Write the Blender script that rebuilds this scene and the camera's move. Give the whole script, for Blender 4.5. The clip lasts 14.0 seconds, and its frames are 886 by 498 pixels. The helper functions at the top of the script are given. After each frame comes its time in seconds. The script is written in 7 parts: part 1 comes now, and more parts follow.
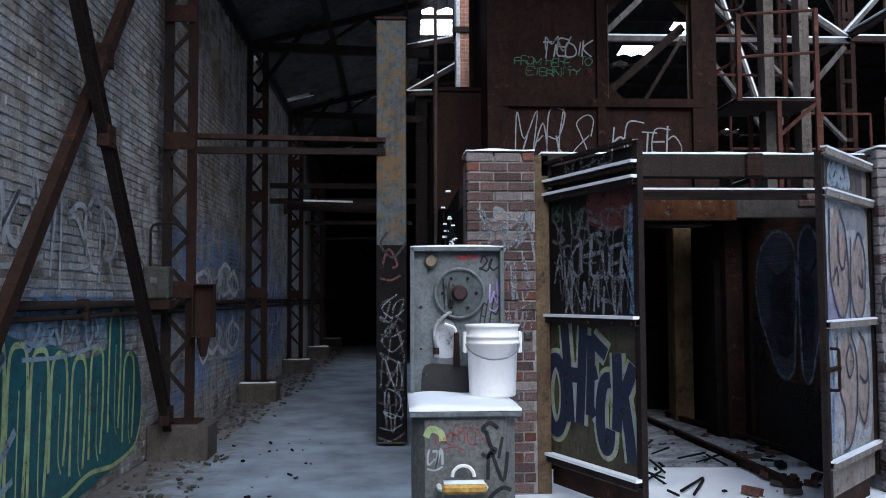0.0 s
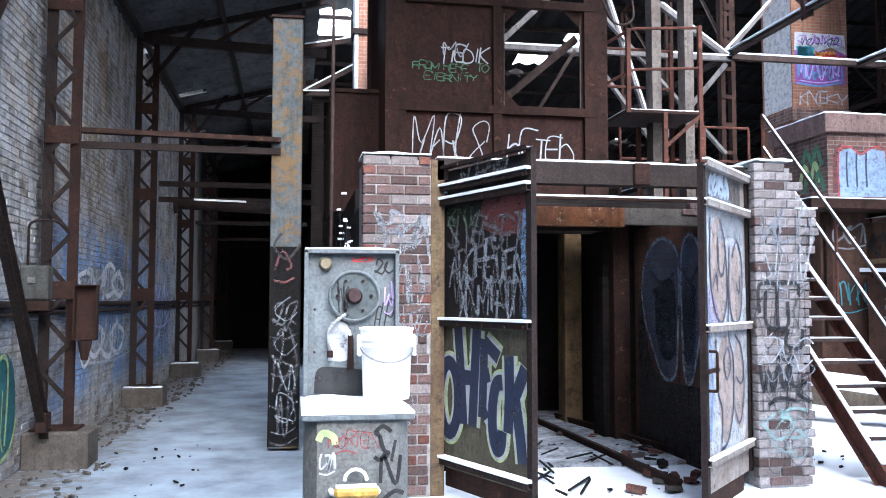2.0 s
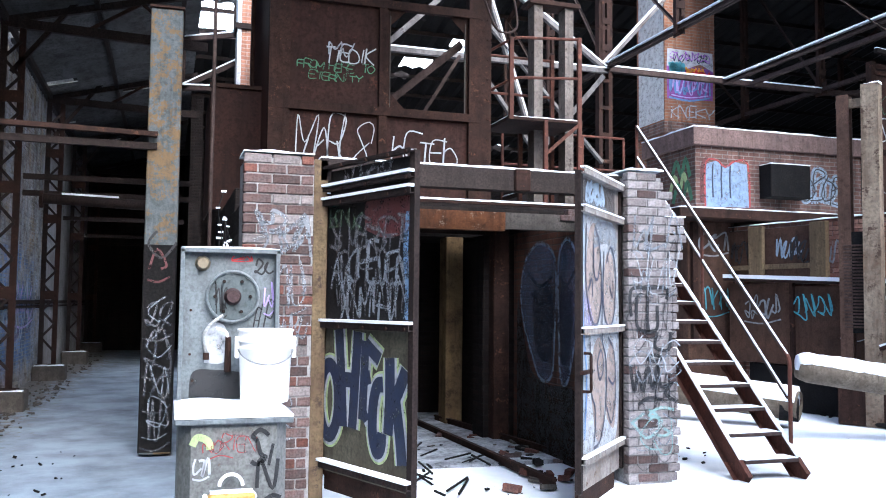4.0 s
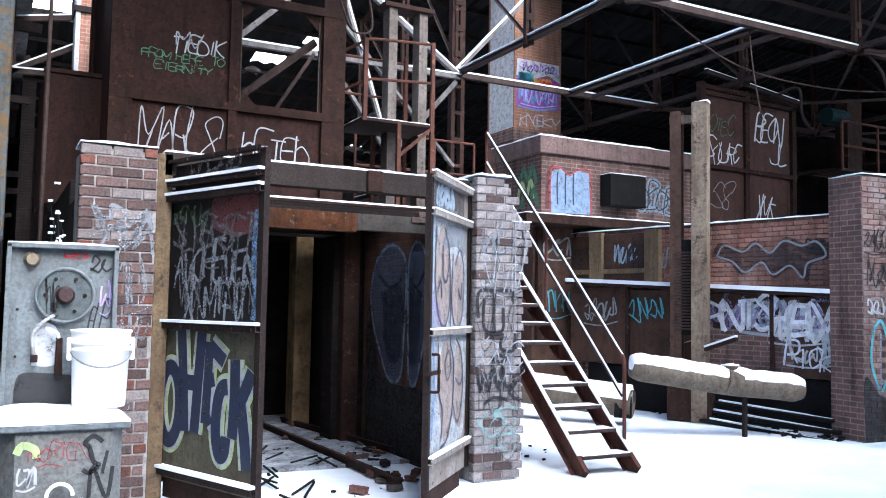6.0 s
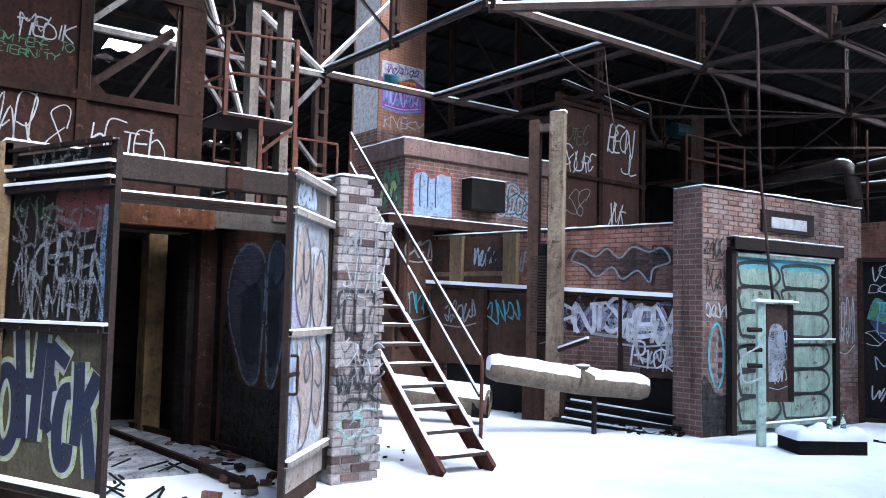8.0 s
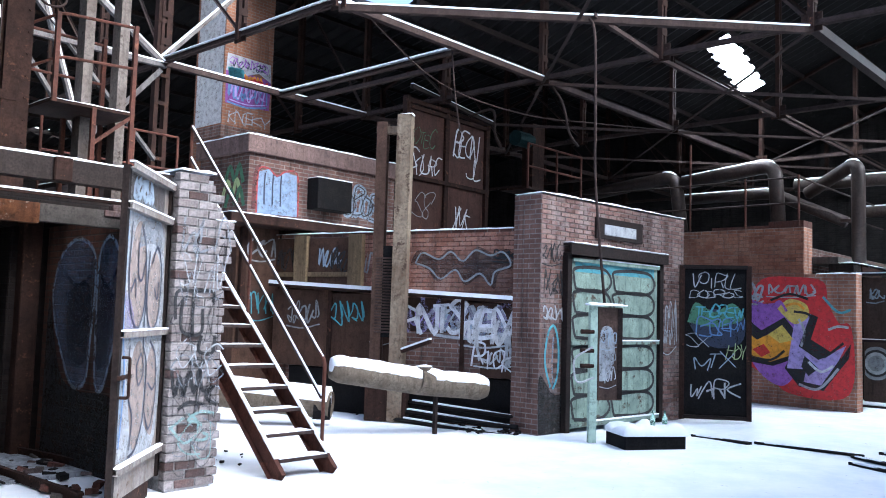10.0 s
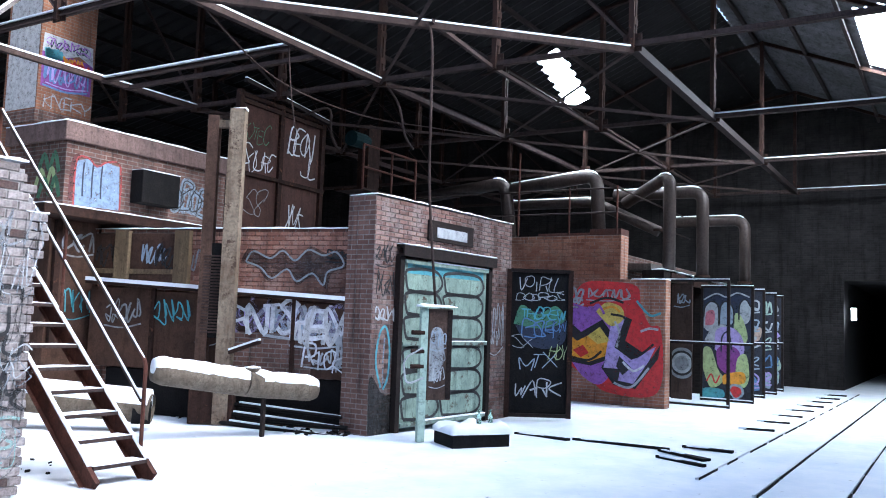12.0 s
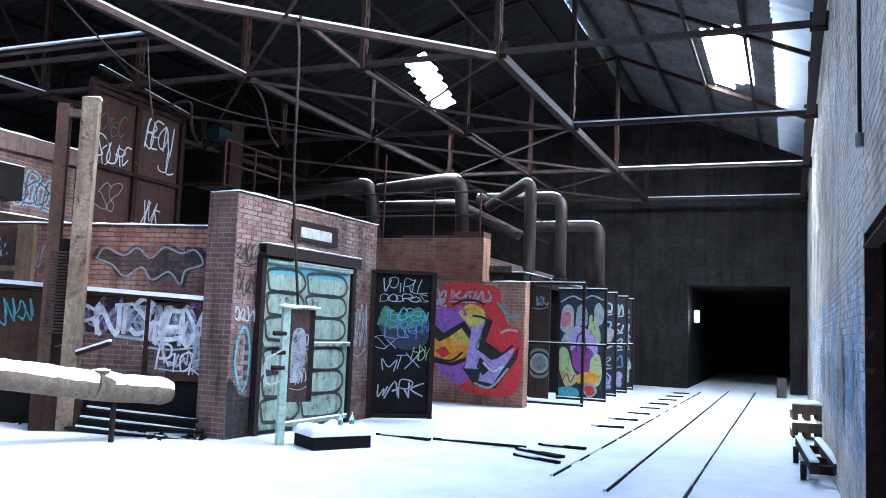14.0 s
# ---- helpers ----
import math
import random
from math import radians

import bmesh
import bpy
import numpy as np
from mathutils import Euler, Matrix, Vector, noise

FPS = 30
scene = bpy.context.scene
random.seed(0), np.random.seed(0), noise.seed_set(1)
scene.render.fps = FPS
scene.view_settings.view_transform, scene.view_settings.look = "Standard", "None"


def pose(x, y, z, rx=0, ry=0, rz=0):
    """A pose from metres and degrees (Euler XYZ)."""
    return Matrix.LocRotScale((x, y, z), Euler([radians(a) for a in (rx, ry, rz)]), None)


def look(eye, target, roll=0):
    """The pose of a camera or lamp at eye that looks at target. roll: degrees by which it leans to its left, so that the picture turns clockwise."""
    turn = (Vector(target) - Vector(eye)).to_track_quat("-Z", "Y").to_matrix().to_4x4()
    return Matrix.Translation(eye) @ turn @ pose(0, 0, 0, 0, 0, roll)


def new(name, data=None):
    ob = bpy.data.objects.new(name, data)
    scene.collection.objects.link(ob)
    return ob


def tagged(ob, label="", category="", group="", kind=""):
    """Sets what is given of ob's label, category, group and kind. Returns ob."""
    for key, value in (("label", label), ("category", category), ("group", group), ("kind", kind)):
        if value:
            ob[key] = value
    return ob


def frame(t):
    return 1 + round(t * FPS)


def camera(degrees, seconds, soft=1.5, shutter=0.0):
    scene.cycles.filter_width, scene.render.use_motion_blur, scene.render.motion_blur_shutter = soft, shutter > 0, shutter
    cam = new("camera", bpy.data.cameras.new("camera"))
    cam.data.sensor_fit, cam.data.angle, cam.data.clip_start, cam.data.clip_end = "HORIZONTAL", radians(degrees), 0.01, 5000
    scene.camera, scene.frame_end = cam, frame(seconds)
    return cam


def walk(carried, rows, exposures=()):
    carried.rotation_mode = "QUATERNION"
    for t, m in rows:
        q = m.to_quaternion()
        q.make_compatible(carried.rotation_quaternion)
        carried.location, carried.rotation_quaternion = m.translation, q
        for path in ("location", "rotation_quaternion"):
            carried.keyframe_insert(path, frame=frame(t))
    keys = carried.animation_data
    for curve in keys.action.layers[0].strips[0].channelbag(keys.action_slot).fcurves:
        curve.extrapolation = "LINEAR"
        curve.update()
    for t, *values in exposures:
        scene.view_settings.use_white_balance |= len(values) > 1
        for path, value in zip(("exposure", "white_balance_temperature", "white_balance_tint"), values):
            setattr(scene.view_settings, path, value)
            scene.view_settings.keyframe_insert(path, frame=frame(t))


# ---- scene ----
cam = camera(54.87, 14.0, soft=1.0)
EYE = Vector((0.0, 0.0, 1.6))


def gaze(yaw, pitch, roll):
    """A turn about the standing point: yaw to the left of +y, pitch up, lean."""
    a, b = radians(yaw), radians(pitch)
    ahead = Vector((-math.sin(a) * math.cos(b), math.cos(a) * math.cos(b), math.sin(b)))
    return look(EYE, EYE + ahead, roll)


PAN = [
    (0, -2.97, 3.31, -0.26),
    (0.5, -4.55, 3.35, -0.18),
    (1, -6.35, 3.41, -0.03),
    (1.5, -7.85, 3.44, -0.04),
    (2, -9.98, 3.50, 0.10),
    (2.5, -11.70, 3.55, 0.18),
    (3, -13.69, 3.59, 0.31),
    (5.5, -25.11, 3.82, 0.83),
    (6, -27.85, 3.88, 0.93),
    (6.5, -29.90, 3.93, 0.99),
    (7, -32.13, 3.99, 1.11),
    (7.5, -34.20, 4.03, 1.17),
    (8, -37.12, 4.14, 1.29),
    (10.5, -49.84, 4.55, 1.77),
    (11, -52.35, 4.63, 1.87),
    (11.5, -55.43, 4.78, 1.96),
    (12, -58.67, 4.90, 2.06),
    (12.5, -61.37, 5.02, 2.13),
    (13, -64.48, 5.16, 2.19),
    (13.5, -66.69, 5.25, 2.19),
    (14, -67.77, 5.30, 2.21),
]
walk(cam, [(t, gaze(*turn)) for t, *turn in PAN],
     exposures=[(t, stops, kelvin, 10) for t, stops, kelvin in ((0.0, 0.1, 5500), (0.3, 0.6, 5500), (0.6, 1.15, 5500), (0.9, 1.55, 5500), (1.2, 1.7, 5500), (1.5, 1.75, 5520), (3.2, 1.8, 5600), (5.5, 1.6, 5600), (8.0, 1.6, 5620), (11.0, 1.68, 5720), (12.5, 1.76, 5600), (14.0, 1.92, 5450))])

# ---- world and light ----
world = bpy.data.worlds.new("overcast")
scene.world = world
world.use_nodes = True
wn = world.node_tree.nodes
sky = wn.new("ShaderNodeTexSky")
sky.sky_type = "NISHITA"
sky.sun_disc = False
sky.sun_elevation = radians(38)
sky.sun_rotation = radians(169)
sky.air_density, sky.dust_density = 1.0, 4.0
world.node_tree.links.new(sky.outputs[0], wn["Background"].inputs[0])
wn["Background"].inputs[1].default_value = 0.15
sun = new("sun", bpy.data.lights.new("sun", "SUN"))
sun.data.energy, sun.data.angle, sun.data.color = 2.0, radians(50), (0.94, 0.97, 1.0)
sun.matrix_world = look((0, 0, 0), (-0.16, 0.8, -0.95))



# ---- materials ----
def nodes_of(name):
    m = bpy.data.materials.new(name)
    m.use_nodes = True
    t = m.node_tree
    return m, t, t.nodes["Principled BSDF"]


def put(t, kind, **sockets):
    n = t.nodes.new(kind)
    for k, v in sockets.items():
        n.inputs[k].default_value = v
    return n


def ramp(t, fac, stops):
    r = t.nodes.new("ShaderNodeValToRGB")
    e = r.color_ramp.elements
    while len(e) < len(stops):
        e.new(0.5)
    for el, (p, c) in zip(e, stops):
        el.position, el.color = p, (*c, 1) if len(c) == 3 else c
    t.links.new(fac, r.inputs[0])
    return r.outputs[0]


def mixed(t, fac, a, b, blend="MIX"):
    m = t.nodes.new("ShaderNodeMix")
    m.data_type, m.blend_type = "RGBA", blend
    for sock, v in ((m.inputs[0], fac), (m.inputs[6], a), (m.inputs[7], b)):
        if isinstance(v, bpy.types.NodeSocket):
            t.links.new(v, sock)
        else:
            sock.default_value = v if isinstance(v, (int, float)) else (*v, 1)
    return m.outputs[2]


def noisy(t, scale, detail=5.0, rough=0.6, coord=None, stretch=None):
    n = put(t, "ShaderNodeTexNoise", Scale=scale, Detail=detail, Roughness=rough)
    if coord is None:
        coord = t.nodes.new("ShaderNodeTexCoord").outputs["Object"]
    if stretch:
        mp = t.nodes.new("ShaderNodeMapping")
        mp.inputs["Scale"].default_value = stretch
        t.links.new(coord, mp.inputs[0])
        coord = mp.outputs[0]
    t.links.new(coord, n.inputs["Vector"])
    return n.outputs[0]


def bumped(t, p, height, strength=0.4, dist=0.01):
    b = put(t, "ShaderNodeBump", Strength=strength, Distance=dist)
    t.links.new(height, b.inputs["Height"])
    t.links.new(b.outputs[0], p.inputs["Normal"])


def worn(name, base, stain, amount=0.5, rough=0.75, metal=0.0, scale=3.0, fine=40.0, bump=0.3, speck=None, stretch=None, vary=0.0, speck_at=0.6, streaks=0.6):
    """A surface in two colours, blotched at a coarse and a fine scale."""
    m, t, p = nodes_of(name)
    a = noisy(t, scale, 6, 0.65, stretch=stretch)
    b = noisy(t, fine, 4, 0.6)
    c = ramp(t, a, [(0.5 - amount * 0.28, base), (0.5 + (1 - amount) * 0.28 + 0.03, stain)])
    dark = tuple(v * 0.55 for v in base)
    f = ramp(t, b, [(0.42, (0, 0, 0)), (0.62, (0.75 if streaks else 0.1,) * 3)])
    c = mixed(t, f, c, dark)
    if speck:
        s = noisy(t, scale * 2.3, 7, 0.75)
        c = mixed(t, ramp(t, s, [(speck_at, (0, 0, 0)), (speck_at + 0.05, (1, 1, 1))]), c, speck)
    if streaks:
        c = mixed(t, ramp(t, noisy(t, scale * 4.7, 6, 0.75), [(0.5, (0, 0, 0)), (0.66, (0.6, 0.6, 0.6))]), c, tuple(v * 0.45 for v in stain))
    streak = noisy(t, 1.0, 6, 0.7, stretch=(9, 9, 0.9))
    c = mixed(t, ramp(t, streak, [(0.5, (0, 0, 0)), (0.72, (streaks,) * 3)]), c, tuple(v * 0.35 for v in stain))
    if vary:
        o = t.nodes.new("ShaderNodeObjectInfo")
        c = mixed(t, 1.0, c, ramp(t, o.outputs["Random"], [(0, (1 - vary,) * 3), (1, (1, 1, 1))]), "MULTIPLY")
    t.links.new(c, p.inputs["Base Color"])
    p.inputs["Roughness"].default_value, p.inputs["Metallic"].default_value = rough, metal
    p.inputs["Specular IOR Level"].default_value = 0.1 if rough > 0.57 else 0.3
    bumped(t, p, b, bump, 0.006)
    return m


def plain(name, colour, rough=0.6, metal=0.0, amount=0.25):
    return worn(name, colour, tuple(v * 0.6 for v in colour), amount, rough, metal, 5.0, 60.0, 0.12)


def bricked(name, a, b, mortar, length=0.21, course=0.07, stain=(0.1, 0.09, 0.085), paint=None, paint_amount=0.5, flat="XZ"):
    """Brickwork on upright faces, the coursing taken from local length and height."""
    m, t, p = nodes_of(name)
    co = t.nodes.new("ShaderNodeTexCoord").outputs["Object"]
    sep = t.nodes.new("ShaderNodeSeparateXYZ")
    t.links.new(co, sep.inputs[0])
    com = t.nodes.new("ShaderNodeCombineXYZ")
    along = t.nodes.new("ShaderNodeMath")
    t.links.new(sep.outputs[0], along.inputs[0])
    t.links.new(sep.outputs[1], along.inputs[1])
    t.links.new(along.outputs[0], com.inputs[0])
    t.links.new(sep.outputs[2], com.inputs[1])
    bt = put(t, "ShaderNodeTexBrick", Color1=(*a, 1), Color2=(*b, 1), Mortar=(*mortar, 1), Scale=1.0)
    bt.inputs["Mortar Size"].default_value = 0.009
    bt.inputs["Mortar Smooth"].default_value = 0.3
    bt.inputs["Bias"].default_value = -0.1
    bt.inputs["Brick Width"].default_value, bt.inputs["Row Height"].default_value = length, course
    t.links.new(com.outputs[0], bt.inputs["Vector"])
    big = noisy(t, 0.9, 8, 0.68, coord=co)
    mid = noisy(t, 5.0, 6, 0.7, coord=co)
    fine = noisy(t, 70.0, 3, 0.6, coord=co)
    c = bt.outputs["Color"]
    if paint:
        c = mixed(t, ramp(t, mid, [(0.5 - paint_amount * 0.3, (0.7, 0.7, 0.7)), (0.5 + (1 - paint_amount) * 0.25, (0, 0, 0))]), c, paint)
        c = mixed(t, bt.outputs['Fac'], c, mortar)
    c = mixed(t, ramp(t, big, [(0.42, (0, 0, 0)), (0.68, (0.85, 0.85, 0.85))]), c, stain)
    c = mixed(t, ramp(t, fine, [(0.4, (0, 0, 0)), (0.8, (0.5, 0.5, 0.5))]), c, stain)
    drip = noisy(t, 1.0, 6, 0.7, coord=co, stretch=(5, 5, 0.5))
    c = mixed(t, ramp(t, drip, [(0.5, (0, 0, 0)), (0.7, (0.75, 0.75, 0.75))]), c, tuple(v * 0.5 for v in stain))
    t.links.new(c, p.inputs["Base Color"])
    p.inputs["Roughness"].default_value, p.inputs["Specular IOR Level"].default_value = 0.88, 0.1
    h = mixed(t, 0.25, bt.outputs["Fac"], fine)
    inv = t.nodes.new("ShaderNodeInvert")
    t.links.new(h, inv.inputs["Color"])
    bumped(t, p, inv.outputs[0], 0.7, 0.012)
    return m


def height_paint(t, c, pos, colour, low, high, span, at, amount, scale):
    """Old sprayed paint that covers a band of a wall in ragged patches; span limits it along x and y."""
    sep = t.nodes.new("ShaderNodeSeparateXYZ")
    t.links.new(pos, sep.inputs[0])
    fac = ramp(t, noisy(t, scale, 7, 0.7, coord=pos), [(at, (0, 0, 0)), (at + 0.1, (amount,) * 3)])
    for axis, a, b, soft in ((2, low, high, 0.35), (0, *span[0], 0.8), (1, *span[1], 0.8)):
        for edge, way in ((a, 1), (b, -1)):
            r = t.nodes.new("ShaderNodeMapRange")
            r.inputs["From Min"].default_value, r.inputs["From Max"].default_value = edge, edge + way * soft
            t.links.new(sep.outputs[axis], r.inputs["Value"])
            fac = mixed(t, 1.0, fac, r.outputs[0], "MULTIPLY")
    return mixed(t, fac, c, colour)


def brick_pieces(name, tones, coat, coat_at, stain, joint_dirt=0.5, drips=0.7, bands=()):
    """Single bricks, each of its own tone, under patchy old paint and soot that run on from brick to brick."""
    m, t, p = nodes_of(name)
    geo, info = t.nodes.new("ShaderNodeNewGeometry"), t.nodes.new("ShaderNodeObjectInfo")
    add = t.nodes.new("ShaderNodeMath")
    t.links.new(geo.outputs["Random Per Island"], add.inputs[0])
    t.links.new(info.outputs["Random"], add.inputs[1])
    wrap = t.nodes.new("ShaderNodeMath")
    wrap.operation = "FRACT"
    t.links.new(add.outputs[0], wrap.inputs[0])
    pos = geo.outputs["Position"]
    c = ramp(t, wrap.outputs[0], [(0.0, tones[0]), (0.5, tones[1]), (1.0, tones[2])])
    big, mid, fine = noisy(t, 0.8, 8, 0.68, coord=pos), noisy(t, 3.2, 8, 0.72, coord=pos), noisy(t, 60.0, 4, 0.65, coord=pos)
    drip = noisy(t, 1.0, 6, 0.7, coord=pos, stretch=(4, 4, 0.4))
    c = mixed(t, ramp(t, mid, [(coat_at, (0.8, 0.8, 0.8)), (coat_at + 0.12, (0, 0, 0))]), c, coat)
    for band in bands:
        c = height_paint(t, c, pos, *band)
    c = mixed(t, ramp(t, big, [(0.48, (0, 0, 0)), (0.68, (0.8, 0.8, 0.8))]), c, stain)
    c = mixed(t, ramp(t, drip, [(0.5, (0, 0, 0)), (0.7, (drips,) * 3)]), c, tuple(v * 0.6 for v in stain))
    c = mixed(t, ramp(t, fine, [(0.44, (0, 0, 0)), (0.64, (joint_dirt,) * 3)]), c, stain)
    t.links.new(c, p.inputs["Base Color"])
    p.inputs["Roughness"].default_value, p.inputs["Specular IOR Level"].default_value = 0.85, 0.12
    bumped(t, p, fine, 0.5, 0.008)
    return m


def paint(name, colour, rough=0.55, cover=0.9):
    """Sprayed paint, worn through in places."""
    m, t, p = nodes_of(name)
    co = t.nodes.new("ShaderNodeTexCoord").outputs["Object"]
    a = noisy(t, 9.0, 6, 0.7, coord=co)
    b = noisy(t, 55.0, 4, 0.7, coord=co)
    c = ramp(t, a, [(0.3, colour), (0.8, tuple(v * 0.5 + 0.015 for v in colour))])
    t.links.new(c, p.inputs["Base Color"])
    both = t.nodes.new("ShaderNodeMath")
    t.links.new(a, both.inputs[0])
    t.links.new(b, both.inputs[1])
    mean = t.nodes.new("ShaderNodeMath")
    mean.operation = "MULTIPLY"
    mean.inputs[1].default_value = 0.5
    t.links.new(both.outputs[0], mean.inputs[0])
    edge = 0.47 + 0.12 * cover
    t.links.new(ramp(t, mean.outputs[0], [(edge - 0.08, (cover,) * 3), (edge, (cover * 0.8,) * 3), (edge + 0.06, (0.1,) * 3)]), p.inputs["Alpha"])
    p.inputs["Roughness"].default_value = rough
    return m


def snowy(name):
    m, t, p = nodes_of(name)
    co = t.nodes.new("ShaderNodeTexCoord").outputs["Object"]
    a = noisy(t, 1.6, 8, 0.62, coord=co)
    b = noisy(t, 45.0, 4, 0.6, coord=co)
    c = ramp(t, a, [(0.3, (0.74, 0.79, 0.86)), (0.6, (0.88, 0.90, 0.93))])
    t.links.new(c, p.inputs["Base Color"])
    p.inputs["Roughness"].default_value = 0.6
    bumped(t, p, b, 0.25, 0.01)
    return m


def floor_ground(name):
    """Snow, the passage's shade painted in blue-grey; trodden dirt and concrete show by the wall and far down the
    passage.
    """
    m, t, p = nodes_of(name)
    co = t.nodes.new("ShaderNodeTexCoord").outputs["Object"]
    sep = t.nodes.new("ShaderNodeSeparateXYZ")
    t.links.new(co, sep.inputs[0])
    a = noisy(t, 1.3, 8, 0.65, coord=co)
    b = noisy(t, 38.0, 4, 0.65, coord=co)
    q = noisy(t, 7.0, 6, 0.7, coord=co)
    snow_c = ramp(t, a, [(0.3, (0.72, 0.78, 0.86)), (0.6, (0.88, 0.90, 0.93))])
    # mask towards low x, where shade is painted into the snow colour
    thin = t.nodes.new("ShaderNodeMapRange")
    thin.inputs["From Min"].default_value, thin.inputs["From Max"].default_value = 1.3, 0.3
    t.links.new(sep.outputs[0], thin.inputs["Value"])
    shaded_snow = ramp(t, a, [(0.3, (0.1, 0.12, 0.145)), (0.62, (0.28, 0.335, 0.4))])
    snow_c = mixed(t, thin.outputs[0], snow_c, shaded_snow)
    dirt = ramp(t, q, [(0.35, (0.05, 0.045, 0.04)), (0.65, (0.16, 0.145, 0.13))])
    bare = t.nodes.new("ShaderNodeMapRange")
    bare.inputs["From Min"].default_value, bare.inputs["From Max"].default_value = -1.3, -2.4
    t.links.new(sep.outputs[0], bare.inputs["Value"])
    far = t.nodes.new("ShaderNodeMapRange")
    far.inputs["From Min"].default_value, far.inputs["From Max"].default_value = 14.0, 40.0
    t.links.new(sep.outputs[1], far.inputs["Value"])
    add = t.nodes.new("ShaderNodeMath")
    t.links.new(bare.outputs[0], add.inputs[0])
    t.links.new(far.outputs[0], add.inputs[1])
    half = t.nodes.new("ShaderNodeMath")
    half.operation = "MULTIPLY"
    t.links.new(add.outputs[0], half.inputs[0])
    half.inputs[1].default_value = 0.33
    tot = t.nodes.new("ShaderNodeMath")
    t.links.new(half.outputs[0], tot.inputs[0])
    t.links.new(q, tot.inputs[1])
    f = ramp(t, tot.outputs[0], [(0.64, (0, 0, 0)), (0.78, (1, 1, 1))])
    t.links.new(mixed(t, f, snow_c, dirt), p.inputs["Base Color"])
    p.inputs["Roughness"].default_value = 0.7
    bumped(t, p, b, 0.3, 0.012)
    return m


SNOW = snowy("snow")
BRIGHT_BRICK = bricked("sunlit_red_brick", (0.36, 0.16, 0.1), (0.46, 0.22, 0.14), (0.42, 0.33, 0.28), stain=(0.12, 0.07, 0.055))
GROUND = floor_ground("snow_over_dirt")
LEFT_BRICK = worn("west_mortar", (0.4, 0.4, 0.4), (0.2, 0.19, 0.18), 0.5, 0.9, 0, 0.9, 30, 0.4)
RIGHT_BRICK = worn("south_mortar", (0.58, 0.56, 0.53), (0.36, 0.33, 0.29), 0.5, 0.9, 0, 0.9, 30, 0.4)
KILN_BRICK = bricked("dark_red_brick", (0.15, 0.08, 0.064), (0.215, 0.125, 0.1), (0.25, 0.215, 0.2), stain=(0.035, 0.028, 0.027))
HALL_BRICK = bricked("red_brick", (0.17, 0.078, 0.056), (0.23, 0.11, 0.08), (0.3, 0.26, 0.24), stain=(0.05, 0.03, 0.027))
ORANGE_BRICK = bricked("orange_brick", (0.24, 0.1, 0.055), (0.3, 0.14, 0.08), (0.26, 0.2, 0.16), stain=(0.13, 0.065, 0.045))
BRICK = worn("loose_brick", (0.14, 0.08, 0.07), (0.19, 0.16, 0.155), 0.55, 0.85, 0, 2.5, 45, 0.5, vary=0.5)
BRICK_RED = worn("loose_red_brick", (0.18, 0.07, 0.05), (0.14, 0.09, 0.08), 0.5, 0.85, 0, 2.5, 45, 0.5, vary=0.45)
MORTAR = worn("old_mortar", (0.38, 0.37, 0.365), (0.2, 0.185, 0.18), 0.5, 0.9)
RUST = worn("rusted_steel", (0.048, 0.025, 0.019), (0.022, 0.014, 0.012), 0.5, 0.8, 0.05, 3.0, 50, 0.4, speck=(0.11, 0.052, 0.032))
DARK_STEEL = worn("dark_steel", (0.024, 0.019, 0.018), (0.04, 0.028, 0.025), 0.5, 0.75, 0.3)
TRUSS_STEEL = worn("truss_steel", (0.072, 0.05, 0.044), (0.035, 0.024, 0.022), 0.5, 0.8, 0.08)
# lighter truss steel, with light from the snow put into the colour
SNOW_LIT_STEEL = worn("snow_lit_steel", (0.2, 0.19, 0.185), (0.1, 0.085, 0.08), 0.5, 0.75, 0, 3, 45, 0.3, speck=(0.06, 0.04, 0.035))
BROWN_SHEET = worn("brown_painted_sheet", (0.043, 0.018, 0.014), (0.024, 0.012, 0.01), 0.5, 0.62, 0.0, 1.6, 30, 0.15, speck=(0.075, 0.028, 0.018))
ORANGE_STEEL = worn("red_lead_paint", (0.13, 0.05, 0.035), (0.055, 0.028, 0.022), 0.5, 0.65, 0.0, 3.0, 45, 0.3, speck=(0.2, 0.085, 0.055))
BOARD = worn("brown_boarding", (0.095, 0.052, 0.036), (0.05, 0.031, 0.025), 0.5, 0.7, 0.05, 1.6, 40, 0.3)
PILLAR = worn("peeling_grey_paint", (0.13, 0.148, 0.152), (0.085, 0.095, 0.1), 0.5, 0.75, 0.1, 2.2, 30, 0.4, speck=(0.155, 0.105, 0.055), stretch=(1, 1, 0.55), speck_at=0.5)
BLACK = worn("near_black", (0.008, 0.008, 0.009), (0.018, 0.016, 0.015), 0.5, 0.85)
DARK_BRICK = bricked("near_black_brick", (0.014, 0.011, 0.01), (0.028, 0.02, 0.017), (0.018, 0.016, 0.015), stain=(0.005, 0.004, 0.004))
CONCRETE = worn("concrete", (0.12, 0.108, 0.096), (0.07, 0.06, 0.052), 0.5, 0.9, 0, 4, 50, 0.5)
# one kind of roof sheet: glow and haze are put into this lighter tone
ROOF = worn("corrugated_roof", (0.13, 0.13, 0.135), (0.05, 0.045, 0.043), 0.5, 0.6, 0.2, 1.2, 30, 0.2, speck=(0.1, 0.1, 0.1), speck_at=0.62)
# darker copy of the same sheet, with the shade put into its colour
SHADED_ROOF = worn("shaded_corrugated_roof", (0.018, 0.017, 0.017), (0.008, 0.007, 0.007), 0.5, 0.7, 0.1, 1.2, 30, 0.2, speck=(0.032, 0.03, 0.03))
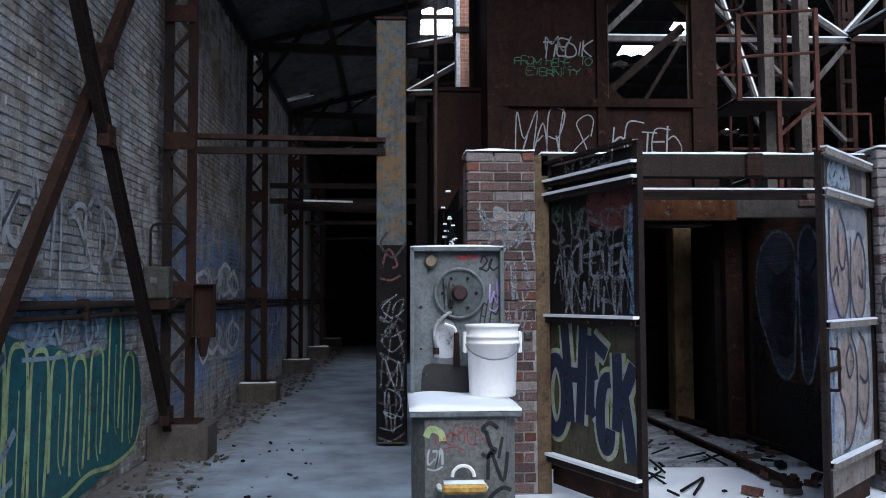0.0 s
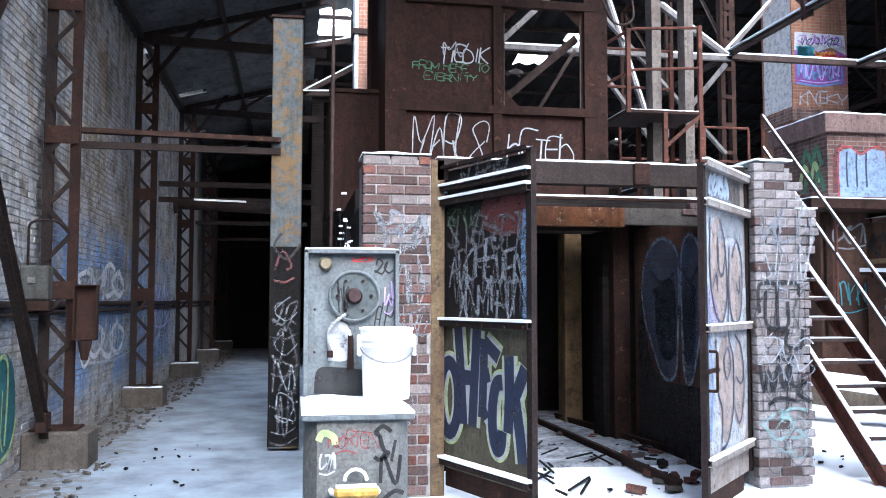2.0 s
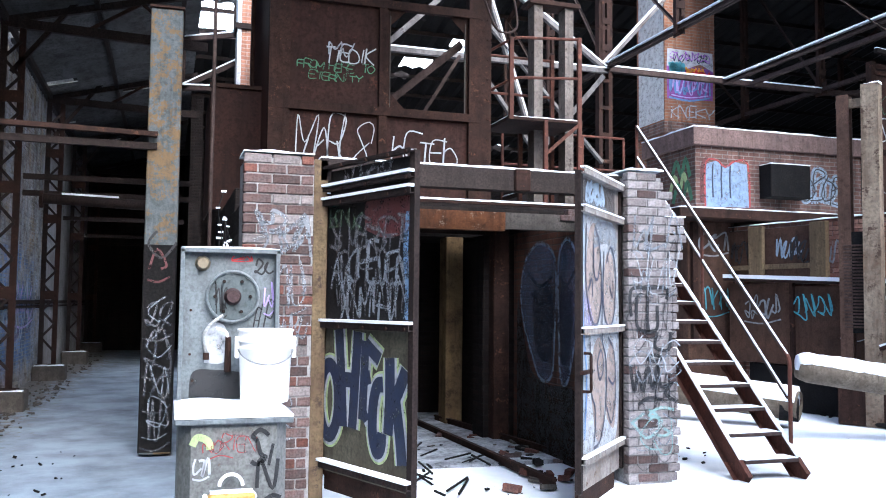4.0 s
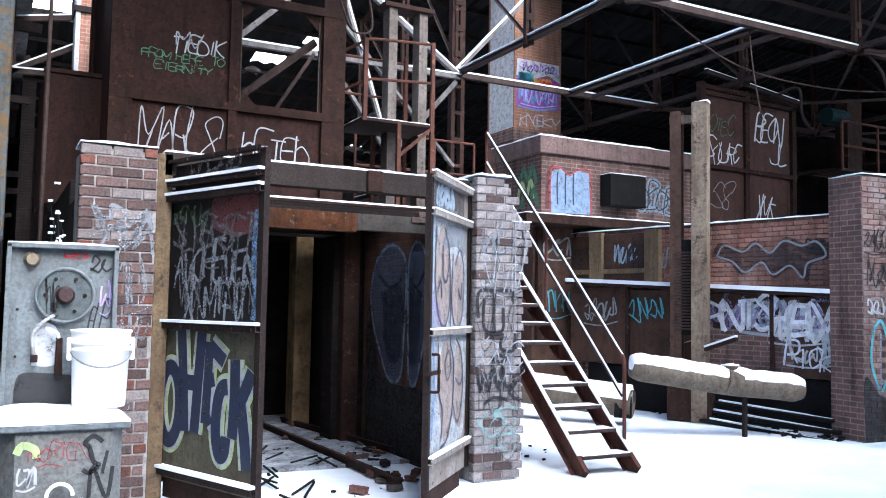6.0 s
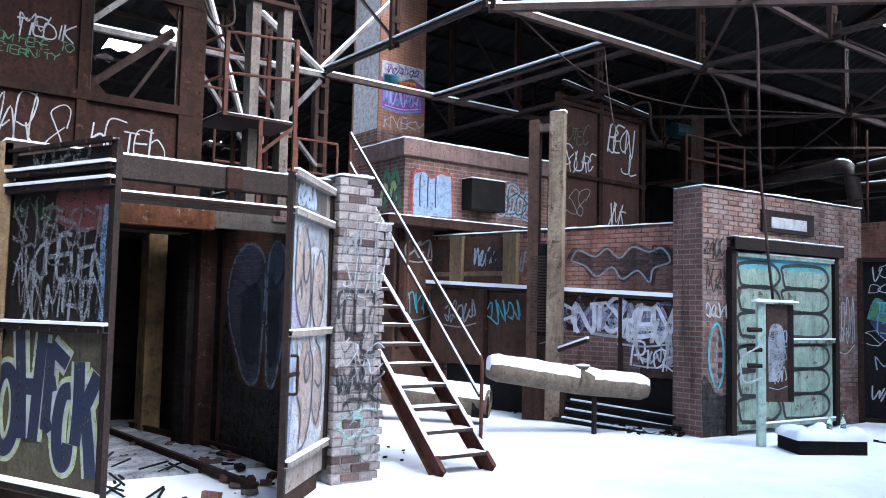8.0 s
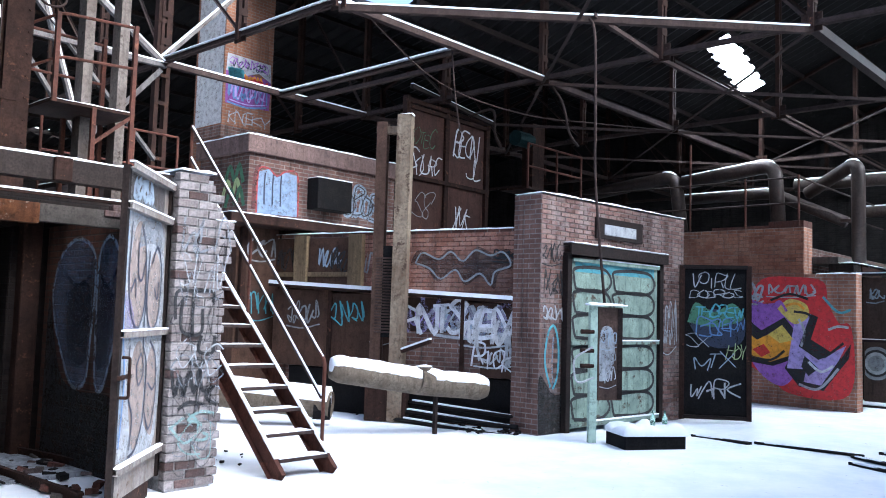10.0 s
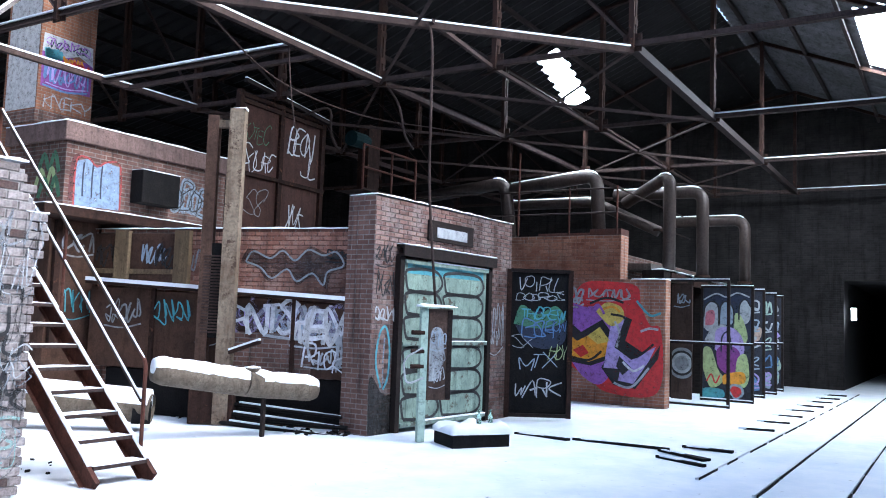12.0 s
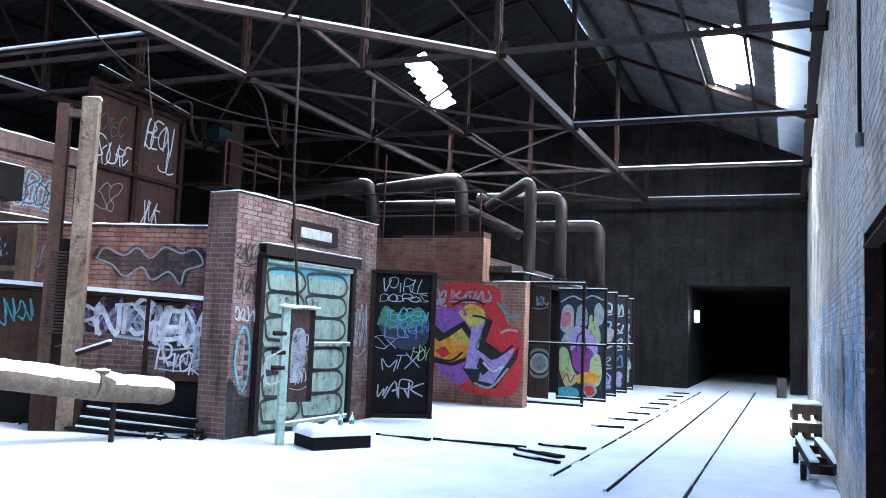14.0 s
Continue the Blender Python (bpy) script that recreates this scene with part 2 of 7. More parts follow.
# brighter copy for the passage, coloured as the light falls on it
PASSAGE_ROOF = worn("lit_corrugated_roof", (0.11, 0.11, 0.112), (0.035, 0.032, 0.03), 0.5, 0.6, 0.1, 1.2, 30, 0.2)
GREY_PAINT = worn("grey_enamel", (0.17, 0.195, 0.205), (0.12, 0.135, 0.14), 0.5, 0.5, 0, 4, 50, 0.15, speck=(0.09, 0.075, 0.06), streaks=0.5, speck_at=0.64)
WHITE_PLASTIC = worn("white_plastic", (0.84, 0.84, 0.82), (0.8, 0.8, 0.78), 0.5, 0.4, 0, 3, 40, 0.03, streaks=0.0)
PAINTS = {k: paint("spray_" + k, c) for k, c in {
    "white": (0.5, 0.525, 0.555), "black": (0.015, 0.015, 0.018), "navy": (0.007, 0.016, 0.045), "teal": (0.012, 0.13, 0.15), "lime": (0.5, 0.62, 0.28),
    "blue": (0.12, 0.25, 0.5), "pale": (0.36, 0.45, 0.55), "red": (0.75, 0.03, 0.035), "violet": (0.36, 0.13, 0.56), "lilac": (0.5, 0.38, 0.78), "orange": (0.95, 0.4, 0.02),
    "yellow": (0.8, 0.6, 0.12), "mint": (0.46, 0.62, 0.52), "green": (0.1, 0.4, 0.2), "pink": (0.7, 0.2, 0.25), "cyan": (0.1, 0.42, 0.5), "grey": (0.3, 0.32, 0.34),
    "chalk": (0.8, 0.82, 0.86), "rust": (0.2, 0.07, 0.035), "wine": (0.1, 0.02, 0.02), "peach": (0.6, 0.42, 0.33), "purple": (0.28, 0.05, 0.3)}.items()}
PAINTS["black"] = paint("dense_black", (0.008, 0.008, 0.01), 0.6, 0.99)
PAINTS["navy"] = paint("dense_navy", (0.007, 0.017, 0.05), 0.55, 0.98)
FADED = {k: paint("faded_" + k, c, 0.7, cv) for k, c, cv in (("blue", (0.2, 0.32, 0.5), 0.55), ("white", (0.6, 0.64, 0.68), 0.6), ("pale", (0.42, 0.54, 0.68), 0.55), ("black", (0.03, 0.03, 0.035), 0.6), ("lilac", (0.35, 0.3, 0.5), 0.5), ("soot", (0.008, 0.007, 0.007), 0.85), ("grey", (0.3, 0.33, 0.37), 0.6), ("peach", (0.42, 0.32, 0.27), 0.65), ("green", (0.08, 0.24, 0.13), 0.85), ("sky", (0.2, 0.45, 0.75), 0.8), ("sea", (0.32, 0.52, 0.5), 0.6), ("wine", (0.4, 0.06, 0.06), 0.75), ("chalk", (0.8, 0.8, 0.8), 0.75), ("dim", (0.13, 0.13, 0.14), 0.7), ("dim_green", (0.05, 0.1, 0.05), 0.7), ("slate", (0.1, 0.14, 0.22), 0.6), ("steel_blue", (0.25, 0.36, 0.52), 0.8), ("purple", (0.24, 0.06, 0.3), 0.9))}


# ---- building helpers ----
def part(name, bm, material, parent=None, label="", smooth=False):
    """Links a bmesh as one mesh object under a thing or a part."""
    me = bpy.data.meshes.new(name)
    bm.to_mesh(me)
    bm.free()
    me.materials.append(material)
    if smooth:
        for poly in me.polygons:
            poly.use_smooth = True
    ob = new(name, me)
    if parent:
        ob.parent = parent
    if label:
        ob["label"] = label
    return ob


def thing(name, x, y, z=0.0, turn=0.0, label="", category="", group="", kind="", tilt=0.0):
    ob = new(name)
    ob.empty_display_size = 0.1
    ob.matrix_basis = pose(x, y, z, tilt, 0, turn)
    return tagged(ob, label, category, group, kind)


def mesh():
    return bmesh.new()


def add_box(bm, x0, x1, y0, y1, z0, z1, bevel=0.0, m=None):
    vs = [bm.verts.new((x, y, z)) for x in (x0, x1) for y in (y0, y1) for z in (z0, z1)]
    fs = [bm.faces.new([vs[i] for i in q]) for q in ((0, 1, 3, 2), (4, 6, 7, 5), (0, 4, 5, 1), (2, 3, 7, 6), (0, 2, 6, 4), (1, 5, 7, 3))]
    if bevel:
        es = list({e for f in fs for e in f.edges})
        out = bmesh.ops.bevel(bm, geom=es, offset=bevel, segments=1, affect="EDGES")
        vs = list({v for f in out["faces"] for v in f.verts} | {v for v in vs if v.is_valid})
    if m is not None:
        bmesh.ops.transform(bm, matrix=m, verts=[v for v in vs if v.is_valid])
    return bm


def block(x0, x1, y0, y1, z0, z1, bevel=0.006):
    return add_box(mesh(), x0, x1, y0, y1, z0, z1, bevel)


def along(a, b, up=(0, 0, 1)):
    """A frame whose x runs from a to b."""
    a, b = Vector(a), Vector(b)
    x = (b - a).normalized()
    u = Vector(up)
    if abs(x.dot(u)) > 0.98:
        u = Vector((0, 1, 0))
    y = u.cross(x).normalized()
    z = x.cross(y)
    return Matrix.Translation(a) @ Matrix((x, y, z)).transposed().to_4x4(), (b - a).length


def add_bar(bm, a, b, w, h, shape="box"):
    """A bar from a to b: box, angle or channel section, as one extruded profile."""
    m, n = along(a, b)
    t, p, q = min(w, h) * 0.17, w / 2, h / 2
    prof = {"box": ((-p, -q), (p, -q), (p, q), (-p, q)),
            "angle": ((-p, -q), (p, -q), (p, -q + t), (-p + t, -q + t), (-p + t, q), (-p, q)),
            "channel": ((-p, -q), (p, -q), (p, -q + t), (-p + t, -q + t), (-p + t, q - t), (p, q - t), (p, q), (-p, q))}[shape]
    lo, hi = ([bm.verts.new(m @ Vector((x, y, z))) for y, z in prof] for x in (0, n))
    for k in range(len(prof)):
        bm.faces.new((lo[k], hi[k], hi[(k + 1) % len(prof)], lo[(k + 1) % len(prof)]))
    bm.faces.new(lo)
    bm.faces.new(hi[::-1])
    return bm


def bar(a, b, w, h, shape="box"):
    return add_bar(mesh(), a, b, w, h, shape)


def add_tube(bm, path, r, seg=10, caps=True):
    """A round pipe along a path of points."""
    pts = [Vector(p) for p in path]
    rings = []
    side = None
    for i, p in enumerate(pts):
        d = (pts[min(i + 1, len(pts) - 1)] - pts[max(i - 1, 0)]).normalized()
        if side is None:
            side = d.orthogonal().normalized()
        side = (side - d * side.dot(d)).normalized()
        o = d.cross(side)
        rr = r[i] if isinstance(r, (list, tuple)) else r
        rings.append([bm.verts.new(p + (side * math.cos(k * math.tau / seg) + o * math.sin(k * math.tau / seg)) * rr) for k in range(seg)])
    for a, b in zip(rings, rings[1:]):
        for k in range(seg):
            bm.faces.new((a[k], a[(k + 1) % seg], b[(k + 1) % seg], b[k]))
    if caps:
        bm.faces.new(rings[0][::-1])
        bm.faces.new(rings[-1])
    return bm


def tube(path, r, seg=10, caps=True):
    return add_tube(mesh(), path, r, seg, caps)


def bent(points, r, n=6):
    """Rounds the corners of a path of points."""
    pts = [Vector(p) for p in points]
    out = [pts[0]]
    for a, b, c in zip(pts, pts[1:], pts[2:]):
        p, q = b + (a - b).normalized() * r, b + (c - b).normalized() * r
        for i in range(n + 1):
            s = i / n
            out.append(p * (1 - s) ** 2 + b * 2 * s * (1 - s) + q * s * s)
    return out + [pts[-1]]


def snow_cap(parent, x0, x1, y0, y1, z, h=0.035, seed=0, name="snow_cover"):
    """A soft uneven layer of snow on a level top."""
    nx, ny = max(3, min(40, int((x1 - x0) / 0.06))), max(3, min(12, int((y1 - y0) / 0.05)))
    bm = mesh()
    grid = []
    for i in range(nx + 1):
        row = []
        for j in range(ny + 1):
            u, v = i / nx, j / ny
            edge = min(1.0, min(u, 1 - u) * nx * 0.8, min(v, 1 - v) * ny * 0.8)
            n = noise.noise(Vector((x0 + (x1 - x0) * u, y0 + (y1 - y0) * v, seed * 3.1)) * 5)
            zz = z + h * (0.55 + 0.45 * edge) * (0.85 + 0.7 * n)
            jit = 0.012 * noise.noise(Vector((u * 30, v * 9, seed)))
            row.append(bm.verts.new((x0 + (x1 - x0) * u, y0 + (y1 - y0) * v + jit, zz)))
        grid.append(row)
    for i in range(nx):
        for j in range(ny):
            bm.faces.new((grid[i][j], grid[i + 1][j], grid[i + 1][j + 1], grid[i][j + 1]))
    rim = [row[0] for row in grid] + [c for c in grid[-1][1:]] + [row[-1] for row in grid[-2::-1]] + [c for c in grid[0][-2:0:-1]]
    low = [bm.verts.new((v.co.x, v.co.y, z)) for v in rim]
    for k in range(len(rim)):
        bm.faces.new((rim[k], low[k], low[(k + 1) % len(rim)], rim[(k + 1) % len(rim)]))
    return part(name, bm, SNOW, parent, "thin white snow" if parent else "", smooth=True)


# graffiti: flat paint laid on the local plane y = -off, x to the right and z up
def smooth_line(pts, n=5):
    out = []
    P = [Vector((p[0], p[1], 0)) for p in pts]
    for i in range(len(P) - 1):
        a, b, c, d = P[max(i - 1, 0)], P[i], P[i + 1], P[min(i + 2, len(P) - 1)]
        for k in range(n):
            s = k / n
            out.append(0.5 * ((2 * b) + (c - a) * s + (2 * a - 5 * b + 4 * c - d) * s * s + (3 * b - a - 3 * c + d) * s ** 3))
    return out + [P[-1]]


def add_stroke(bm, pts, w, off=0.004, n=5):
    L = smooth_line(pts, n)
    prev = None
    for i, p in enumerate(L):
        d = L[min(i + 1, len(L) - 1)] - L[max(i - 1, 0)]
        d = d.normalized() if d.length > 1e-6 else Vector((1, 0, 0))
        s = Vector((-d.y, d.x, 0)) * w * 0.5
        pair = [bm.verts.new((q.x, -off, q.y)) for q in (p + s, p - s)]
        if prev:
            bm.faces.new((prev[0], prev[1], pair[1], pair[0]))
        prev = pair
    return bm


def add_patch(bm, pts, off=0.003, curved=True):
    L = smooth_line(list(pts) + [pts[0]], 5)[:-1] if curved else [Vector((p[0], p[1], 0)) for p in pts]
    vs = [bm.verts.new((p.x, -off, p.y)) for p in L]
    f = bm.faces.new(vs)
    f.normal_update()
    if f.normal.y > 0:
        f.normal_flip()
    bmesh.ops.triangulate(bm, faces=[f])
    return bm


def tag_writing(parent, x0, x1, z0, z1, colour, w=0.02, seed=0, letters=5, off=0.005, name="graffiti", mat=None):
    """A quick illegible scrawl of loops and hooks that fills a box."""
    rnd = random.Random(seed)
    bm = mesh()
    step, H = (x1 - x0) / letters, z1 - z0
    run = []
    for i in range(letters):
        cx = x0 + step * (i + 0.5)
        j = lambda s: rnd.uniform(-s, s)
        up, down = (cx + j(0.3) * step, z1 - H * rnd.uniform(0, 0.3)), (cx + j(0.45) * step, z0 + H * rnd.uniform(0, 0.3))
        kind = rnd.randrange(4)
        if kind == 0:
            run += [up, (cx - step * 0.4, (z0 + z1) / 2 + j(0.1) * H), down, (cx + step * 0.55, z0 + H * rnd.uniform(0.3, 0.8))]
        elif kind == 1:
            run += [down, (cx - step * 0.1, z1), (cx + step * 0.35, z0 + H * 0.45), (cx + step * 0.1, z0 + H * 0.3)]
        elif kind == 2:
            run += [(cx - step * 0.3, z0 + H * 0.6), up, (cx + step * 0.4, z0 + H * 0.7), down, (cx - step * 0.35, z0 + H * 0.35), (cx + step * 0.4, z0 + H * 0.2)]
        else:
            run += [up, down, (cx + step * 0.3, z1 - H * 0.1), (cx + step * 0.5, z0 + H * 0.1)]
        if rnd.random() < 0.4 or len(run) > 9:
            add_stroke(bm, run, w * rnd.uniform(0.75, 1.2), off, 5)
            run = [(cx + step * 0.2, z0 + H * rnd.uniform(0.2, 0.9))]
    if len(run) > 1:
        add_stroke(bm, run, w, off, 5)
    if rnd.random() < 0.6:
        add_stroke(bm, [(x0, z0 - H * 0.08), ((x0 + x1) / 2, z0 - H * 0.16), (x1, z0 + H * 0.02)], w * 0.8, off)
    return part(name, bm, mat or PAINTS[colour], parent)


GLYPHS = {"A": "00 26 40|13 33", "B": "00 06 36 45 34 03|34 42 40 00", "C": "45 26 04 02 20 41", "D": "00 06 35 42 30 00", "E": "46 06 00 40|03 33", "F": "46 06 00|03 33",
          "G": "45 26 04 02 20 41 43 23", "H": "06 00|46 40|03 43", "I": "26 20", "J": "36 31 10 02", "K": "06 00|46 03 40", "L": "06 00 40", "M": "00 06 22 46 40", "N": "00 06 40 46",
          "O": "26 04 02 20 42 44 26", "P": "00 06 36 45 33 03", "R": "00 06 36 45 33 03|23 40", "S": "45 26 05 14 32 41 20 01", "T": "06 46|26 20", "U": "06 01 20 41 46", "V": "06 20 46",
          "W": "06 10 24 30 46", "X": "06 40|46 00", "Y": "06 23 46|23 20", "h": "06 00|03 24 42 40", "8": "33 45 26 05 13 31 20 01 33", "!": "26 22|21 20", ".": "20 21"}


def scrawl(parent, words, x0, x1, z0, z1, mat, w=0.02, off=0.006, seed=0, lean=0.12, wild=0.13):
    """Words sprayed by hand in single strokes, each letter a little off its neighbours."""
    q = random.Random(seed)
    step, H = (x1 - x0) / len(words), z1 - z0
    for i, ch in enumerate(words):
        if ch == " ":
            continue
        bm = mesh()
        up, big = q.uniform(-0.14, 0.14) * H, q.uniform(0.8, 1.2)
        for n, run in enumerate(GLYPHS[ch].split("|")):
            pts = []
            for p in run.split():
                u, v = int(p[0]) / 4 + q.uniform(-wild, wild), int(p[1]) / 6 * big + q.uniform(-wild, wild) * 0.7
                pts.append((x0 + step * (i - 0.06 + 1.15 * u) + lean * v * H, z0 + up + v * H))
            add_stroke(bm, pts, w * q.uniform(0.7, 1.2), off + 0.0004 * n, 5)
        part("painted_letter", bm, mat, parent)


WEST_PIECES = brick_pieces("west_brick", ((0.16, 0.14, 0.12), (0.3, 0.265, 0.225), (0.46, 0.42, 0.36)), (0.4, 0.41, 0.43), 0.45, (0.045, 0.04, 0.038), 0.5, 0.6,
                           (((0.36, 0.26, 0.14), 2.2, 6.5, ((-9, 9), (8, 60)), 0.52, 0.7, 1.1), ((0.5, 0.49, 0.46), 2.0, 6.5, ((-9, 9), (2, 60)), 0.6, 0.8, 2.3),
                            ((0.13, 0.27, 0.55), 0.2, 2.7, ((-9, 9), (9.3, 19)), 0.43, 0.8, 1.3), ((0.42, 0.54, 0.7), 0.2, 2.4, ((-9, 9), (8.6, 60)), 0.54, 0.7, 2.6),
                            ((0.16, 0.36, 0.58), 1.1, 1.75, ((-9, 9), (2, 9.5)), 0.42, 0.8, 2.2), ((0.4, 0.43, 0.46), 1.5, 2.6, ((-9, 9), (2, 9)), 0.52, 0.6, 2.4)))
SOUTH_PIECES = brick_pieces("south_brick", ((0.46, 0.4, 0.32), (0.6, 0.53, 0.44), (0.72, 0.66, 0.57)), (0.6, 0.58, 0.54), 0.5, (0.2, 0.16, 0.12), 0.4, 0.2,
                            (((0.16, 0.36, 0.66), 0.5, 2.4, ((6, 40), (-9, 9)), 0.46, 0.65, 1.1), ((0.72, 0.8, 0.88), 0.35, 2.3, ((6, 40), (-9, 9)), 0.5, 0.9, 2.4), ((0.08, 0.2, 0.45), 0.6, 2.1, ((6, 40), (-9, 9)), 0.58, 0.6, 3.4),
                             ((0.34, 0.31, 0.26), 2.2, 9, ((4, 40), (-9, 9)), 0.52, 0.55, 0.7), ((0.82, 0.83, 0.84), 2.0, 9, ((4, 40), (-9, 9)), 0.6, 0.8, 2.0)))
KILN_PIECES = brick_pieces("kiln_brick", ((0.15, 0.08, 0.066), (0.24, 0.137, 0.112), (0.31, 0.2, 0.17)), (0.27, 0.22, 0.21), 0.42, (0.05, 0.037, 0.034))
BODY_PIECES = brick_pieces("body_brick", ((0.34, 0.15, 0.095), (0.45, 0.21, 0.135), (0.54, 0.28, 0.19)), (0.38, 0.24, 0.18), 0.4, (0.16, 0.08, 0.055))
HALL_PIECES = brick_pieces("hall_brick", ((0.26, 0.12, 0.085), (0.36, 0.17, 0.12), (0.44, 0.23, 0.17)), (0.31, 0.2, 0.165), 0.4, (0.07, 0.045, 0.038))


def brick_field(parent, x0, x1, z0, z1, y, gap, mat, single, seed, length=0.215, course=0.07):
    """Bricks standing proud of a wall's face: those in the box single are parts of their own, the rest one joined part."""
    q = random.Random(seed)
    verts, faces, lone = [], [], []
    row, z = 0, z0
    while z + course <= z1 + 1e-6:
        x = x0 - (length / 2 if row % 2 else 0)
        while x < x1 - 0.03:
            a, b = max(x, x0) + 0.006, min(x + length, x1) - 0.006
            mid = (a + b) / 2
            clear = not gap or not (gap[0] - 0.02 < b and a < gap[1] + 0.02 and gap[2] <= z + course / 2 <= gap[3])
            if b - a > 0.04 and clear and q.random() > 0.006:
                d = 0.010 + q.uniform(-0.004, 0.003)
                if single and single[0] < mid < single[1] and single[2] < z < single[3] and b - a > length - 0.02 and len(lone) < 300:
                    lone.append((a, z + 0.006, d))
                else:
                    k = len(verts)
                    e = 0.004
                    za, zb = z + 0.006, z + course - 0.006
                    verts += [(a, y, za), (b, y, za), (b, y, zb), (a, y, zb), (a + e, y - d, za + e), (b - e, y - d, za + e), (b - e, y - d, zb - e), (a + e, y - d, zb - e)]
                    faces += [(k + 4, k + 5, k + 6, k + 7), (k, k + 1, k + 5, k + 4), (k + 1, k + 2, k + 6, k + 5), (k + 2, k + 3, k + 7, k + 6), (k + 3, k, k + 4, k + 7)]
            x += length
        z += course
        row += 1
    me = bpy.data.meshes.new("brickwork")
    me.from_pydata(verts, [], faces)
    me.materials.append(mat)
    ob = new("brickwork", me)
    ob.parent = parent
    ob["kind"] = "stuff"
    if lone:
        one = part("brick", block(0, length - 0.012, -0.01, 0.004, 0, course - 0.012, 0.004), mat)
        shared = one.data
        bpy.data.objects.remove(one)
        for a, zz, d in lone:
            o = new("brick", shared)
            o.parent = parent
            o.location = (a, y - d + 0.01, zz)
    return ob


# ---- the setting ----
def ground_sheet():
    xs = [-300, -120, -40, -14] + [-6 + 0.5 * i for i in range(73)] + [40, 70, 140, 300]
    ys = [-300, -120, -40, -12, -4] + [-1.0 + 0.4 * i for i in range(63)] + [30, 40, 70, 140, 300]
    bm = mesh()
    rows = []
    for x in xs:
        row = []
        for y in ys:
            n = noise.noise(Vector((x * 0.45, y * 0.45, 0.0))) * 0.02 + noise.noise(Vector((x * 1.7, y * 1.7, 4.0))) * 0.008
            far = max(0.0, 1 - max(abs(x - 12) / 30, abs(y - 10) / 30))
            row.append(bm.verts.new((x, y, -0.015 + n * min(1, far * 2))))
        rows.append(row)
    for a, b in zip(rows, rows[1:]):
        for j in range(len(ys) - 1):
            bm.faces.new((a[j], b[j], b[j + 1], a[j + 1]))
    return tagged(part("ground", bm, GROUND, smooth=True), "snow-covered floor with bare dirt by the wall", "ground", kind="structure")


ground_sheet()


def wall(name, x, y, turn, boxes, material, label):
    w = thing(name, x, y, 0, turn)
    bm = mesh()
    for b in boxes:
        add_box(bm, *b)
    me = part(name, bm, material)
    me.matrix_basis = w.matrix_basis
    bpy.data.objects.remove(w)
    return tagged(me, label, "wall", kind="structure")


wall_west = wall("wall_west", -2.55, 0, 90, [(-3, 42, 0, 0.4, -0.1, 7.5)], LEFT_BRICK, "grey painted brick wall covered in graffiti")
# the last box is an unseen stretch, kept low to let sun in
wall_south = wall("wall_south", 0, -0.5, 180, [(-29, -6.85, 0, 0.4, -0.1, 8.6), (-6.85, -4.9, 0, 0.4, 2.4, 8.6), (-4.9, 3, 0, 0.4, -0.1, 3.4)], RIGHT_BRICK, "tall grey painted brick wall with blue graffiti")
# haze in front of the end wall is put into its lifted brick tones
wall_east = wall("wall_east", 28.6, 0, -90, [(-30, -3.05, 0, 0.4, -0.1, 12), (-3.05, 0, 0, 0.4, 3.3, 12), (0, 0.9, 0, 0.4, -0.1, 12)], bricked("hazed_end_brick", (0.022, 0.02, 0.02), (0.036, 0.031, 0.03), (0.03, 0.028, 0.028), stain=(0.009, 0.008, 0.008)), "dark end wall of the hall with a tall opening")
wall_north = wall("wall_north", 0, 30, 0, [(-3, 29, 0, 0.4, -0.1, 12)], DARK_BRICK, "dark far wall behind the kilns")


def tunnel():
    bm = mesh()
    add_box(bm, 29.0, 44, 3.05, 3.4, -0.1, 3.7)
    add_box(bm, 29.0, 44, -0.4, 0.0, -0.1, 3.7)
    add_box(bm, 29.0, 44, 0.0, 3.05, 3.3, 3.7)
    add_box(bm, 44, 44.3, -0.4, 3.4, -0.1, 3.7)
    tagged(part("wall_tunnel", bm, BLACK), "near-black passage beyond the end wall", "wall", kind="structure")


tunnel()


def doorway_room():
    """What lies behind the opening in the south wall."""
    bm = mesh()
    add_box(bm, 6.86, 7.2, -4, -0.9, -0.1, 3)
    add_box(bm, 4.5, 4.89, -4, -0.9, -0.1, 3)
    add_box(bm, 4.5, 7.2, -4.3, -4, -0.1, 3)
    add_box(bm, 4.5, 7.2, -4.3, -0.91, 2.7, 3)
    tagged(part("wall_side_room", bm, DARK_BRICK), "dark brick side room", "wall", kind="structure")
    tagged(part("trim_reveal", block(6.842, 6.848, -0.9, -0.5, -0.05, 2.4, 0), RUST), "rusted steel lining of the doorway", "trim", kind="structure")
    tagged(part("trim_soffit", block(4.9, 6.84, -0.9, -0.5, 2.392, 2.398, 0), RUST), "rusted steel lining over the doorway", "trim", kind="structure")
    jamb = part("trim", bar((6.78, -0.55, -0.05), (6.78, -0.55, 2.39), 0.12, 0.12, "angle"), RUST)
    tagged(jamb, "rusted steel angle at the doorway edge", "trim", kind="structure")
    head = part("trim", bar((4.9, -0.53, 2.33), (6.71, -0.53, 2.33), 0.1, 0.1, "angle"), RUST)
    tagged(head, "rusted steel angle over the doorway", "trim", kind="structure")


doorway_room()


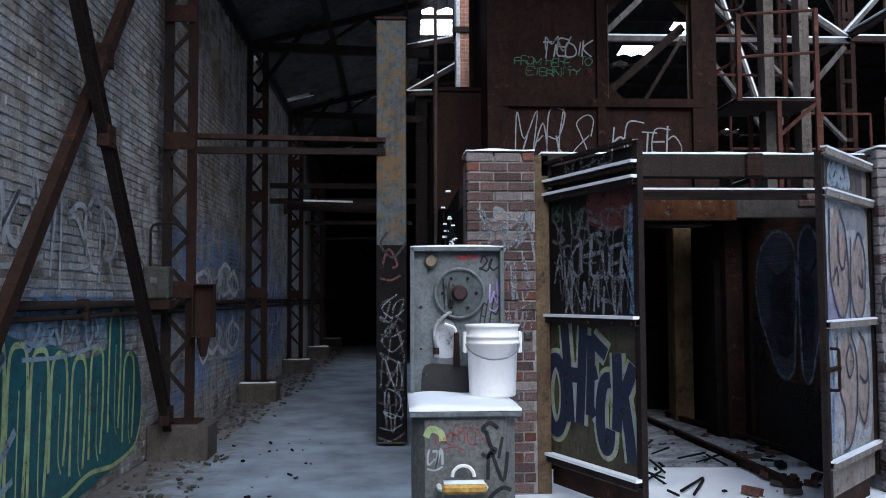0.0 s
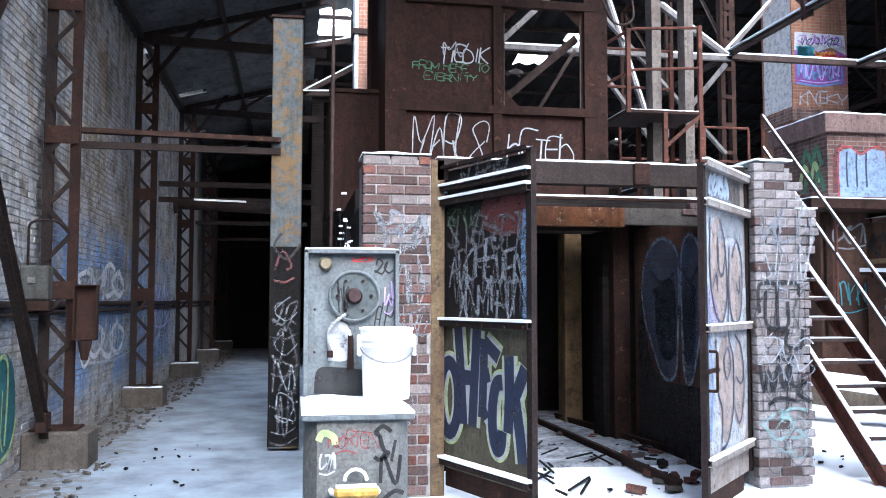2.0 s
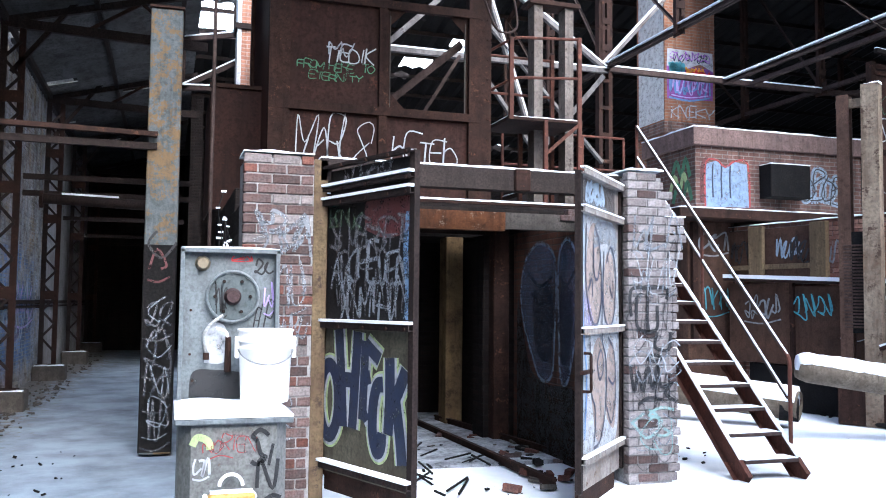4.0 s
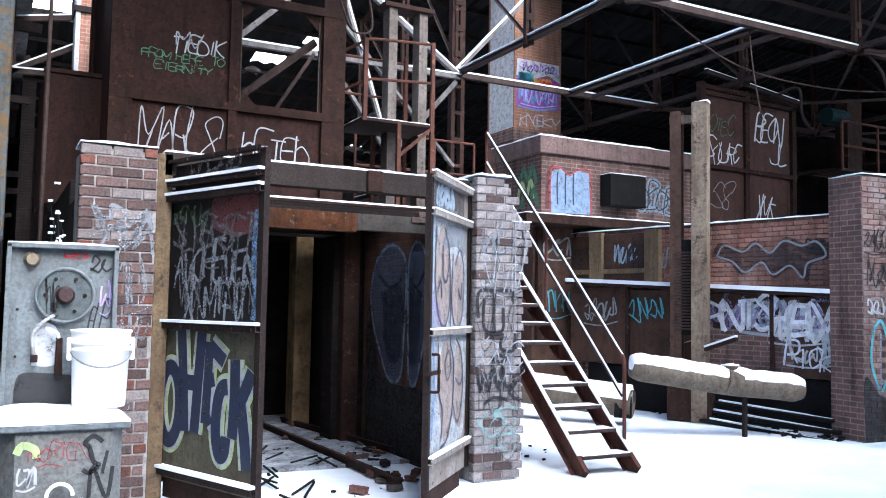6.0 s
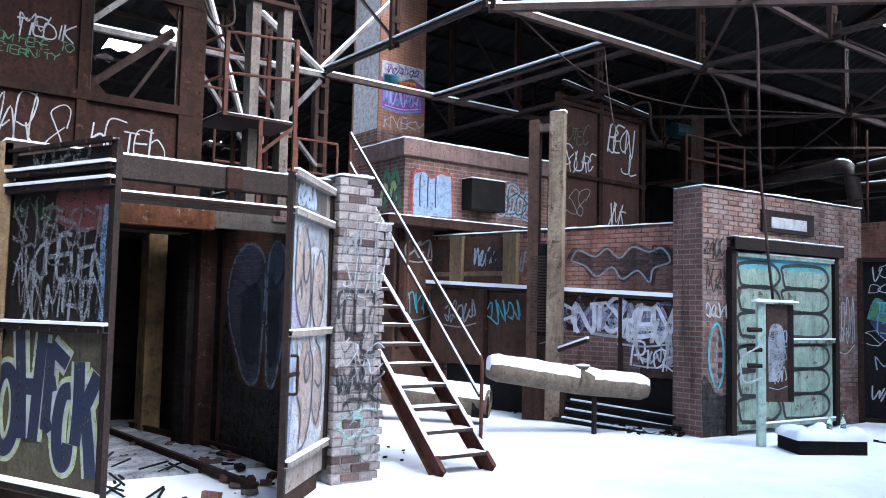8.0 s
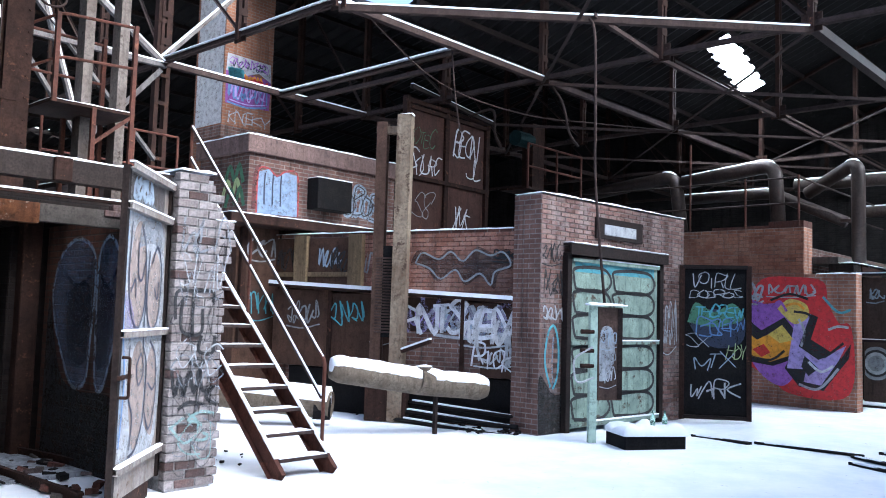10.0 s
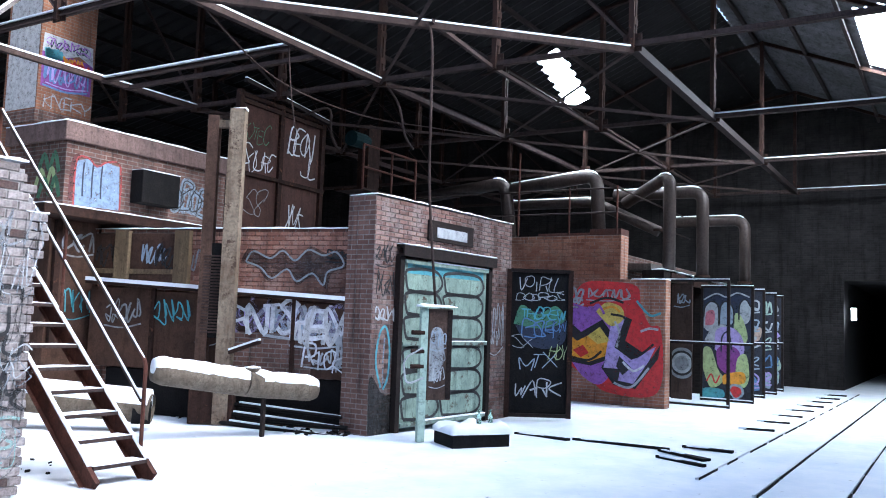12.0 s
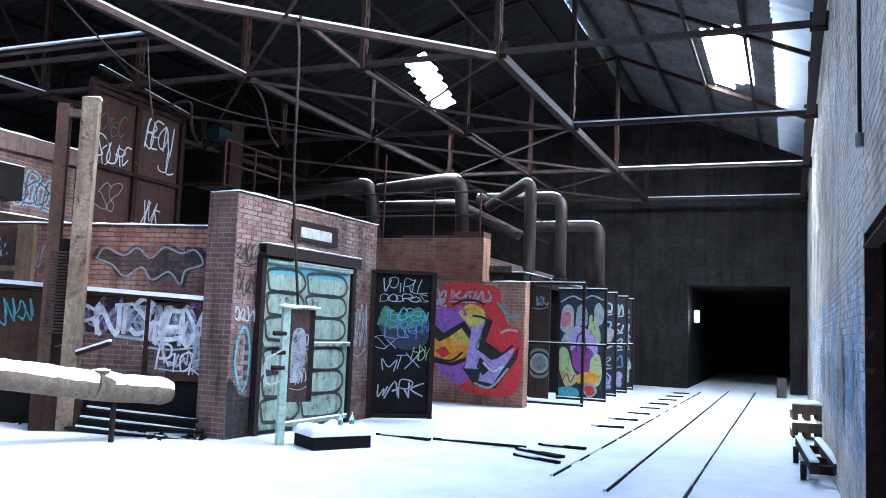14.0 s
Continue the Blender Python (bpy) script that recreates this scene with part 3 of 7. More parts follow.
def corrugated(name, corners, pitch, depth, holes, label, mat=None, purlins=True):
    """Corrugated sheets between four corners (u along the eave, v up the slope); holes are (u0, u1, v0, v1) in metres."""
    a, b, c = (Vector(p) for p in corners)
    U, V = (b - a), (c - a)
    lu, lv = U.length, V.length
    U, V = U / lu, V / lv
    N = U.cross(V)
    us = np.arange(0, lu + 1e-6, pitch / 2)
    cuts = sorted({0.0, lv, *(h[2] for h in holes), *(h[3] for h in holes)})
    vs = []
    for p, q in zip(cuts, cuts[1:]):
        k = max(1, int((q - p) / 2.2))
        vs += [p + (q - p) * i / k for i in range(k)]
    vs.append(lv)
    bm = mesh()
    g = [[bm.verts.new(a + U * u + V * v + N * (depth if i % 2 else 0)) for v in vs] for i, u in enumerate(us)]
    for i in range(len(us) - 1):
        for j in range(len(vs) - 1):
            u, v = (us[i] + us[i + 1]) / 2, (vs[j] + vs[j + 1]) / 2
            if any(h[0] < u < h[1] and h[2] < v < h[3] for h in holes):
                continue
            bm.faces.new((g[i][j], g[i + 1][j], g[i + 1][j + 1], g[i][j + 1]))
    deck = tagged(part(name, bm, mat or ROOF), label, "ceiling", kind="structure")
    if purlins:
        down = N * 0.1 * math.copysign(1, N.z)
        for v in np.arange(0.5, lv, 1.3):
            part("purlin", bar(a + V * v - down, b + V * v - down, 0.07, 0.1), DARK_STEEL, deck)
    return deck


# two gables run along the hall; a lean-to covers the passage
corrugated("ceiling_south_slope", ((13.5, 0.35, 7.57), (29.2, 0.35, 7.57), (13.5, 5.0, 9.5)), 0.3, 0.06, [(4.1 + 0.27 * k, 8.2 + 0.4 * k, 0.5 + 0.27 * k, 0.77 + 0.27 * k) for k in range(4)], "dark corrugated roof with a missing sheet")
corrugated("ceiling_north_slope", ((10.5, 10.9, 7.05), (29.2, 10.9, 7.05), (10.5, 5.0, 9.5)), 0.3, 0.06, [(7.65 + 0.6 * k, 8.25 + 0.6 * k, 2.4 - 0.12 * k, 2.98 - 0.12 * k) for k in range(6)], "dark corrugated roof with missing sheets", SHADED_ROOF)
corrugated("ceiling_second_south", ((10.6, 10.9, 7.05), (29.2, 10.9, 7.05), (10.6, 16.5, 9.5)), 0.42, 0.08, [(0.0, 0.95, 5.4, 6.11)], "dark corrugated roof over the kilns", SHADED_ROOF)
corrugated("ceiling_second_north", ((-3, 30.4, 7.05), (29.2, 30.4, 7.05), (-3, 16.5, 9.5)), 0.42, 0.08, [(3.5, 4.7, 8.3, 9.9), (9.1, 9.95, 7.5, 8.2), (10.0, 10.42, 8.9, 9.5), (10.42, 10.84, 8.4, 8.9), (9.1, 9.4, 6.7, 7.1), (14.1, 14.7, 1.4, 1.9), (15.0, 15.5, 1.3, 1.7), (6.6, 7.2, 9.5, 12), (2.2, 2.8, 6, 8)], "dark corrugated roof over the kilns", SHADED_ROOF)
# made-up upstands that only cover the sky showing above the ridge
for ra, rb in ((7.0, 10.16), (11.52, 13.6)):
    tagged(part("ceiling_ridge", block(ra, rb, 16.42, 16.5, 9.5, 11.0, 0), SHADED_ROOF), "dark upstand added along the roof ridge to hide the sky", "ceiling", kind="structure")
corrugated("ceiling_lean_to", ((-2.9, 9.4, 5.75), (-2.9, 42, 5.75), (0.4, 9.4, 6.6)), 0.3, 0.06, [(5.2, 5.5, 0.3, 0.6), (8.6, 8.9, 0.5, 1.1), (12.6, 12.9, 0.4, 0.7), (10.2, 10.4, 1.9, 2.6), (15.5, 15.8, 1.2, 1.6)], "corrugated lean-to roof over the passage in a lit tone", PASSAGE_ROOF)
# out of view, added to keep sky light off the west wall
corrugated("ceiling_porch", ((-2.9, -0.9, 5.9), (-2.9, 9.3, 5.9), (-1.5, -0.9, 6.3)), 0.42, 0.08, [], "unseen roof added to shade the west wall")
# out of view, sized to block the sun from housing and kiln chamber
corrugated("ceiling_kiln", ((0.45, 5.0, 6.75), (4.1, 5.0, 6.75), (0.45, 12.4, 7.3)), 0.42, 0.08, [], "unseen roof added to shade the first kiln", SHADED_ROOF)


def translucent_sheet():
    m, t, p = nodes_of("haze_light_sheet")
    tr = put(t, "ShaderNodeBsdfTranslucent", Color=(0.38, 0.4, 0.42, 1))
    mix = t.nodes.new("ShaderNodeMixShader")
    p.inputs["Base Color"].default_value = (0.14, 0.145, 0.15, 1)
    a = noisy(t, 1.5, 6, 0.6)
    t.links.new(ramp(t, a, [(0.35, (0.45, 0.45, 0.45)), (0.7, (0.85, 0.85, 0.85))]), mix.inputs[0])
    t.links.new(p.outputs[0], mix.inputs[1])
    t.links.new(tr.outputs[0], mix.inputs[2])
    t.links.new(mix.outputs[0], t.nodes["Material Output"].inputs[0])
    return m


# added strip: lets light onto the south wall and stands in for bright haze
corrugated("ceiling_eaves_strip", ((13.5, -0.5, 7.22), (28.6, -0.5, 7.22), (13.5, 0.33, 7.56)), 0.42, 0.08, [], "translucent roof strip added to light the wall and suggest haze", translucent_sheet(), False)
# made-up wall that keeps light out of the far passage
tagged(part("wall_passage", block(0.42, 0.7, 21.0, 42, -0.1, 6.5, 0), DARK_BRICK), "plain dark wall added to close off and darken the passage", "wall", kind="structure")
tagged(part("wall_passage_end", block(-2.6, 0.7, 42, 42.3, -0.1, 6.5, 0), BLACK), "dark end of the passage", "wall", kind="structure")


def daylight_opening(x0, x1, y0, y1, z0, z1, strength):
    """A glowing sheet for the bright overcast sky, outside a missing roof sheet or before the north wall."""
    m = bpy.data.materials.new("overcast_sky")
    m.use_nodes = True
    m.node_tree.nodes.remove(m.node_tree.nodes["Principled BSDF"])
    e = put(m.node_tree, "ShaderNodeEmission", Color=(0.9, 0.96, 1.0, 1), Strength=strength)
    m.node_tree.links.new(e.outputs[0], m.node_tree.nodes["Material Output"].inputs[0])
    bm = mesh()
    bm.faces.new([bm.verts.new(c) for c in ((x0, y0, z0), (x0, y1, z1), (x1, y1, z1), (x1, y0, z0))])
    tagged(part("backdrop_sky", bm, m), "glowing sheet standing in for white overcast sky", "sky", kind="structure")


daylight_opening(17.0, 23.5, 0.6, 2.3, 7.95, 8.65, 28)
daylight_opening(17.6, 23.0, 7.4, 9.6, 8.85, 7.95, 28)
daylight_opening(0.5, 1.35, 21.2, 21.0, 8.25, 8.95, 12)
# small glowing panels as glimpses of sky, with no hole cut behind them
for hx, hy, hz, hw in ((18.1, 29.75, 7.5, 0.3), (16.2, 29.75, 5.9, 0.2), (10.6, 29.75, 6.7, 0.22)):
    daylight_opening(hx, hx + hw, hy, hy - 0.02, hz, hz + hw, 6)
daylight_opening(5.6, 8.2, 20.8, 24.0, 9.0, 8.5, 8)
daylight_opening(10.8, 12.9, 28.2, 29.5, 7.8, 7.55, 8)

lit = part("backdrop_sky", block(28.97, 28.99, 2.74, 2.88, 2.12, 2.48, 0), bpy.data.materials["overcast_sky"])
tagged(lit, "small bright opening far down the passage", "sky", kind="structure")

# ---- trusses of the hall ----
def truss(x, y0, y1, snowy=(-0.4, 4.3), label="rusty lattice roof truss with snow on its chord"):
    t = thing("roof_truss", x, 0, 0, 0, label, "truss", "roof trusses")
    z = 6.0
    nodes = [y for y in (-0.4, 1.95, 4.3, 6.7, 9.1, 11.5, 13.9, 16.3, 18.7) if y0 - 0.1 <= y <= y1 + 0.1]
    top = lambda y: 7.05 + 2.45 * max(0.0, 1 - (abs(y - 5.0) / 5.9 if y < 10.9 else abs(y - 16.5) / 5.6))
    for dx in (-0.035, 0.035):
        part("bottom_chord", bar((dx, y0, z), (dx, y1, z), 0.05, 0.09, "angle"), TRUSS_STEEL, t)
    if snowy:
        part("snow_cover", bar((0, snowy[0], z + 0.053), (0, snowy[1], z + 0.053), 0.124, 0.022), SNOW, t)
    for p, q in zip(nodes, nodes[1:]):
        part("top_chord", bar((0, p, top(p) - 0.12), (0, q, top(q) - 0.12), 0.1, 0.1, "angle"), RUST, t)
        if p > 4:
            part("diagonal", bar((0.03, p, z), (0.03, q, top(q) - 0.15), 0.045, 0.045, "angle"), TRUSS_STEEL, t)
    for p in nodes:
        if 0 < p < 4:
            continue
        for dx in (-0.05, 0.05):
            part("hanger", bar((dx, p, z - 0.1), (dx, p, top(p) - 0.1), 0.06, 0.08, "angle"), RUST, t)
        for k in range(3):
            part("batten_plate", block(-0.085, 0.085, p - 0.052, p - 0.042, z + 0.3 + 0.5 * k, z + 0.42 + 0.5 * k, 0.002), RUST, t)
        plate = part("gusset_plate", block(-0.012, 0.012, p - 0.15, p + 0.15, z - 0.12, z + 0.16, 0.003), RUST, t)
        for dy in (-0.09, 0.0, 0.09):
            part("rivet", tube([(-0.012, p + dy, z + 0.08), (-0.03, p + dy, z + 0.08)], 0.014, 6), RUST, plate)
    return t


for tx, ya, yb, sn in ((7.6, 9.1, 18.7, (9.1, 13.9)), (12.5, -0.4, 18.7, None), (17.5, -0.4, 18.7, (-0.4, 4.3)), (22.55, -0.4, 18.7, (-0.4, 4.3)), (27.7, -0.4, 18.7, (-0.4, 4.3))):
    truss(tx, ya, yb, sn)


def tie(name, a, b, w=0.09, mat=None, snow=False, label="thin steel bracing angle under the roof", category="bracing", shape="angle"):
    t = thing(name, a[0], a[1], a[2], 0, label, category, "roof bracing")
    d = Vector(b) - Vector(a)
    part("angle_bar", bar((0, 0, 0), d, w, w, shape), mat or TRUSS_STEEL, t)
    if snow:
        part("snow_cover", bar((0, 0, w / 2 + 0.008), d + Vector((0, 0, w / 2 + 0.008)), w * 1.14, 0.026), SNOW, t)
    return t


XS = (7.6, 12.5, 17.5, 22.55, 27.7)
for a, b in zip(XS, XS[1:]):
    for y in (4.3, 9.1, 13.9):
        if a < 8 and y < 9:
            continue
        tie("bracing_tie", (a, y, 5.97), (b, y, 5.97), 0.14 if y < 5 else 0.1, DARK_STEEL if y < 5 else TRUSS_STEEL, y > 5 and a < 8, "long steel tie between the roof trusses")
    for y0, y1 in ((4.3, 9.1), (9.1, 13.9)):
        heavy = a < 8 and y0 < 5
        if not (a < 8 and y0 > 5):
            tie("bracing_tie", (a, y0, 5.93), (b, y1, 5.93), 0.055)
            tie("bracing_tie", (a, y1, 5.9), (b, y0, 5.9), 0.1 if heavy else 0.055, None, heavy)
    if a > 8:
        tie("bracing_tie", (a, 6.75, 5.94), (b, 6.75, 5.94), 0.06)
tie("bracing_tie", (10.1, 6.5, 5.94), (12.5, 6.75, 5.94), 0.06)
tie("bracing_tie", (10.18, 9.1, 5.95), (10.18, 13.9, 5.95), 0.1, None, True)
tie("bracing_tie", (10.7, 9.1, 5.95), (10.7, 13.9, 5.95), 0.1)
tie("eaves_beam", (10.5, -0.36, 6.02), (28.5, -0.36, 6.02), 0.16, DARK_STEEL, False, "dark steel beam along the wall head", "beam")
for cx in XS[1:]:
    c = thing("wall_column", cx, -0.38, 0, 0, "thin dark steel column against the wall", "column", "wall columns")
    part("shaft", bar((0, 0, 5.9), (0, 0, 7.0), 0.12, 0.12, "channel"), DARK_STEEL, c)


# ---- passage: lattice columns, struts, pillar ----
column_rust = worn("column_rust", (0.04, 0.021, 0.017), (0.022, 0.014, 0.012), 0.5, 0.8, 0.2, 3, 50, 0.4, speck=(0.075, 0.035, 0.024))


def lattice_column(y, h, block_h):
    c = thing("lattice_column", -2.28, y, 0, 0, "rusted lattice steel column on a concrete block by the wall", "column", "lattice columns")
    part("concrete_base", block(-0.25, 0.36, -0.24, 0.24, -0.05, block_h, 0.02), CONCRETE, c)
    part("foot_plate", block(-0.2, 0.24, -0.16, 0.16, block_h, block_h + 0.025, 0.004), RUST, c)
    for x in (-0.13, 0.12):
        part("chord", bar((x, 0, block_h + 0.02), (x, 0, h), 0.09, 0.06, "channel"), column_rust if x > 0 else DARK_STEEL, c)
    z, k = block_h + 0.3, 0
    while z < h - 0.4:
        a, b = ((-0.12, 0.11) if k % 2 else (0.11, -0.12))
        part("lacing_bar", bar((a, -0.06, z), (b, -0.06, z + 0.26), 0.012, 0.045), DARK_STEEL, c)
        z += 0.27
        k += 1
    for z in (1.7, 3.25, 4.6):
        part("batten_plate", block(-0.16, 0.16, -0.075, -0.062, z - 0.09, z + 0.09, 0.003), RUST, c)
    if block_h < 0.3:
        snow_cap(c, -0.22, 0.33, -0.22, -0.06, block_h, 0.03, int(y))
    return c


for i, cy in enumerate((9.0, 13.85, 19.0, 24.0, 29.0, 34.0)):
    lattice_column(cy, 5.8, 0.34 if i == 0 else 0.28)


def strut(name, a, b, w, h, mat, label, shape="channel"):
    s = thing(name, *a, 0, label, "strut")
    d = Vector(b) - Vector(a)
    part("steel_bar", bar((0, 0, 0), d, w, h, shape), mat, s)
    for f in () if name == "tie_beam" else (0.03, 0.62, 0.97):
        q = d * f
        plate = part("gusset_plate", block(q.x - w * 0.6, q.x + w * 0.6, q.y - 0.09, q.y + 0.09, q.z - 0.09, q.z + 0.09, 0.006), RUST, s)
        for dz in (-0.05, 0.05):
            part("rivet", tube([(q.x + w * 0.6, q.y, q.z + dz), (q.x + w * 0.6 + 0.015, q.y, q.z + dz)], 0.014, 8), RUST, plate)
    return s


strut("cross_brace", (-2.3, 8.75, 0.33), (-2.3, 5.6, 4.45), 0.08, 0.13, DARK_STEEL, "heavy dark steel diagonal brace against the wall")
strut("cross_brace", (-2.42, 4.1, -0.05), (-2.42, 8.9, 5.85), 0.08, 0.11, RUST, "brown steel diagonal brace crossing the wall")
strut("tie_beam", (-2.2, 9.15, 3.34), (-0.15, 9.45, 3.36), 0.1, 0.05, RUST, "thin steel tie from column to pillar")
strut("tie_beam", (-2.2, 9.2, 3.2), (-0.15, 9.5, 3.24), 0.06, 0.07, DARK_STEEL, "dark steel tie from column to pillar")
for k, (cy, cz) in enumerate(((14.0, 3.2), (14.0, 3.45), (19.2, 3.3), (24.2, 3.3), (29, 3.4))):
    strut("tie_beam", (-2.1, cy, cz), (0.3, cy, cz), 0.08, 0.08, DARK_STEEL, "dark steel tie across the passage")


def passage_frame(y):
    f = thing("roof_frame", -2.4, y, 5.72, 0, "dark steel roof frame spanning the passage", "frame", "passage frames")
    part("beam", bar((0, 0, 0.0), (2.9, 0, -0.1), 0.1, 0.14, "channel"), DARK_STEEL, f)
    part("rafter", bar((0, 0, 0.03), (2.9, 0, 0.78), 0.08, 0.1, "angle"), DARK_STEEL, f)
    part("knee_brace", bar((0.1, 0, -0.75), (1.1, 0, 0.6), 0.06, 0.07, "angle"), DARK_STEEL, f)
    part("web_bar", bar((1.1, 0, -0.03), (1.9, 0, 0.5), 0.05, 0.05, "angle"), RUST, f)
    part("web_bar", bar((1.9, 0, 0.5), (2.6, 0, -0.09), 0.05, 0.05, "angle"), RUST, f)


for cy in (13.85, 19.0, 24.0, 29.0, 34.0):
    passage_frame(cy)


def lit_pier():
    p = thing("brick_pier", 1.1, 15.0, 0, 0, "tall red brick pier with a white edge behind the kiln", "pier")
    part("shaft", block(0, 0.52, 0, 0.45, -0.05, 9.2, 0), BRIGHT_BRICK, p)
    part("whitewashed_edge", block(-0.07, 0.0, -0.02, 0.4, -0.05, 9.2, 0.004), plain("edge_white", (0.7, 0.71, 0.72), 0.9), p, "white strip along the left edge")
    part("bearing_plate", block(-0.1, 0.56, -0.05, 0.5, 6.35, 6.45, 0.004), DARK_STEEL, p)
    for a, b in (((0.1, 16.0, 6.35), (1.35, 16.0, 6.6)), ((0.1, 16.0, 5.45), (1.3, 16.0, 6.15)), ((0.15, 16.0, 5.4), (0.15, 16.0, 6.4)), ((-0.4, 16.0, 5.45), (0.7, 16.0, 5.5))):
        tie("bracing_tie", a, b, 0.09, TRUSS_STEEL, abs(a[0] - b[0]) > 0.1, "snow-dusted steel bracing behind the pillar")


lit_pier()


def cross_pipe():
    p = thing("cross_pipe", -1.85, 13.9, 3.12, 0, "dark pipe across the passage with snow along it", "pipe")
    part("pipe_body", tube([(0, 0, 0), (1.9, 0, -0.06)], 0.08, 12), DARK_STEEL, p, smooth=True)
    part("flange", tube([(0, 0, -0.02), (0.05, 0, -0.02)], 0.13, 12), RUST, p)
    part("snow_cover", bar((0.3, 0, 0.075), (1.1, 0, 0.055), 0.08, 0.03), SNOW, p)


cross_pipe()


def rusty_pillar():
    p = thing("steel_pillar", -0.08, 9.62, 0, -1.5, "tall steel pillar with peeling grey and ochre paint and black graffiti", "pillar")
    part("shaft", block(-0.165, 0.165, -0.12, 0.14, 0, 4.75, 0.012), PILLAR, p)
    part("dark_coating", block(-0.168, 0.168, -0.124, 0.1, 0.02, 2.2, 0.008), BLACK, p, "black lower coat of paint")
    part("cap", block(-0.18, 0.18, -0.14, 0.16, 4.75, 4.78, 0.004), RUST, p)
    for k, (z0, z1) in enumerate(((0.12, 0.62), (0.5, 0.95), (0.85, 1.3), (1.25, 1.7))):
        tag_writing(p, -0.15, 0.15, z0, z1, "grey", 0.026, 50 + k, 2, 0.128, mat=FADED["dim"])
        tag_writing(p, -0.13, 0.13, z0 + 0.1, z1, "grey", 0.014, 90 + k, 1, 0.13, mat=FADED["grey"])
    tag_writing(p, -0.12, 0.1, 1.85, 2.15, "wine", 0.03, 71, 1, 0.128)
    tag_writing(p, -0.15, 0.15, 2.0, 2.4, "black", 0.035, 73, 1, 0.128)


rusty_pillar()


# ---- first kiln ----
LEAF_METAL = worn("blackened_sheet", (0.009, 0.0085, 0.009), (0.02, 0.018, 0.018), 0.5, 0.65, 0.0, speck=(0.06, 0.03, 0.022), speck_at=0.63)
LEAF_OLIVE = worn("olive_grey_sheet", (0.115, 0.11, 0.08), (0.07, 0.058, 0.042), 0.5, 0.65, 0.1)
LEAF_PALE = worn("weathered_pale_sheet", (0.34, 0.32, 0.3), (0.2, 0.15, 0.12), 0.5, 0.7, 0.05, speck=(0.12, 0.07, 0.05))


def big_leaf():
    d = thing("kiln_door", 1.25, 7.17, 0.18, -68.4, "open black steel kiln door with blue and white block-letter graffiti", "door", "kiln doors")
    w, h = 1.28, 2.55
    part("upper_panel", block(0.04, w - 0.04, 0, 0.02, 1.25, h - 0.03, 0.003), LEAF_METAL, d, "blackened steel upper sheet")
    part("lower_panel", block(0.04, w - 0.04, 0, 0.02, 0.04, 1.24, 0.003), LEAF_OLIVE, d, "olive painted lower sheet")
    part("foot_panel", block(0.03, w - 0.05, 0.022, 0.035, -0.12, 0.1, 0.003), RUST, d, "rusted ragged bottom sheet")
    for x in (0.025, w - 0.025):
        part("stile", bar((x, 0, 0), (x, 0, h), 0.06, 0.05), DARK_STEEL if x > 1 else RUST, d)
    for z in (0.1, 1.24, 2.25, 2.36, h):
        rail = part("cross_rail", bar((0, -0.03, z), (w, -0.03, z), 0.07, 0.05 if z < 2.3 else 0.025, "angle"), DARK_STEEL, d)
        if z < h:
            part("snow_cover", bar((0.01, -0.045, z + 0.036), (w, -0.045, z + 0.036), 0.07, 0.022), SNOW, rail)
        for x in (0.05, 0.35, 0.7, 1.0, w - 0.05):
            part("bolt", tube([(x, -0.05, z - 0.01), (x, -0.075, z - 0.01)], 0.014, 8), RUST, rail)
    # block letters on the lower half
    L = lambda pts: [(0.04 + 1.2 * u, 0.1 + 1.14 * v) for u, v in pts]
    ring = lambda cu, cv, ru, rv: [(cu + ru * math.cos(a), cv + rv * math.sin(a)) for a in np.linspace(0, math.tau, 15)[:-1]]
    letters = ([ring(0.085, 0.46, 0.115, 0.25) + [(0.2, 0.46)]],
               [[(0.2, 0.97), (0.24, 0.6), (0.265, 0.29)], [(0.43, 0.96), (0.4, 0.6), (0.375, 0.29)], [(0.25, 0.62), (0.39, 0.62)]],
               [[(0.52, 0.9), (0.51, 0.7), (0.5, 0.5), (0.49, 0.36)], [(0.52, 0.88), (0.6, 0.83), (0.68, 0.78)], [(0.51, 0.64), (0.58, 0.66)], [(0.49, 0.38), (0.55, 0.42)]],
               [[(0.72, 0.62), (0.655, 0.6), (0.615, 0.48), (0.61, 0.3), (0.65, 0.18), (0.7, 0.2), (0.715, 0.3)]],
               [[(0.79, 0.8), (0.795, 0.55), (0.78, 0.3)], [(0.96, 0.73), (0.88, 0.58), (0.83, 0.52)], [(0.85, 0.55), (0.9, 0.32), (0.93, 0.12)]])
    for i, strokes in enumerate(letters):
        for w2, off, tint in ((0.2, 0.0035, "lime"), (0.165, 0.0075, "white"), (0.108 if i == 2 else 0.12, 0.0115, "navy")):
            bm = mesh()
            for n, s in enumerate(strokes):
                add_stroke(bm, L(s), w2, off + 0.0006 * i + 0.0002 * n, 6 if len(s) > 5 else 3)
            part("graffiti", bm, PAINTS[tint], d)
    scrawl(d, "BENCK", 0.1, 0.56, 2.04, 2.19, FADED["dim_green"], 0.02, 0.007, 5)
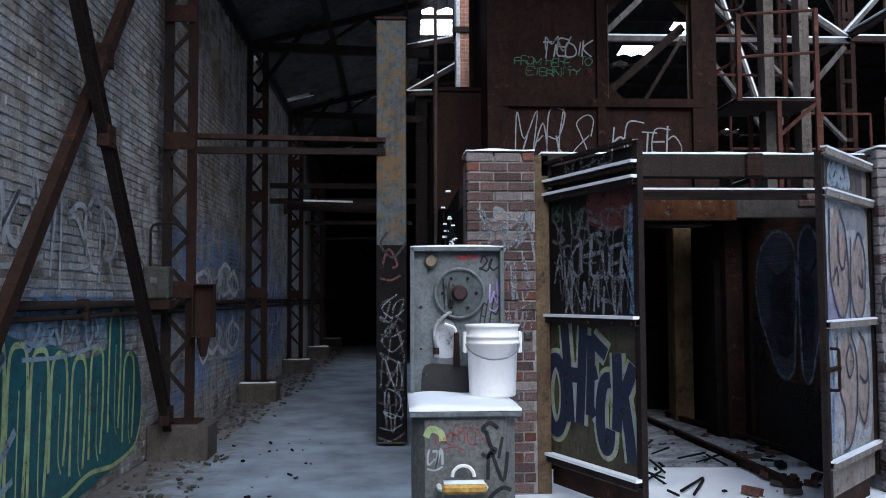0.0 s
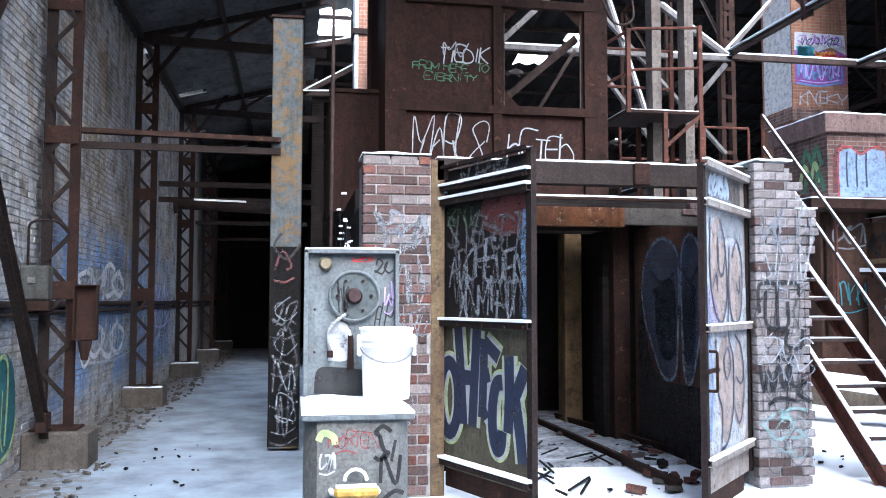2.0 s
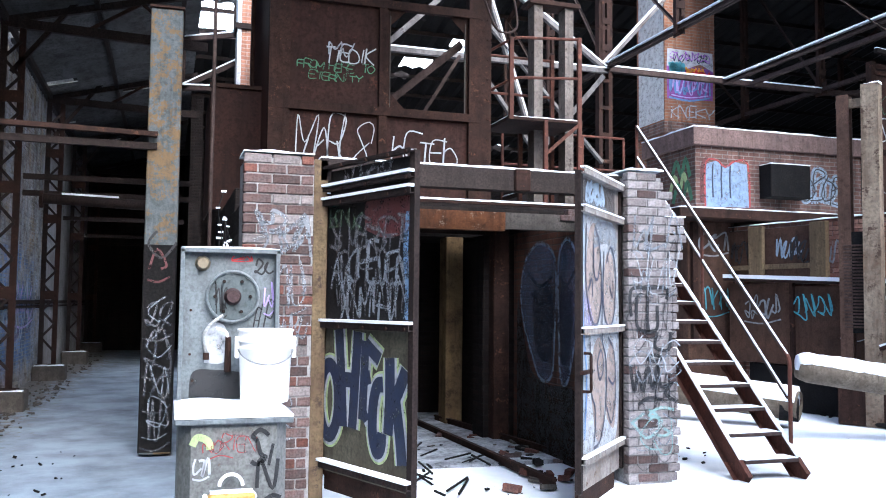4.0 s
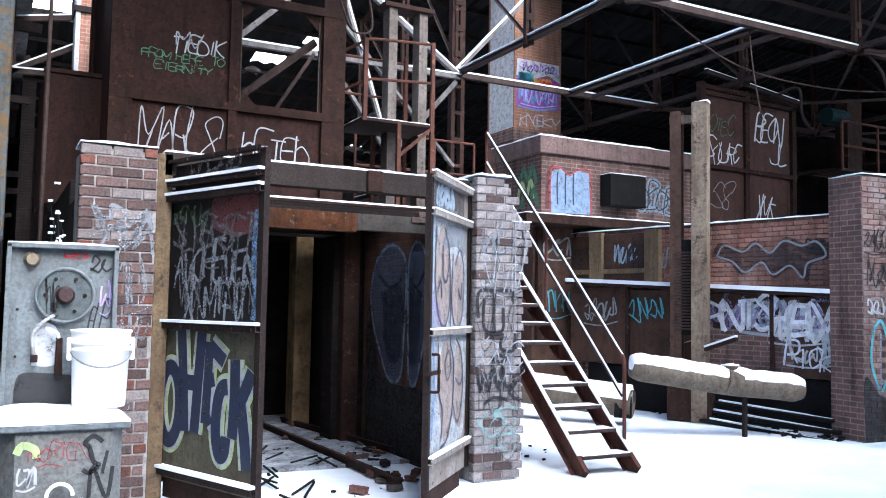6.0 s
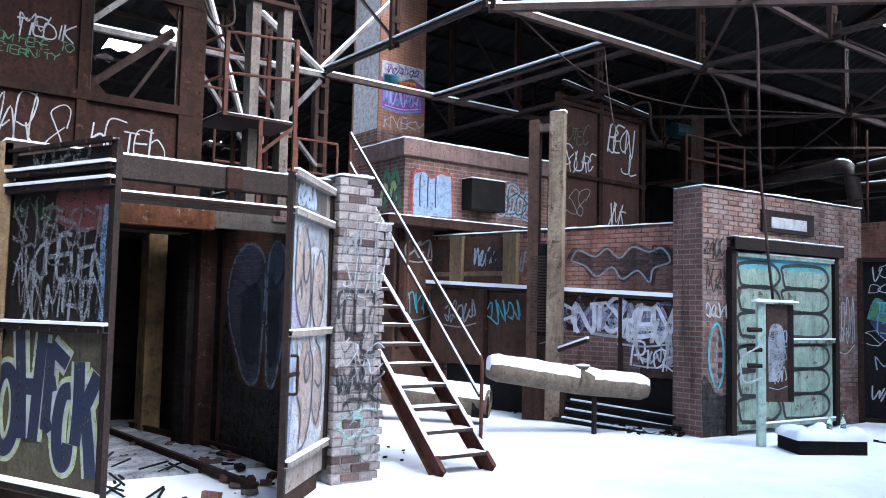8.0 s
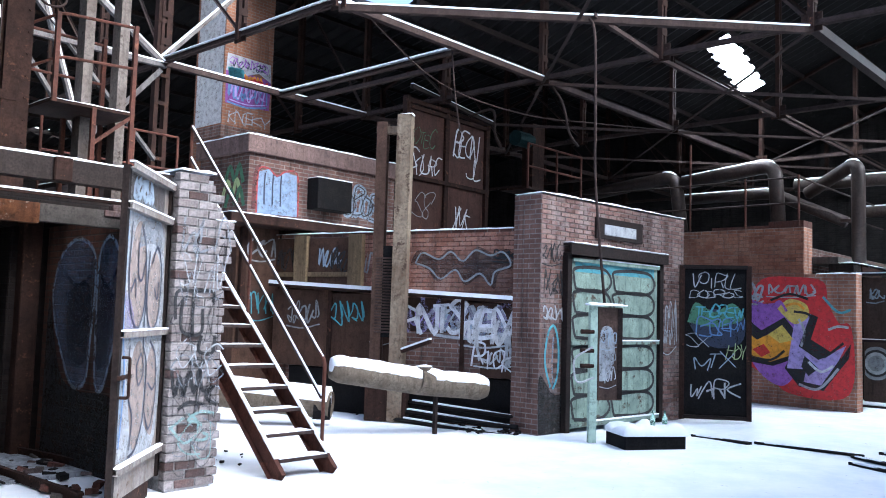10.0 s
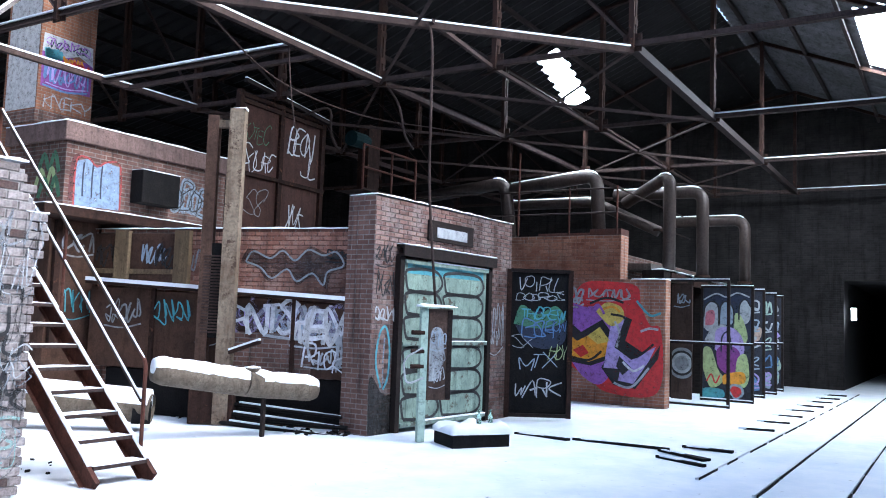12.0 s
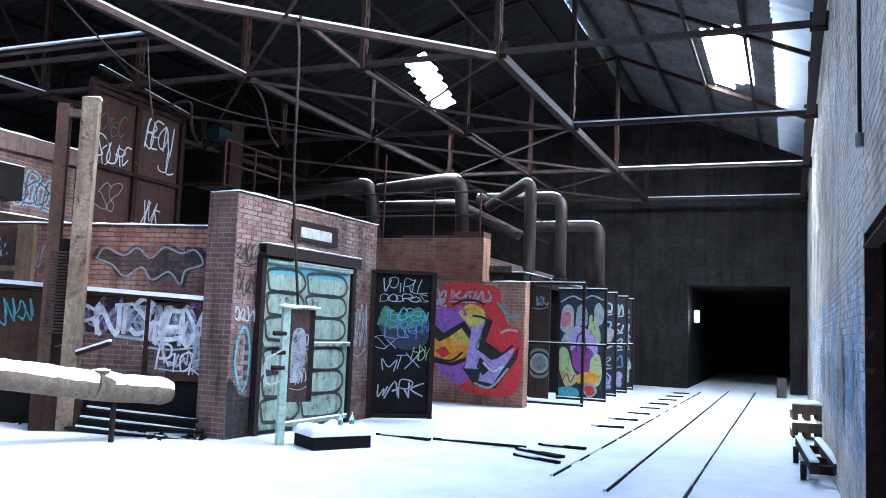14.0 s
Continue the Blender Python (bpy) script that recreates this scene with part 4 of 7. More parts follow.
    for k, (words, x0, x1, z0, z1, wd) in enumerate((("SUVERSET", 0.12, 1.18, 1.84, 2.06, 0.03), ("AWCHEVEN", 0.14, 1.2, 1.58, 1.84, 0.032), ("XNMIHVN", 0.3, 1.2, 1.3, 1.56, 0.028), ("SIILVTI", 0.16, 1.16, 1.7, 2.0, 0.016), ("WVLMNAI", 0.2, 1.2, 1.36, 1.7, 0.014), ("WORCEL", 0.3, 1.1, 2.39, 2.52, 0.026))):
        scrawl(d, words, x0, x1, z0, z1, FADED["grey" if k in (1, 2) else "dim"], wd, 0.006 + 0.001 * k, 6 + k, 0.05, 0.18)
    part("graffiti", add_patch(mesh(), [(0.62, 2.0), (0.66, 2.24), (1.2, 2.24), (1.2, 1.98), (0.9, 1.92)], 0.003), PAINTS["wine"], d)
    part("graffiti", add_stroke(mesh(), [(1.2, 2.1), (1.17, 1.8), (1.2, 1.5), (1.18, 1.3)], 0.06, 0.014), FADED["blue"], d)
    return d


big_leaf()


def pale_leaf():
    d = thing("kiln_door", 3.1, 6.12, 0.12, 45.9, "open pale weathered kiln door with pastel graffiti", "door", "kiln doors")
    w, h = 1.29, 2.56
    part("sheet", block(0.03, w - 0.03, 0, 0.02, 0.0, h - 0.02, 0.003), LEAF_PALE, d)
    part("foot_panel", block(0.0, w - 0.2, 0.005, 0.03, -0.15, 0.22, 0.004), RUST, d, "rusted bottom sheet")
    for x in (0.02, w - 0.02):
        part("stile", bar((x, 0, 0), (x, 0, h), 0.06, 0.05), DARK_STEEL, d)
    for z in (0.25, 1.27, 2.25, h):
        rail = part("cross_rail", bar((0, -0.03, z), (w, -0.03, z), 0.06, 0.05, "angle"), LEAF_PALE, d)
        part("snow_cover", bar((0.01, -0.04, z + 0.03), (w, -0.04, z + 0.03), 0.05, 0.015), SNOW, rail)
    latch = part("latch", tube(bent([(0.02, -0.04, 1.1), (0.02, -0.1, 1.1), (0.02, -0.1, 0.8), (0.02, -0.03, 0.8)], 0.02), 0.012, 6), RUST, d, "rusted latch handle")
    part("latch_bolt", bar((-0.06, -0.05, 0.95), (0.2, -0.05, 0.95), 0.03, 0.03), RUST, latch)
    for k, (tone, pts) in enumerate((("white", [(0.1, 0.3), (0.06, 2.15), (1.1, 2.15), (1.15, 0.35)]),
                                     ("peach", [(0.25, 1.4), (0.2, 1.75), (0.3, 2.1), (0.5, 2.15), (0.65, 1.8), (0.6, 1.4), (0.45, 1.3)]),
                                     ("peach", [(0.75, 1.35), (0.72, 1.7), (0.85, 1.95), (1.05, 1.85), (1.08, 1.45), (0.95, 1.3)]),
                                     ("peach", [(0.35, 0.7), (0.4, 1.1), (0.6, 1.2), (0.75, 0.95), (0.7, 0.45), (0.5, 0.35)]),
                                     ("peach", [(0.8, 0.5), (0.8, 1.0), (1.0, 1.15), (1.12, 0.8), (1.05, 0.4)]),
                                     ("lilac", [(0.1, 1.3), (0.12, 1.6), (0.3, 1.5), (0.4, 1.3)]),
                                     ("grey", [(0.4, 1.95), (0.5, 2.18), (1.1, 2.18), (1.1, 1.95), (0.8, 2.02)]))):
        part("graffiti", add_patch(mesh(), pts, 0.004 + 0.0006 * k), FADED[tone], d)
    ink = mesh()
    for pts in ([(0.2, 2.15), (0.18, 1.7), (0.3, 1.4), (0.5, 1.32), (0.64, 1.55), (0.6, 1.95), (0.45, 2.15)], [(0.4, 2.0), (0.42, 1.75), (0.52, 1.7), (0.6, 1.85)], [(0.72, 1.95), (0.7, 1.5), (0.85, 1.3), (1.05, 1.4), (1.1, 1.8), (0.95, 2.0), (0.8, 1.85)],
                [(0.68, 1.6), (0.66, 1.2), (0.78, 1.0), (0.76, 0.6), (0.6, 0.35), (0.4, 0.3)], [(0.3, 1.18), (0.32, 0.8), (0.45, 0.6), (0.42, 0.35)], [(0.5, 1.0), (0.62, 1.1), (0.7, 0.95), (0.58, 0.85), (0.5, 1.0)], [(0.85, 1.2), (1.05, 1.05), (1.1, 0.7), (0.95, 0.45), (0.8, 0.6)], [(0.85, 0.85), (1.0, 0.78), (1.1, 0.85)], [(0.25, 1.6), (0.35, 1.7), (0.38, 1.55)], [(0.9, 1.65), (1.0, 1.55), (1.02, 1.7)]):
        add_stroke(ink, pts, 0.026, 0.0095)
    part("graffiti", ink, PAINTS["navy"], d)
    part("graffiti", add_patch(mesh(), [(0.04, 0.3), (0.04, 2.2), (0.14, 2.1), (0.12, 1.2), (0.16, 0.6)], 0.007), FADED["pale"], d)
    part("graffiti", add_stroke(mesh(), [(0.09, 2.1), (0.08, 1.7), (0.11, 1.3), (0.2, 0.9), (0.14, 0.4)], 0.035, 0.01), PAINTS["blue"], d)
    part("graffiti", add_patch(mesh(), [(0.05, 2.29), (0.05, 2.52), (1.1, 2.52), (1.1, 2.29)], 0.004, False), FADED["black"], d)
    tag_writing(d, 0.12, 0.75, 2.3, 2.5, "pale", 0.06, 19, 4, 0.008)


pale_leaf()


def kiln_front():
    floor_dirt = worn("sooty_dirt", (0.52, 0.55, 0.6), (0.03, 0.028, 0.028), 0.5, 0.9, 0, 2.2, 40, 0.5)
    ochre = worn("warm_light_ochre", (0.26, 0.18, 0.09), (0.07, 0.045, 0.03), 0.6, 0.9, 0, 1.6, 40, 0.4)
    k = thing("kiln", 0, 7.1, 0, 0, "old brick kiln with open steel doors and snowy top", "kiln")
    # the pier cores stand behind their facing bricks
    part("pier_core", block(0.585, 1.14, -0.028, 0.6, -0.05, 2.79, 0), MORTAR, k)
    part("pier_core", block(4.02, 4.46, -0.178, 0.6, -0.05, 2.55, 0), MORTAR, k)
    part("pier_core", block(4.02, 4.36, -0.178, 0.6, 2.55, 2.79, 0), MORTAR, k)
    part("door_post", block(1.14, 1.26, -0.02, 0.2, -0.05, 2.8, 0.006), worn("ochre_steel", (0.17, 0.125, 0.07), (0.08, 0.05, 0.035), 0.5, 0.7, 0.0, 3, 40, 0.4, speck=(0.05, 0.035, 0.03)), k, "ochre painted steel door post")
    part("door_post", block(3.66, 3.76, -0.02, 0.2, -0.05, 2.8, 0.006), DARK_STEEL, k)
    part("lintel", bar((1.2, 0.06, 2.72), (4.05, 0.06, 2.72), 0.16, 0.19, "channel"), worn("charred_lintel", (0.03, 0.024, 0.022), (0.045, 0.034, 0.03), 0.5, 0.8, 0, 3, 50, 0.4, speck=(0.07, 0.045, 0.032), stretch=(0.4, 3, 3), speck_at=0.66), k, "charred dark steel channel lintel")
    snow_cap(k, 1.2, 4.0, -0.02, 0.14, 2.815, 0.03, 3)
    part("tie_rod", tube([(1.2, 0.0, 2.5), (3.7, 0.0, 2.5)], 0.016, 6), RUST, k)
    part("snow_cover", bar((1.2, 0.0, 2.52), (3.7, 0.0, 2.52), 0.035, 0.016), SNOW, k)
    part("bracket", block(2.95, 3.1, -0.06, 0.0, 2.62, 2.82, 0.01), RUST, k)
    # chamber, its shade put into near-black and darkened red brick
    part("side_wall", block(0.62, 1.15, 0.6, 5.0, -0.05, 2.5, 0), DARK_BRICK, k)
    part("side_wall", block(3.92, 4.5, 0.6, 2.3, -0.05, 2.44, 0), bricked("shaded_red_brick", (0.11, 0.045, 0.028), (0.16, 0.07, 0.042), (0.09, 0.06, 0.045), stain=(0.015, 0.011, 0.01)), k, "red brick chamber wall in a shaded tone")
    part("side_wall", block(3.85, 4.5, 2.5, 5.0, -0.05, 2.44, 0), DARK_BRICK, k)
    part("back_wall", block(0.62, 4.5, 5.0, 5.3, -0.05, 2.75, 0), DARK_BRICK, k)
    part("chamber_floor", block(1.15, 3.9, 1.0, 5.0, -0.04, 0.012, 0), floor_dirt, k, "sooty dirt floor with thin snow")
    # pier added for a warm-lit strip, the light put into its ochre colour
    part("ochre_pier", block(3.56, 3.8, 3.8, 4.1, 0.0, 2.5, 0.01), ochre, k, "pier coloured ochre for warm light falling on it")
    part("inner_pier", block(3.62, 3.95, 2.55, 2.9, -0.05, 2.44, 0.01), DARK_BRICK, k)
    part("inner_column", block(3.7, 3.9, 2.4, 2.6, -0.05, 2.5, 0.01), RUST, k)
    part("vault", block(0.62, 4.5, 1.7, 3.3, 2.5, 2.75, 0.01), DARK_BRICK, k, "chamber roof in shade-dark brick")
    part("vault", block(0.62, 4.5, 3.85, 5.0, 2.5, 2.75, 0.01), DARK_BRICK, k, "chamber roof in shade-dark brick")
    part("vault", block(0.62, 2.9, 3.305, 3.845, 2.5, 2.75, 0.01), DARK_BRICK, k, "chamber roof in shade-dark brick")
    part("cross_beam", bar((1.3, 0.62, 2.4), (3.1, 0.62, 2.4), 0.12, 0.18, "channel"), worn("flaking_orange", (0.2, 0.08, 0.035), (0.06, 0.03, 0.02), 0.5, 0.8, 0, 4, 50, 0.5, speck=(0.3, 0.24, 0.19), speck_at=0.58), k, "flaking orange steel beam")
    part("cross_beam", bar((3.1, 0.7, 2.42), (3.95, 0.7, 2.42), 0.12, 0.16), CONCRETE, k)
    for i, (x, z) in enumerate(((3.72, 2.44), (3.8, 2.5))):
        part("brick", block(x, x + 0.2, 0.62, 0.72, z, z + 0.06, 0.005), BRICK, k)
    # soot and a painted pair of wings on the chamber wall
    at = Matrix.Translation((3.915, 2.2, 0)) @ Matrix.Rotation(radians(-90), 4, "Z")

    def on_wall(bm, mat):
        g = part("graffiti", bm, mat, k)
        g.matrix_basis = at
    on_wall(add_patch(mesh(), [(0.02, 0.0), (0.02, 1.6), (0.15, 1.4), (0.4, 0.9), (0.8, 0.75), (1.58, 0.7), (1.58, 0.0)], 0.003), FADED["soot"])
    for ox, sgn in ((0.12, 1.85), (1.62, -0.95)):
        wing = [(0.0, 1.75), (0.08, 2.1), (0.28, 2.28), (0.48, 2.15), (0.52, 1.8), (0.5, 1.3), (0.46, 0.85), (0.3, 0.8), (0.16, 1.1), (0.05, 1.4)]
        wing = [(ox + sgn * x, z) for x, z in wing]
        on_wall(add_patch(mesh(), wing, 0.006), FADED["slate"])
        on_wall(add_stroke(mesh(), wing + wing[:1], 0.04, 0.009), FADED["grey"])
        for q in range(5):
            on_wall(add_stroke(mesh(), [(ox + sgn * (0.12 + 0.05 * q), 1.95 - 0.22 * q), (ox + sgn * (0.3 + 0.02 * q), 1.8 - 0.2 * q), (ox + sgn * 0.46, 1.9 - 0.2 * q)], 0.045, 0.008), FADED["black"])
        on_wall(add_patch(mesh(), [(ox + sgn * x, z) for x, z in ((0.2, 1.75), (0.45, 1.8), (0.45, 1.1), (0.3, 1.0), (0.2, 1.3))], 0.007), FADED["black"])
    return k


KILN = kiln_front()


def inner_track():
    for x0, y0, x1, y1 in ((3.27, 6.9, 3.15, 11.4), (4.0, 8.0, 3.55, 11.3), (2.1, 7.3, 2.3, 11.4)):
        r = thing("kiln_rail", x0, y0, 0.0, 0, "rusty narrow rail on the kiln floor", "rail", "kiln rails")
        d = Vector((x1 - x0, y1 - y0, 0))
        part("rail_head", bar((0, 0, 0.07), d + Vector((0, 0, 0.07)), 0.05, 0.025), RUST, r)
        part("rail_web", bar((0, 0, 0.03), d + Vector((0, 0, 0.03)), 0.02, 0.07), RUST, r)
    rnd = random.Random(4)
    data = []
    for s in range(4):
        bm = block(-0.1, 0.1, -0.05, 0.05, -0.035, 0.035, 0.006)
        for v in bm.verts:
            v.co += Vector((rnd.uniform(-1, 1), rnd.uniform(-1, 1), rnd.uniform(-1, 1))) * 0.008
        o = part("brick", bm, (BRICK, BRICK_RED, CONCRETE, BLACK)[s])
        data.append(o.data)
        bpy.data.objects.remove(o)
    for i in range(34):
        x, y = rnd.uniform(2.6, 3.8), rnd.uniform(6.9, 10.5)
        if rnd.random() < 0.7:
            x = rnd.uniform(3.25, 3.85)
            y = rnd.uniform(7.4, 9.2)
        o = new("brick_fragment", data[rnd.randrange(4)])
        s = rnd.uniform(0.35, 0.85)
        o.matrix_basis = pose(x, y, 0.025 * s, rnd.uniform(-12, 12), rnd.uniform(-14, 14), rnd.uniform(0, 360)) @ Matrix.Diagonal((s, s, s, 1))
        tagged(o, "broken sooty brick lying on the snowy kiln floor", "brick", "loose bricks")


inner_track()


def brown_housing():
    h = thing("steel_housing", 0, 9.8, 2.75, 0, "brown steel-panelled housing above the kiln with white tags", "housing")
    for x0, x1 in ((1.03, 1.27), (2.32, 2.42), (3.45, 3.74)):
        part("post", bar(((x0 + x1) / 2, 0, 0), ((x0 + x1) / 2, 0, 3.6), x1 - x0, 0.14, "box"), RUST, h)
        if x0 < 3:
            part("post", bar(((x0 + x1) / 2, 2.4, 0), ((x0 + x1) / 2, 2.4, 3.6), x1 - x0, 0.14, "box"), RUST, h)
        for k in range(14):
            part("rivet", tube([(x1 - 0.05, -0.07, 0.12 + 0.25 * k), (x1 - 0.05, -0.085, 0.12 + 0.25 * k)], 0.013, 6), RUST, h)
    for z in (1.12, 2.42):
        part("rail", bar((1.1, -0.04, z), (3.6, -0.04, z), 0.08, 0.1, "angle"), RUST, h)
    for x0, x1, z0, z1 in ((1.27, 2.32, 0, 1.08), (2.42, 3.45, 0, 1.08), (1.27, 2.32, 1.17, 2.38), (1.27, 2.32, 2.46, 3.5)):
        part("panel", block(x0, x1, -0.01, 0.01, z0, z1, 0.003), BROWN_SHEET, h)
    for y in (0.1, 2.35):
        part("side_panel", block(1.08, 1.1, 0.1, 2.35, 0, 3.5, 0.002), BROWN_SHEET, h)
        break
    for x0 in (2.42, 3.41):
        part("window_bar", block(x0, x0 + 0.04, -0.02, 0.02, 1.17, 2.38, 0.003), RUST, h)
    part("brace", bar((2.42, 0.12, 1.22), (3.44, 0.2, 2.1), 0.07, 0.07, "angle"), TRUSS_STEEL, h)
    part("brace", bar((2.44, 1.6, 1.3), (3.9, 1.6, 2.6), 0.06, 0.06, "angle"), TRUSS_STEEL, h)
    part("brace", bar((3.2, 1.9, 1.2), (4.0, 1.9, 2.5), 0.05, 0.05, "angle"), TRUSS_STEEL, h)
    for x, z, sx, sz in ((2.46, 2.38, 1, -1), (3.41, 2.38, -1, -1), (2.46, 1.17, 1, 1)):
        part("corner_gusset", add_patch(mesh(), [(x, z), (x + sx * 0.2, z), (x, z + sz * 0.2)], 0.004, False), RUST, h)
    for x in (2.46, 3.41):
        part("window_edge", block(x - 0.006, x + 0.006, -0.03, -0.02, 1.17, 2.3, 0.002), CONCRETE, h)
    scrawl(h, "MARL8", 1.36, 2.24, 0.5, 1.0, PAINTS["white"], 0.018, 0.016, 12, 0.1, 0.12)
    part("graffiti", add_stroke(mesh(), [(1.5, 0.75), (1.44, 0.5), (1.55, 0.42), (1.85, 0.46), (2.0, 0.4), (2.2, 0.36)], 0.018, 0.017), PAINTS["white"], h)
    scrawl(h, "hETEh", 2.5, 3.3, 0.52, 0.86, PAINTS["white"], 0.02, 0.016, 16, 0.1, 0.06)
    part("graffiti", add_stroke(mesh(), [(2.6, 0.42), (2.85, 0.5), (3.05, 0.5), (3.25, 0.36)], 0.018, 0.017), PAINTS["white"], h)
    scrawl(h, "TIEDIK", 1.68, 2.26, 1.68, 1.85, PAINTS["white"], 0.016, 0.016, 21, 0.1, 0.08)
    scrawl(h, "MV", 1.72, 2.0, 1.76, 1.92, FADED["white"], 0.014, 0.017, 29, 0.1, 0.12)
    scrawl(h, "FROM HERE", 1.36, 2.02, 1.57, 1.66, FADED["green"], 0.011, 0.016, 22, 0.1, 0.04)
    scrawl(h, "TO", 2.12, 2.26, 1.57, 1.66, FADED["green"], 0.011, 0.016, 24, 0.1, 0.04)
    scrawl(h, "ETERNITY", 1.5, 2.12, 1.45, 1.53, FADED["green"], 0.011, 0.016, 23, 0.1, 0.04)
    return h


brown_housing()


def low_housing():
    h = thing("steel_housing", 0.45, 11.0, 2.75, 0, "low dark brown steel housing behind the kiln", "housing")
    part("panel", block(0, 0.72, 0, 0.03, 0, 1.55, 0.004), BROWN_SHEET, h)
    part("cap_rail", bar((-0.02, 0, 1.58), (0.74, 0, 1.58), 0.06, 0.05, "angle"), RUST, h)
    part("side_panel", block(0, 0.02, 0.03, 1.5, 0, 1.5, 0.003), BROWN_SHEET, h)


low_housing()


def cage_platform():
    c = thing("access_platform", 4.38, 9.6, 2.75, 0, "red steel access platform with bent guard rails", "platform")
    part("deck", block(-0.5, 0.5, -0.1, 0.75, 1.1, 1.14, 0.004), RUST, c, "perforated rusty deck")
    snow_cap(c, -0.48, 0.48, -0.08, 0.7, 1.14, 0.025, 9)
    for x, y, z0, z1 in ((0.46, -0.08, 0, 2.2), (0.0, -0.08, 0, 1.12), (0.46, 0.72, 0, 2.2), (-0.46, -0.08, 1.1, 2.12), (0.0, 0.72, 0, 1.12)):
        part("post", bar((x, y, z0), (x, y, z1), 0.05, 0.05, "angle"), ORANGE_STEEL, c)
    for z in (1.62, 2.12):
        part("guard_rail", tube(bent([(0.46, -0.08, z + 0.06), (-0.42, -0.08, z), (-0.78, 0.3, z - 0.2)], 0.1), 0.018, 6), ORANGE_STEEL, c)
        part("guard_rail", tube([(-0.46, 0.72, z), (0.46, 0.72, z)], 0.018, 6), ORANGE_STEEL, c)
    part("brace", bar((0.0, -0.08, 0.7), (0.46, -0.08, 1.1), 0.04, 0.04), ORANGE_STEEL, c)
    k = thing("steel_column", 4.72, 10.1, 0, 0, "brown built-up steel column behind the platform", "column")
    # chords are coloured pale for the snow light that falls on them
    for x in (-0.22, 0.22):
        part("chord", bar((x, 0, 2.6), (x, 0, 5.5), 0.12, 0.2, "channel"), worn("snow_lit_column_steel", (0.2, 0.175, 0.155), (0.09, 0.07, 0.06), 0.5, 0.75, 0, 3, 45, 0.35, speck=(0.05, 0.035, 0.03)), k)
    part("cap_plate", block(-0.36, 0.36, -0.15, 0.15, 5.5, 5.56, 0.005), RUST, k)


cage_platform()


# ---- pedestal with the gauge cabinet and bucket ----
def gauge_pedestal():
    p = thing("control_pedestal", 0.07, 4.36, 0, 0, "grey painted steel control pedestal with graffiti and snow on its shelf", "pedestal")
    bm = mesh()
    pts = [(0.0, 0.1), (0.06, 0.0), (0.47, 0.0), (0.53, 0.1), (0.53, 0.62), (0.0, 0.62)]
    lo = [bm.verts.new((x, y, 0)) for x, y in pts]
    hi = [bm.verts.new((x, y, 1.0)) for x, y in pts]
    bm.faces.new(lo[::-1])
    bm.faces.new(hi)
    for i in range(6):
        bm.faces.new((lo[i], lo[(i + 1) % 6], hi[(i + 1) % 6], hi[i]))
    part("body", bm, worn("stained_grey_enamel", (0.13, 0.132, 0.122), (0.19, 0.195, 0.19), 0.5, 0.55, 0, 3, 45, 0.2, speck=(0.1, 0.075, 0.05)), p)
    part("shelf", block(-0.02, 0.55, -0.03, 0.76, 1.0, 1.03, 0.006), GREY_PAINT, p)
    snow_cap(p, -0.02, 0.55, -0.03, 0.72, 1.031, 0.028, 5)
    part("back_plate", block(0.0, 0.55, 0.74, 0.77, 1.0, 1.9, 0.004), GREY_PAINT, p, "grey enamel gauge panel")
    for x in (0.008, 0.542):
        part("panel_edge", block(x - 0.012, x + 0.012, 0.68, 0.74, 1.03, 1.9, 0.003), GREY_PAINT, p)
    part("panel_edge", block(-0.004, 0.554, 0.68, 0.74, 1.88, 1.905, 0.003), GREY_PAINT, p)
    snow_cap(p, 0, 0.55, 0.68, 0.77, 1.906, 0.012, 6)
    wheel = part("dial_ring", tube([(0.29 + 0.145 * math.cos(a), 0.705, 1.63 + 0.145 * math.sin(a)) for a in np.linspace(0, math.tau, 33)], 0.009, 8, False), GREY_PAINT, p, "pale round dial rim", True)
    face = part("dial_face", tube([(0.29, 0.715, 1.63), (0.29, 0.738, 1.63)], 0.135, 28), worn("dial_grey", (0.1, 0.125, 0.13), (0.05, 0.055, 0.055), 0.5, 0.5), p)
    part("dial_hub", tube([(0.29, 0.66, 1.63), (0.29, 0.715, 1.63)], [0.035, 0.05], 16), plain("hub_grey", (0.07, 0.045, 0.045)), face)
    for a in range(6):
        s, c = math.sin(a * math.tau / 6), math.cos(a * math.tau / 6)
        part("bolt", tube([(0.29 + 0.1 * c, 0.7, 1.63 + 0.1 * s), (0.29 + 0.1 * c, 0.72, 1.63 + 0.1 * s)], 0.01, 8), DARK_STEEL, face)
    part("knob", tube([(0.12, 0.69, 1.82), (0.12, 0.74, 1.82)], [0.03, 0.045], 10), plain("brassy", (0.3, 0.25, 0.17), 0.5, 0.3), p, "brass hexagon knob")
    part("dark_stain", add_patch(mesh(), [(0.06, 1.06), (0.08, 1.2), (0.2, 1.21), (0.36, 1.19), (0.42, 1.14), (0.36, 1.05)], -0.73), PAINTS["black"], p)
    part("pale_patch", add_patch(mesh(), [(0.14, 1.25), (0.15, 1.45), (0.2, 1.48), (0.26, 1.44), (0.26, 1.26)], -0.735), PAINTS["white"], p)
    part("pale_tube", tube(bent([(0.15, 0.7, 1.3), (0.13, 0.7, 1.42), (0.2, 0.7, 1.5), (0.24, 0.71, 1.52)], 0.04), 0.01, 6), plain("pale_tube", (0.4, 0.41, 0.4), 0.5), p, "pale bent tube under the dial", True)
    part("tube_end", tube([(0.15, 0.7, 1.27), (0.15, 0.7, 1.31)], 0.018, 8), RUST, p)
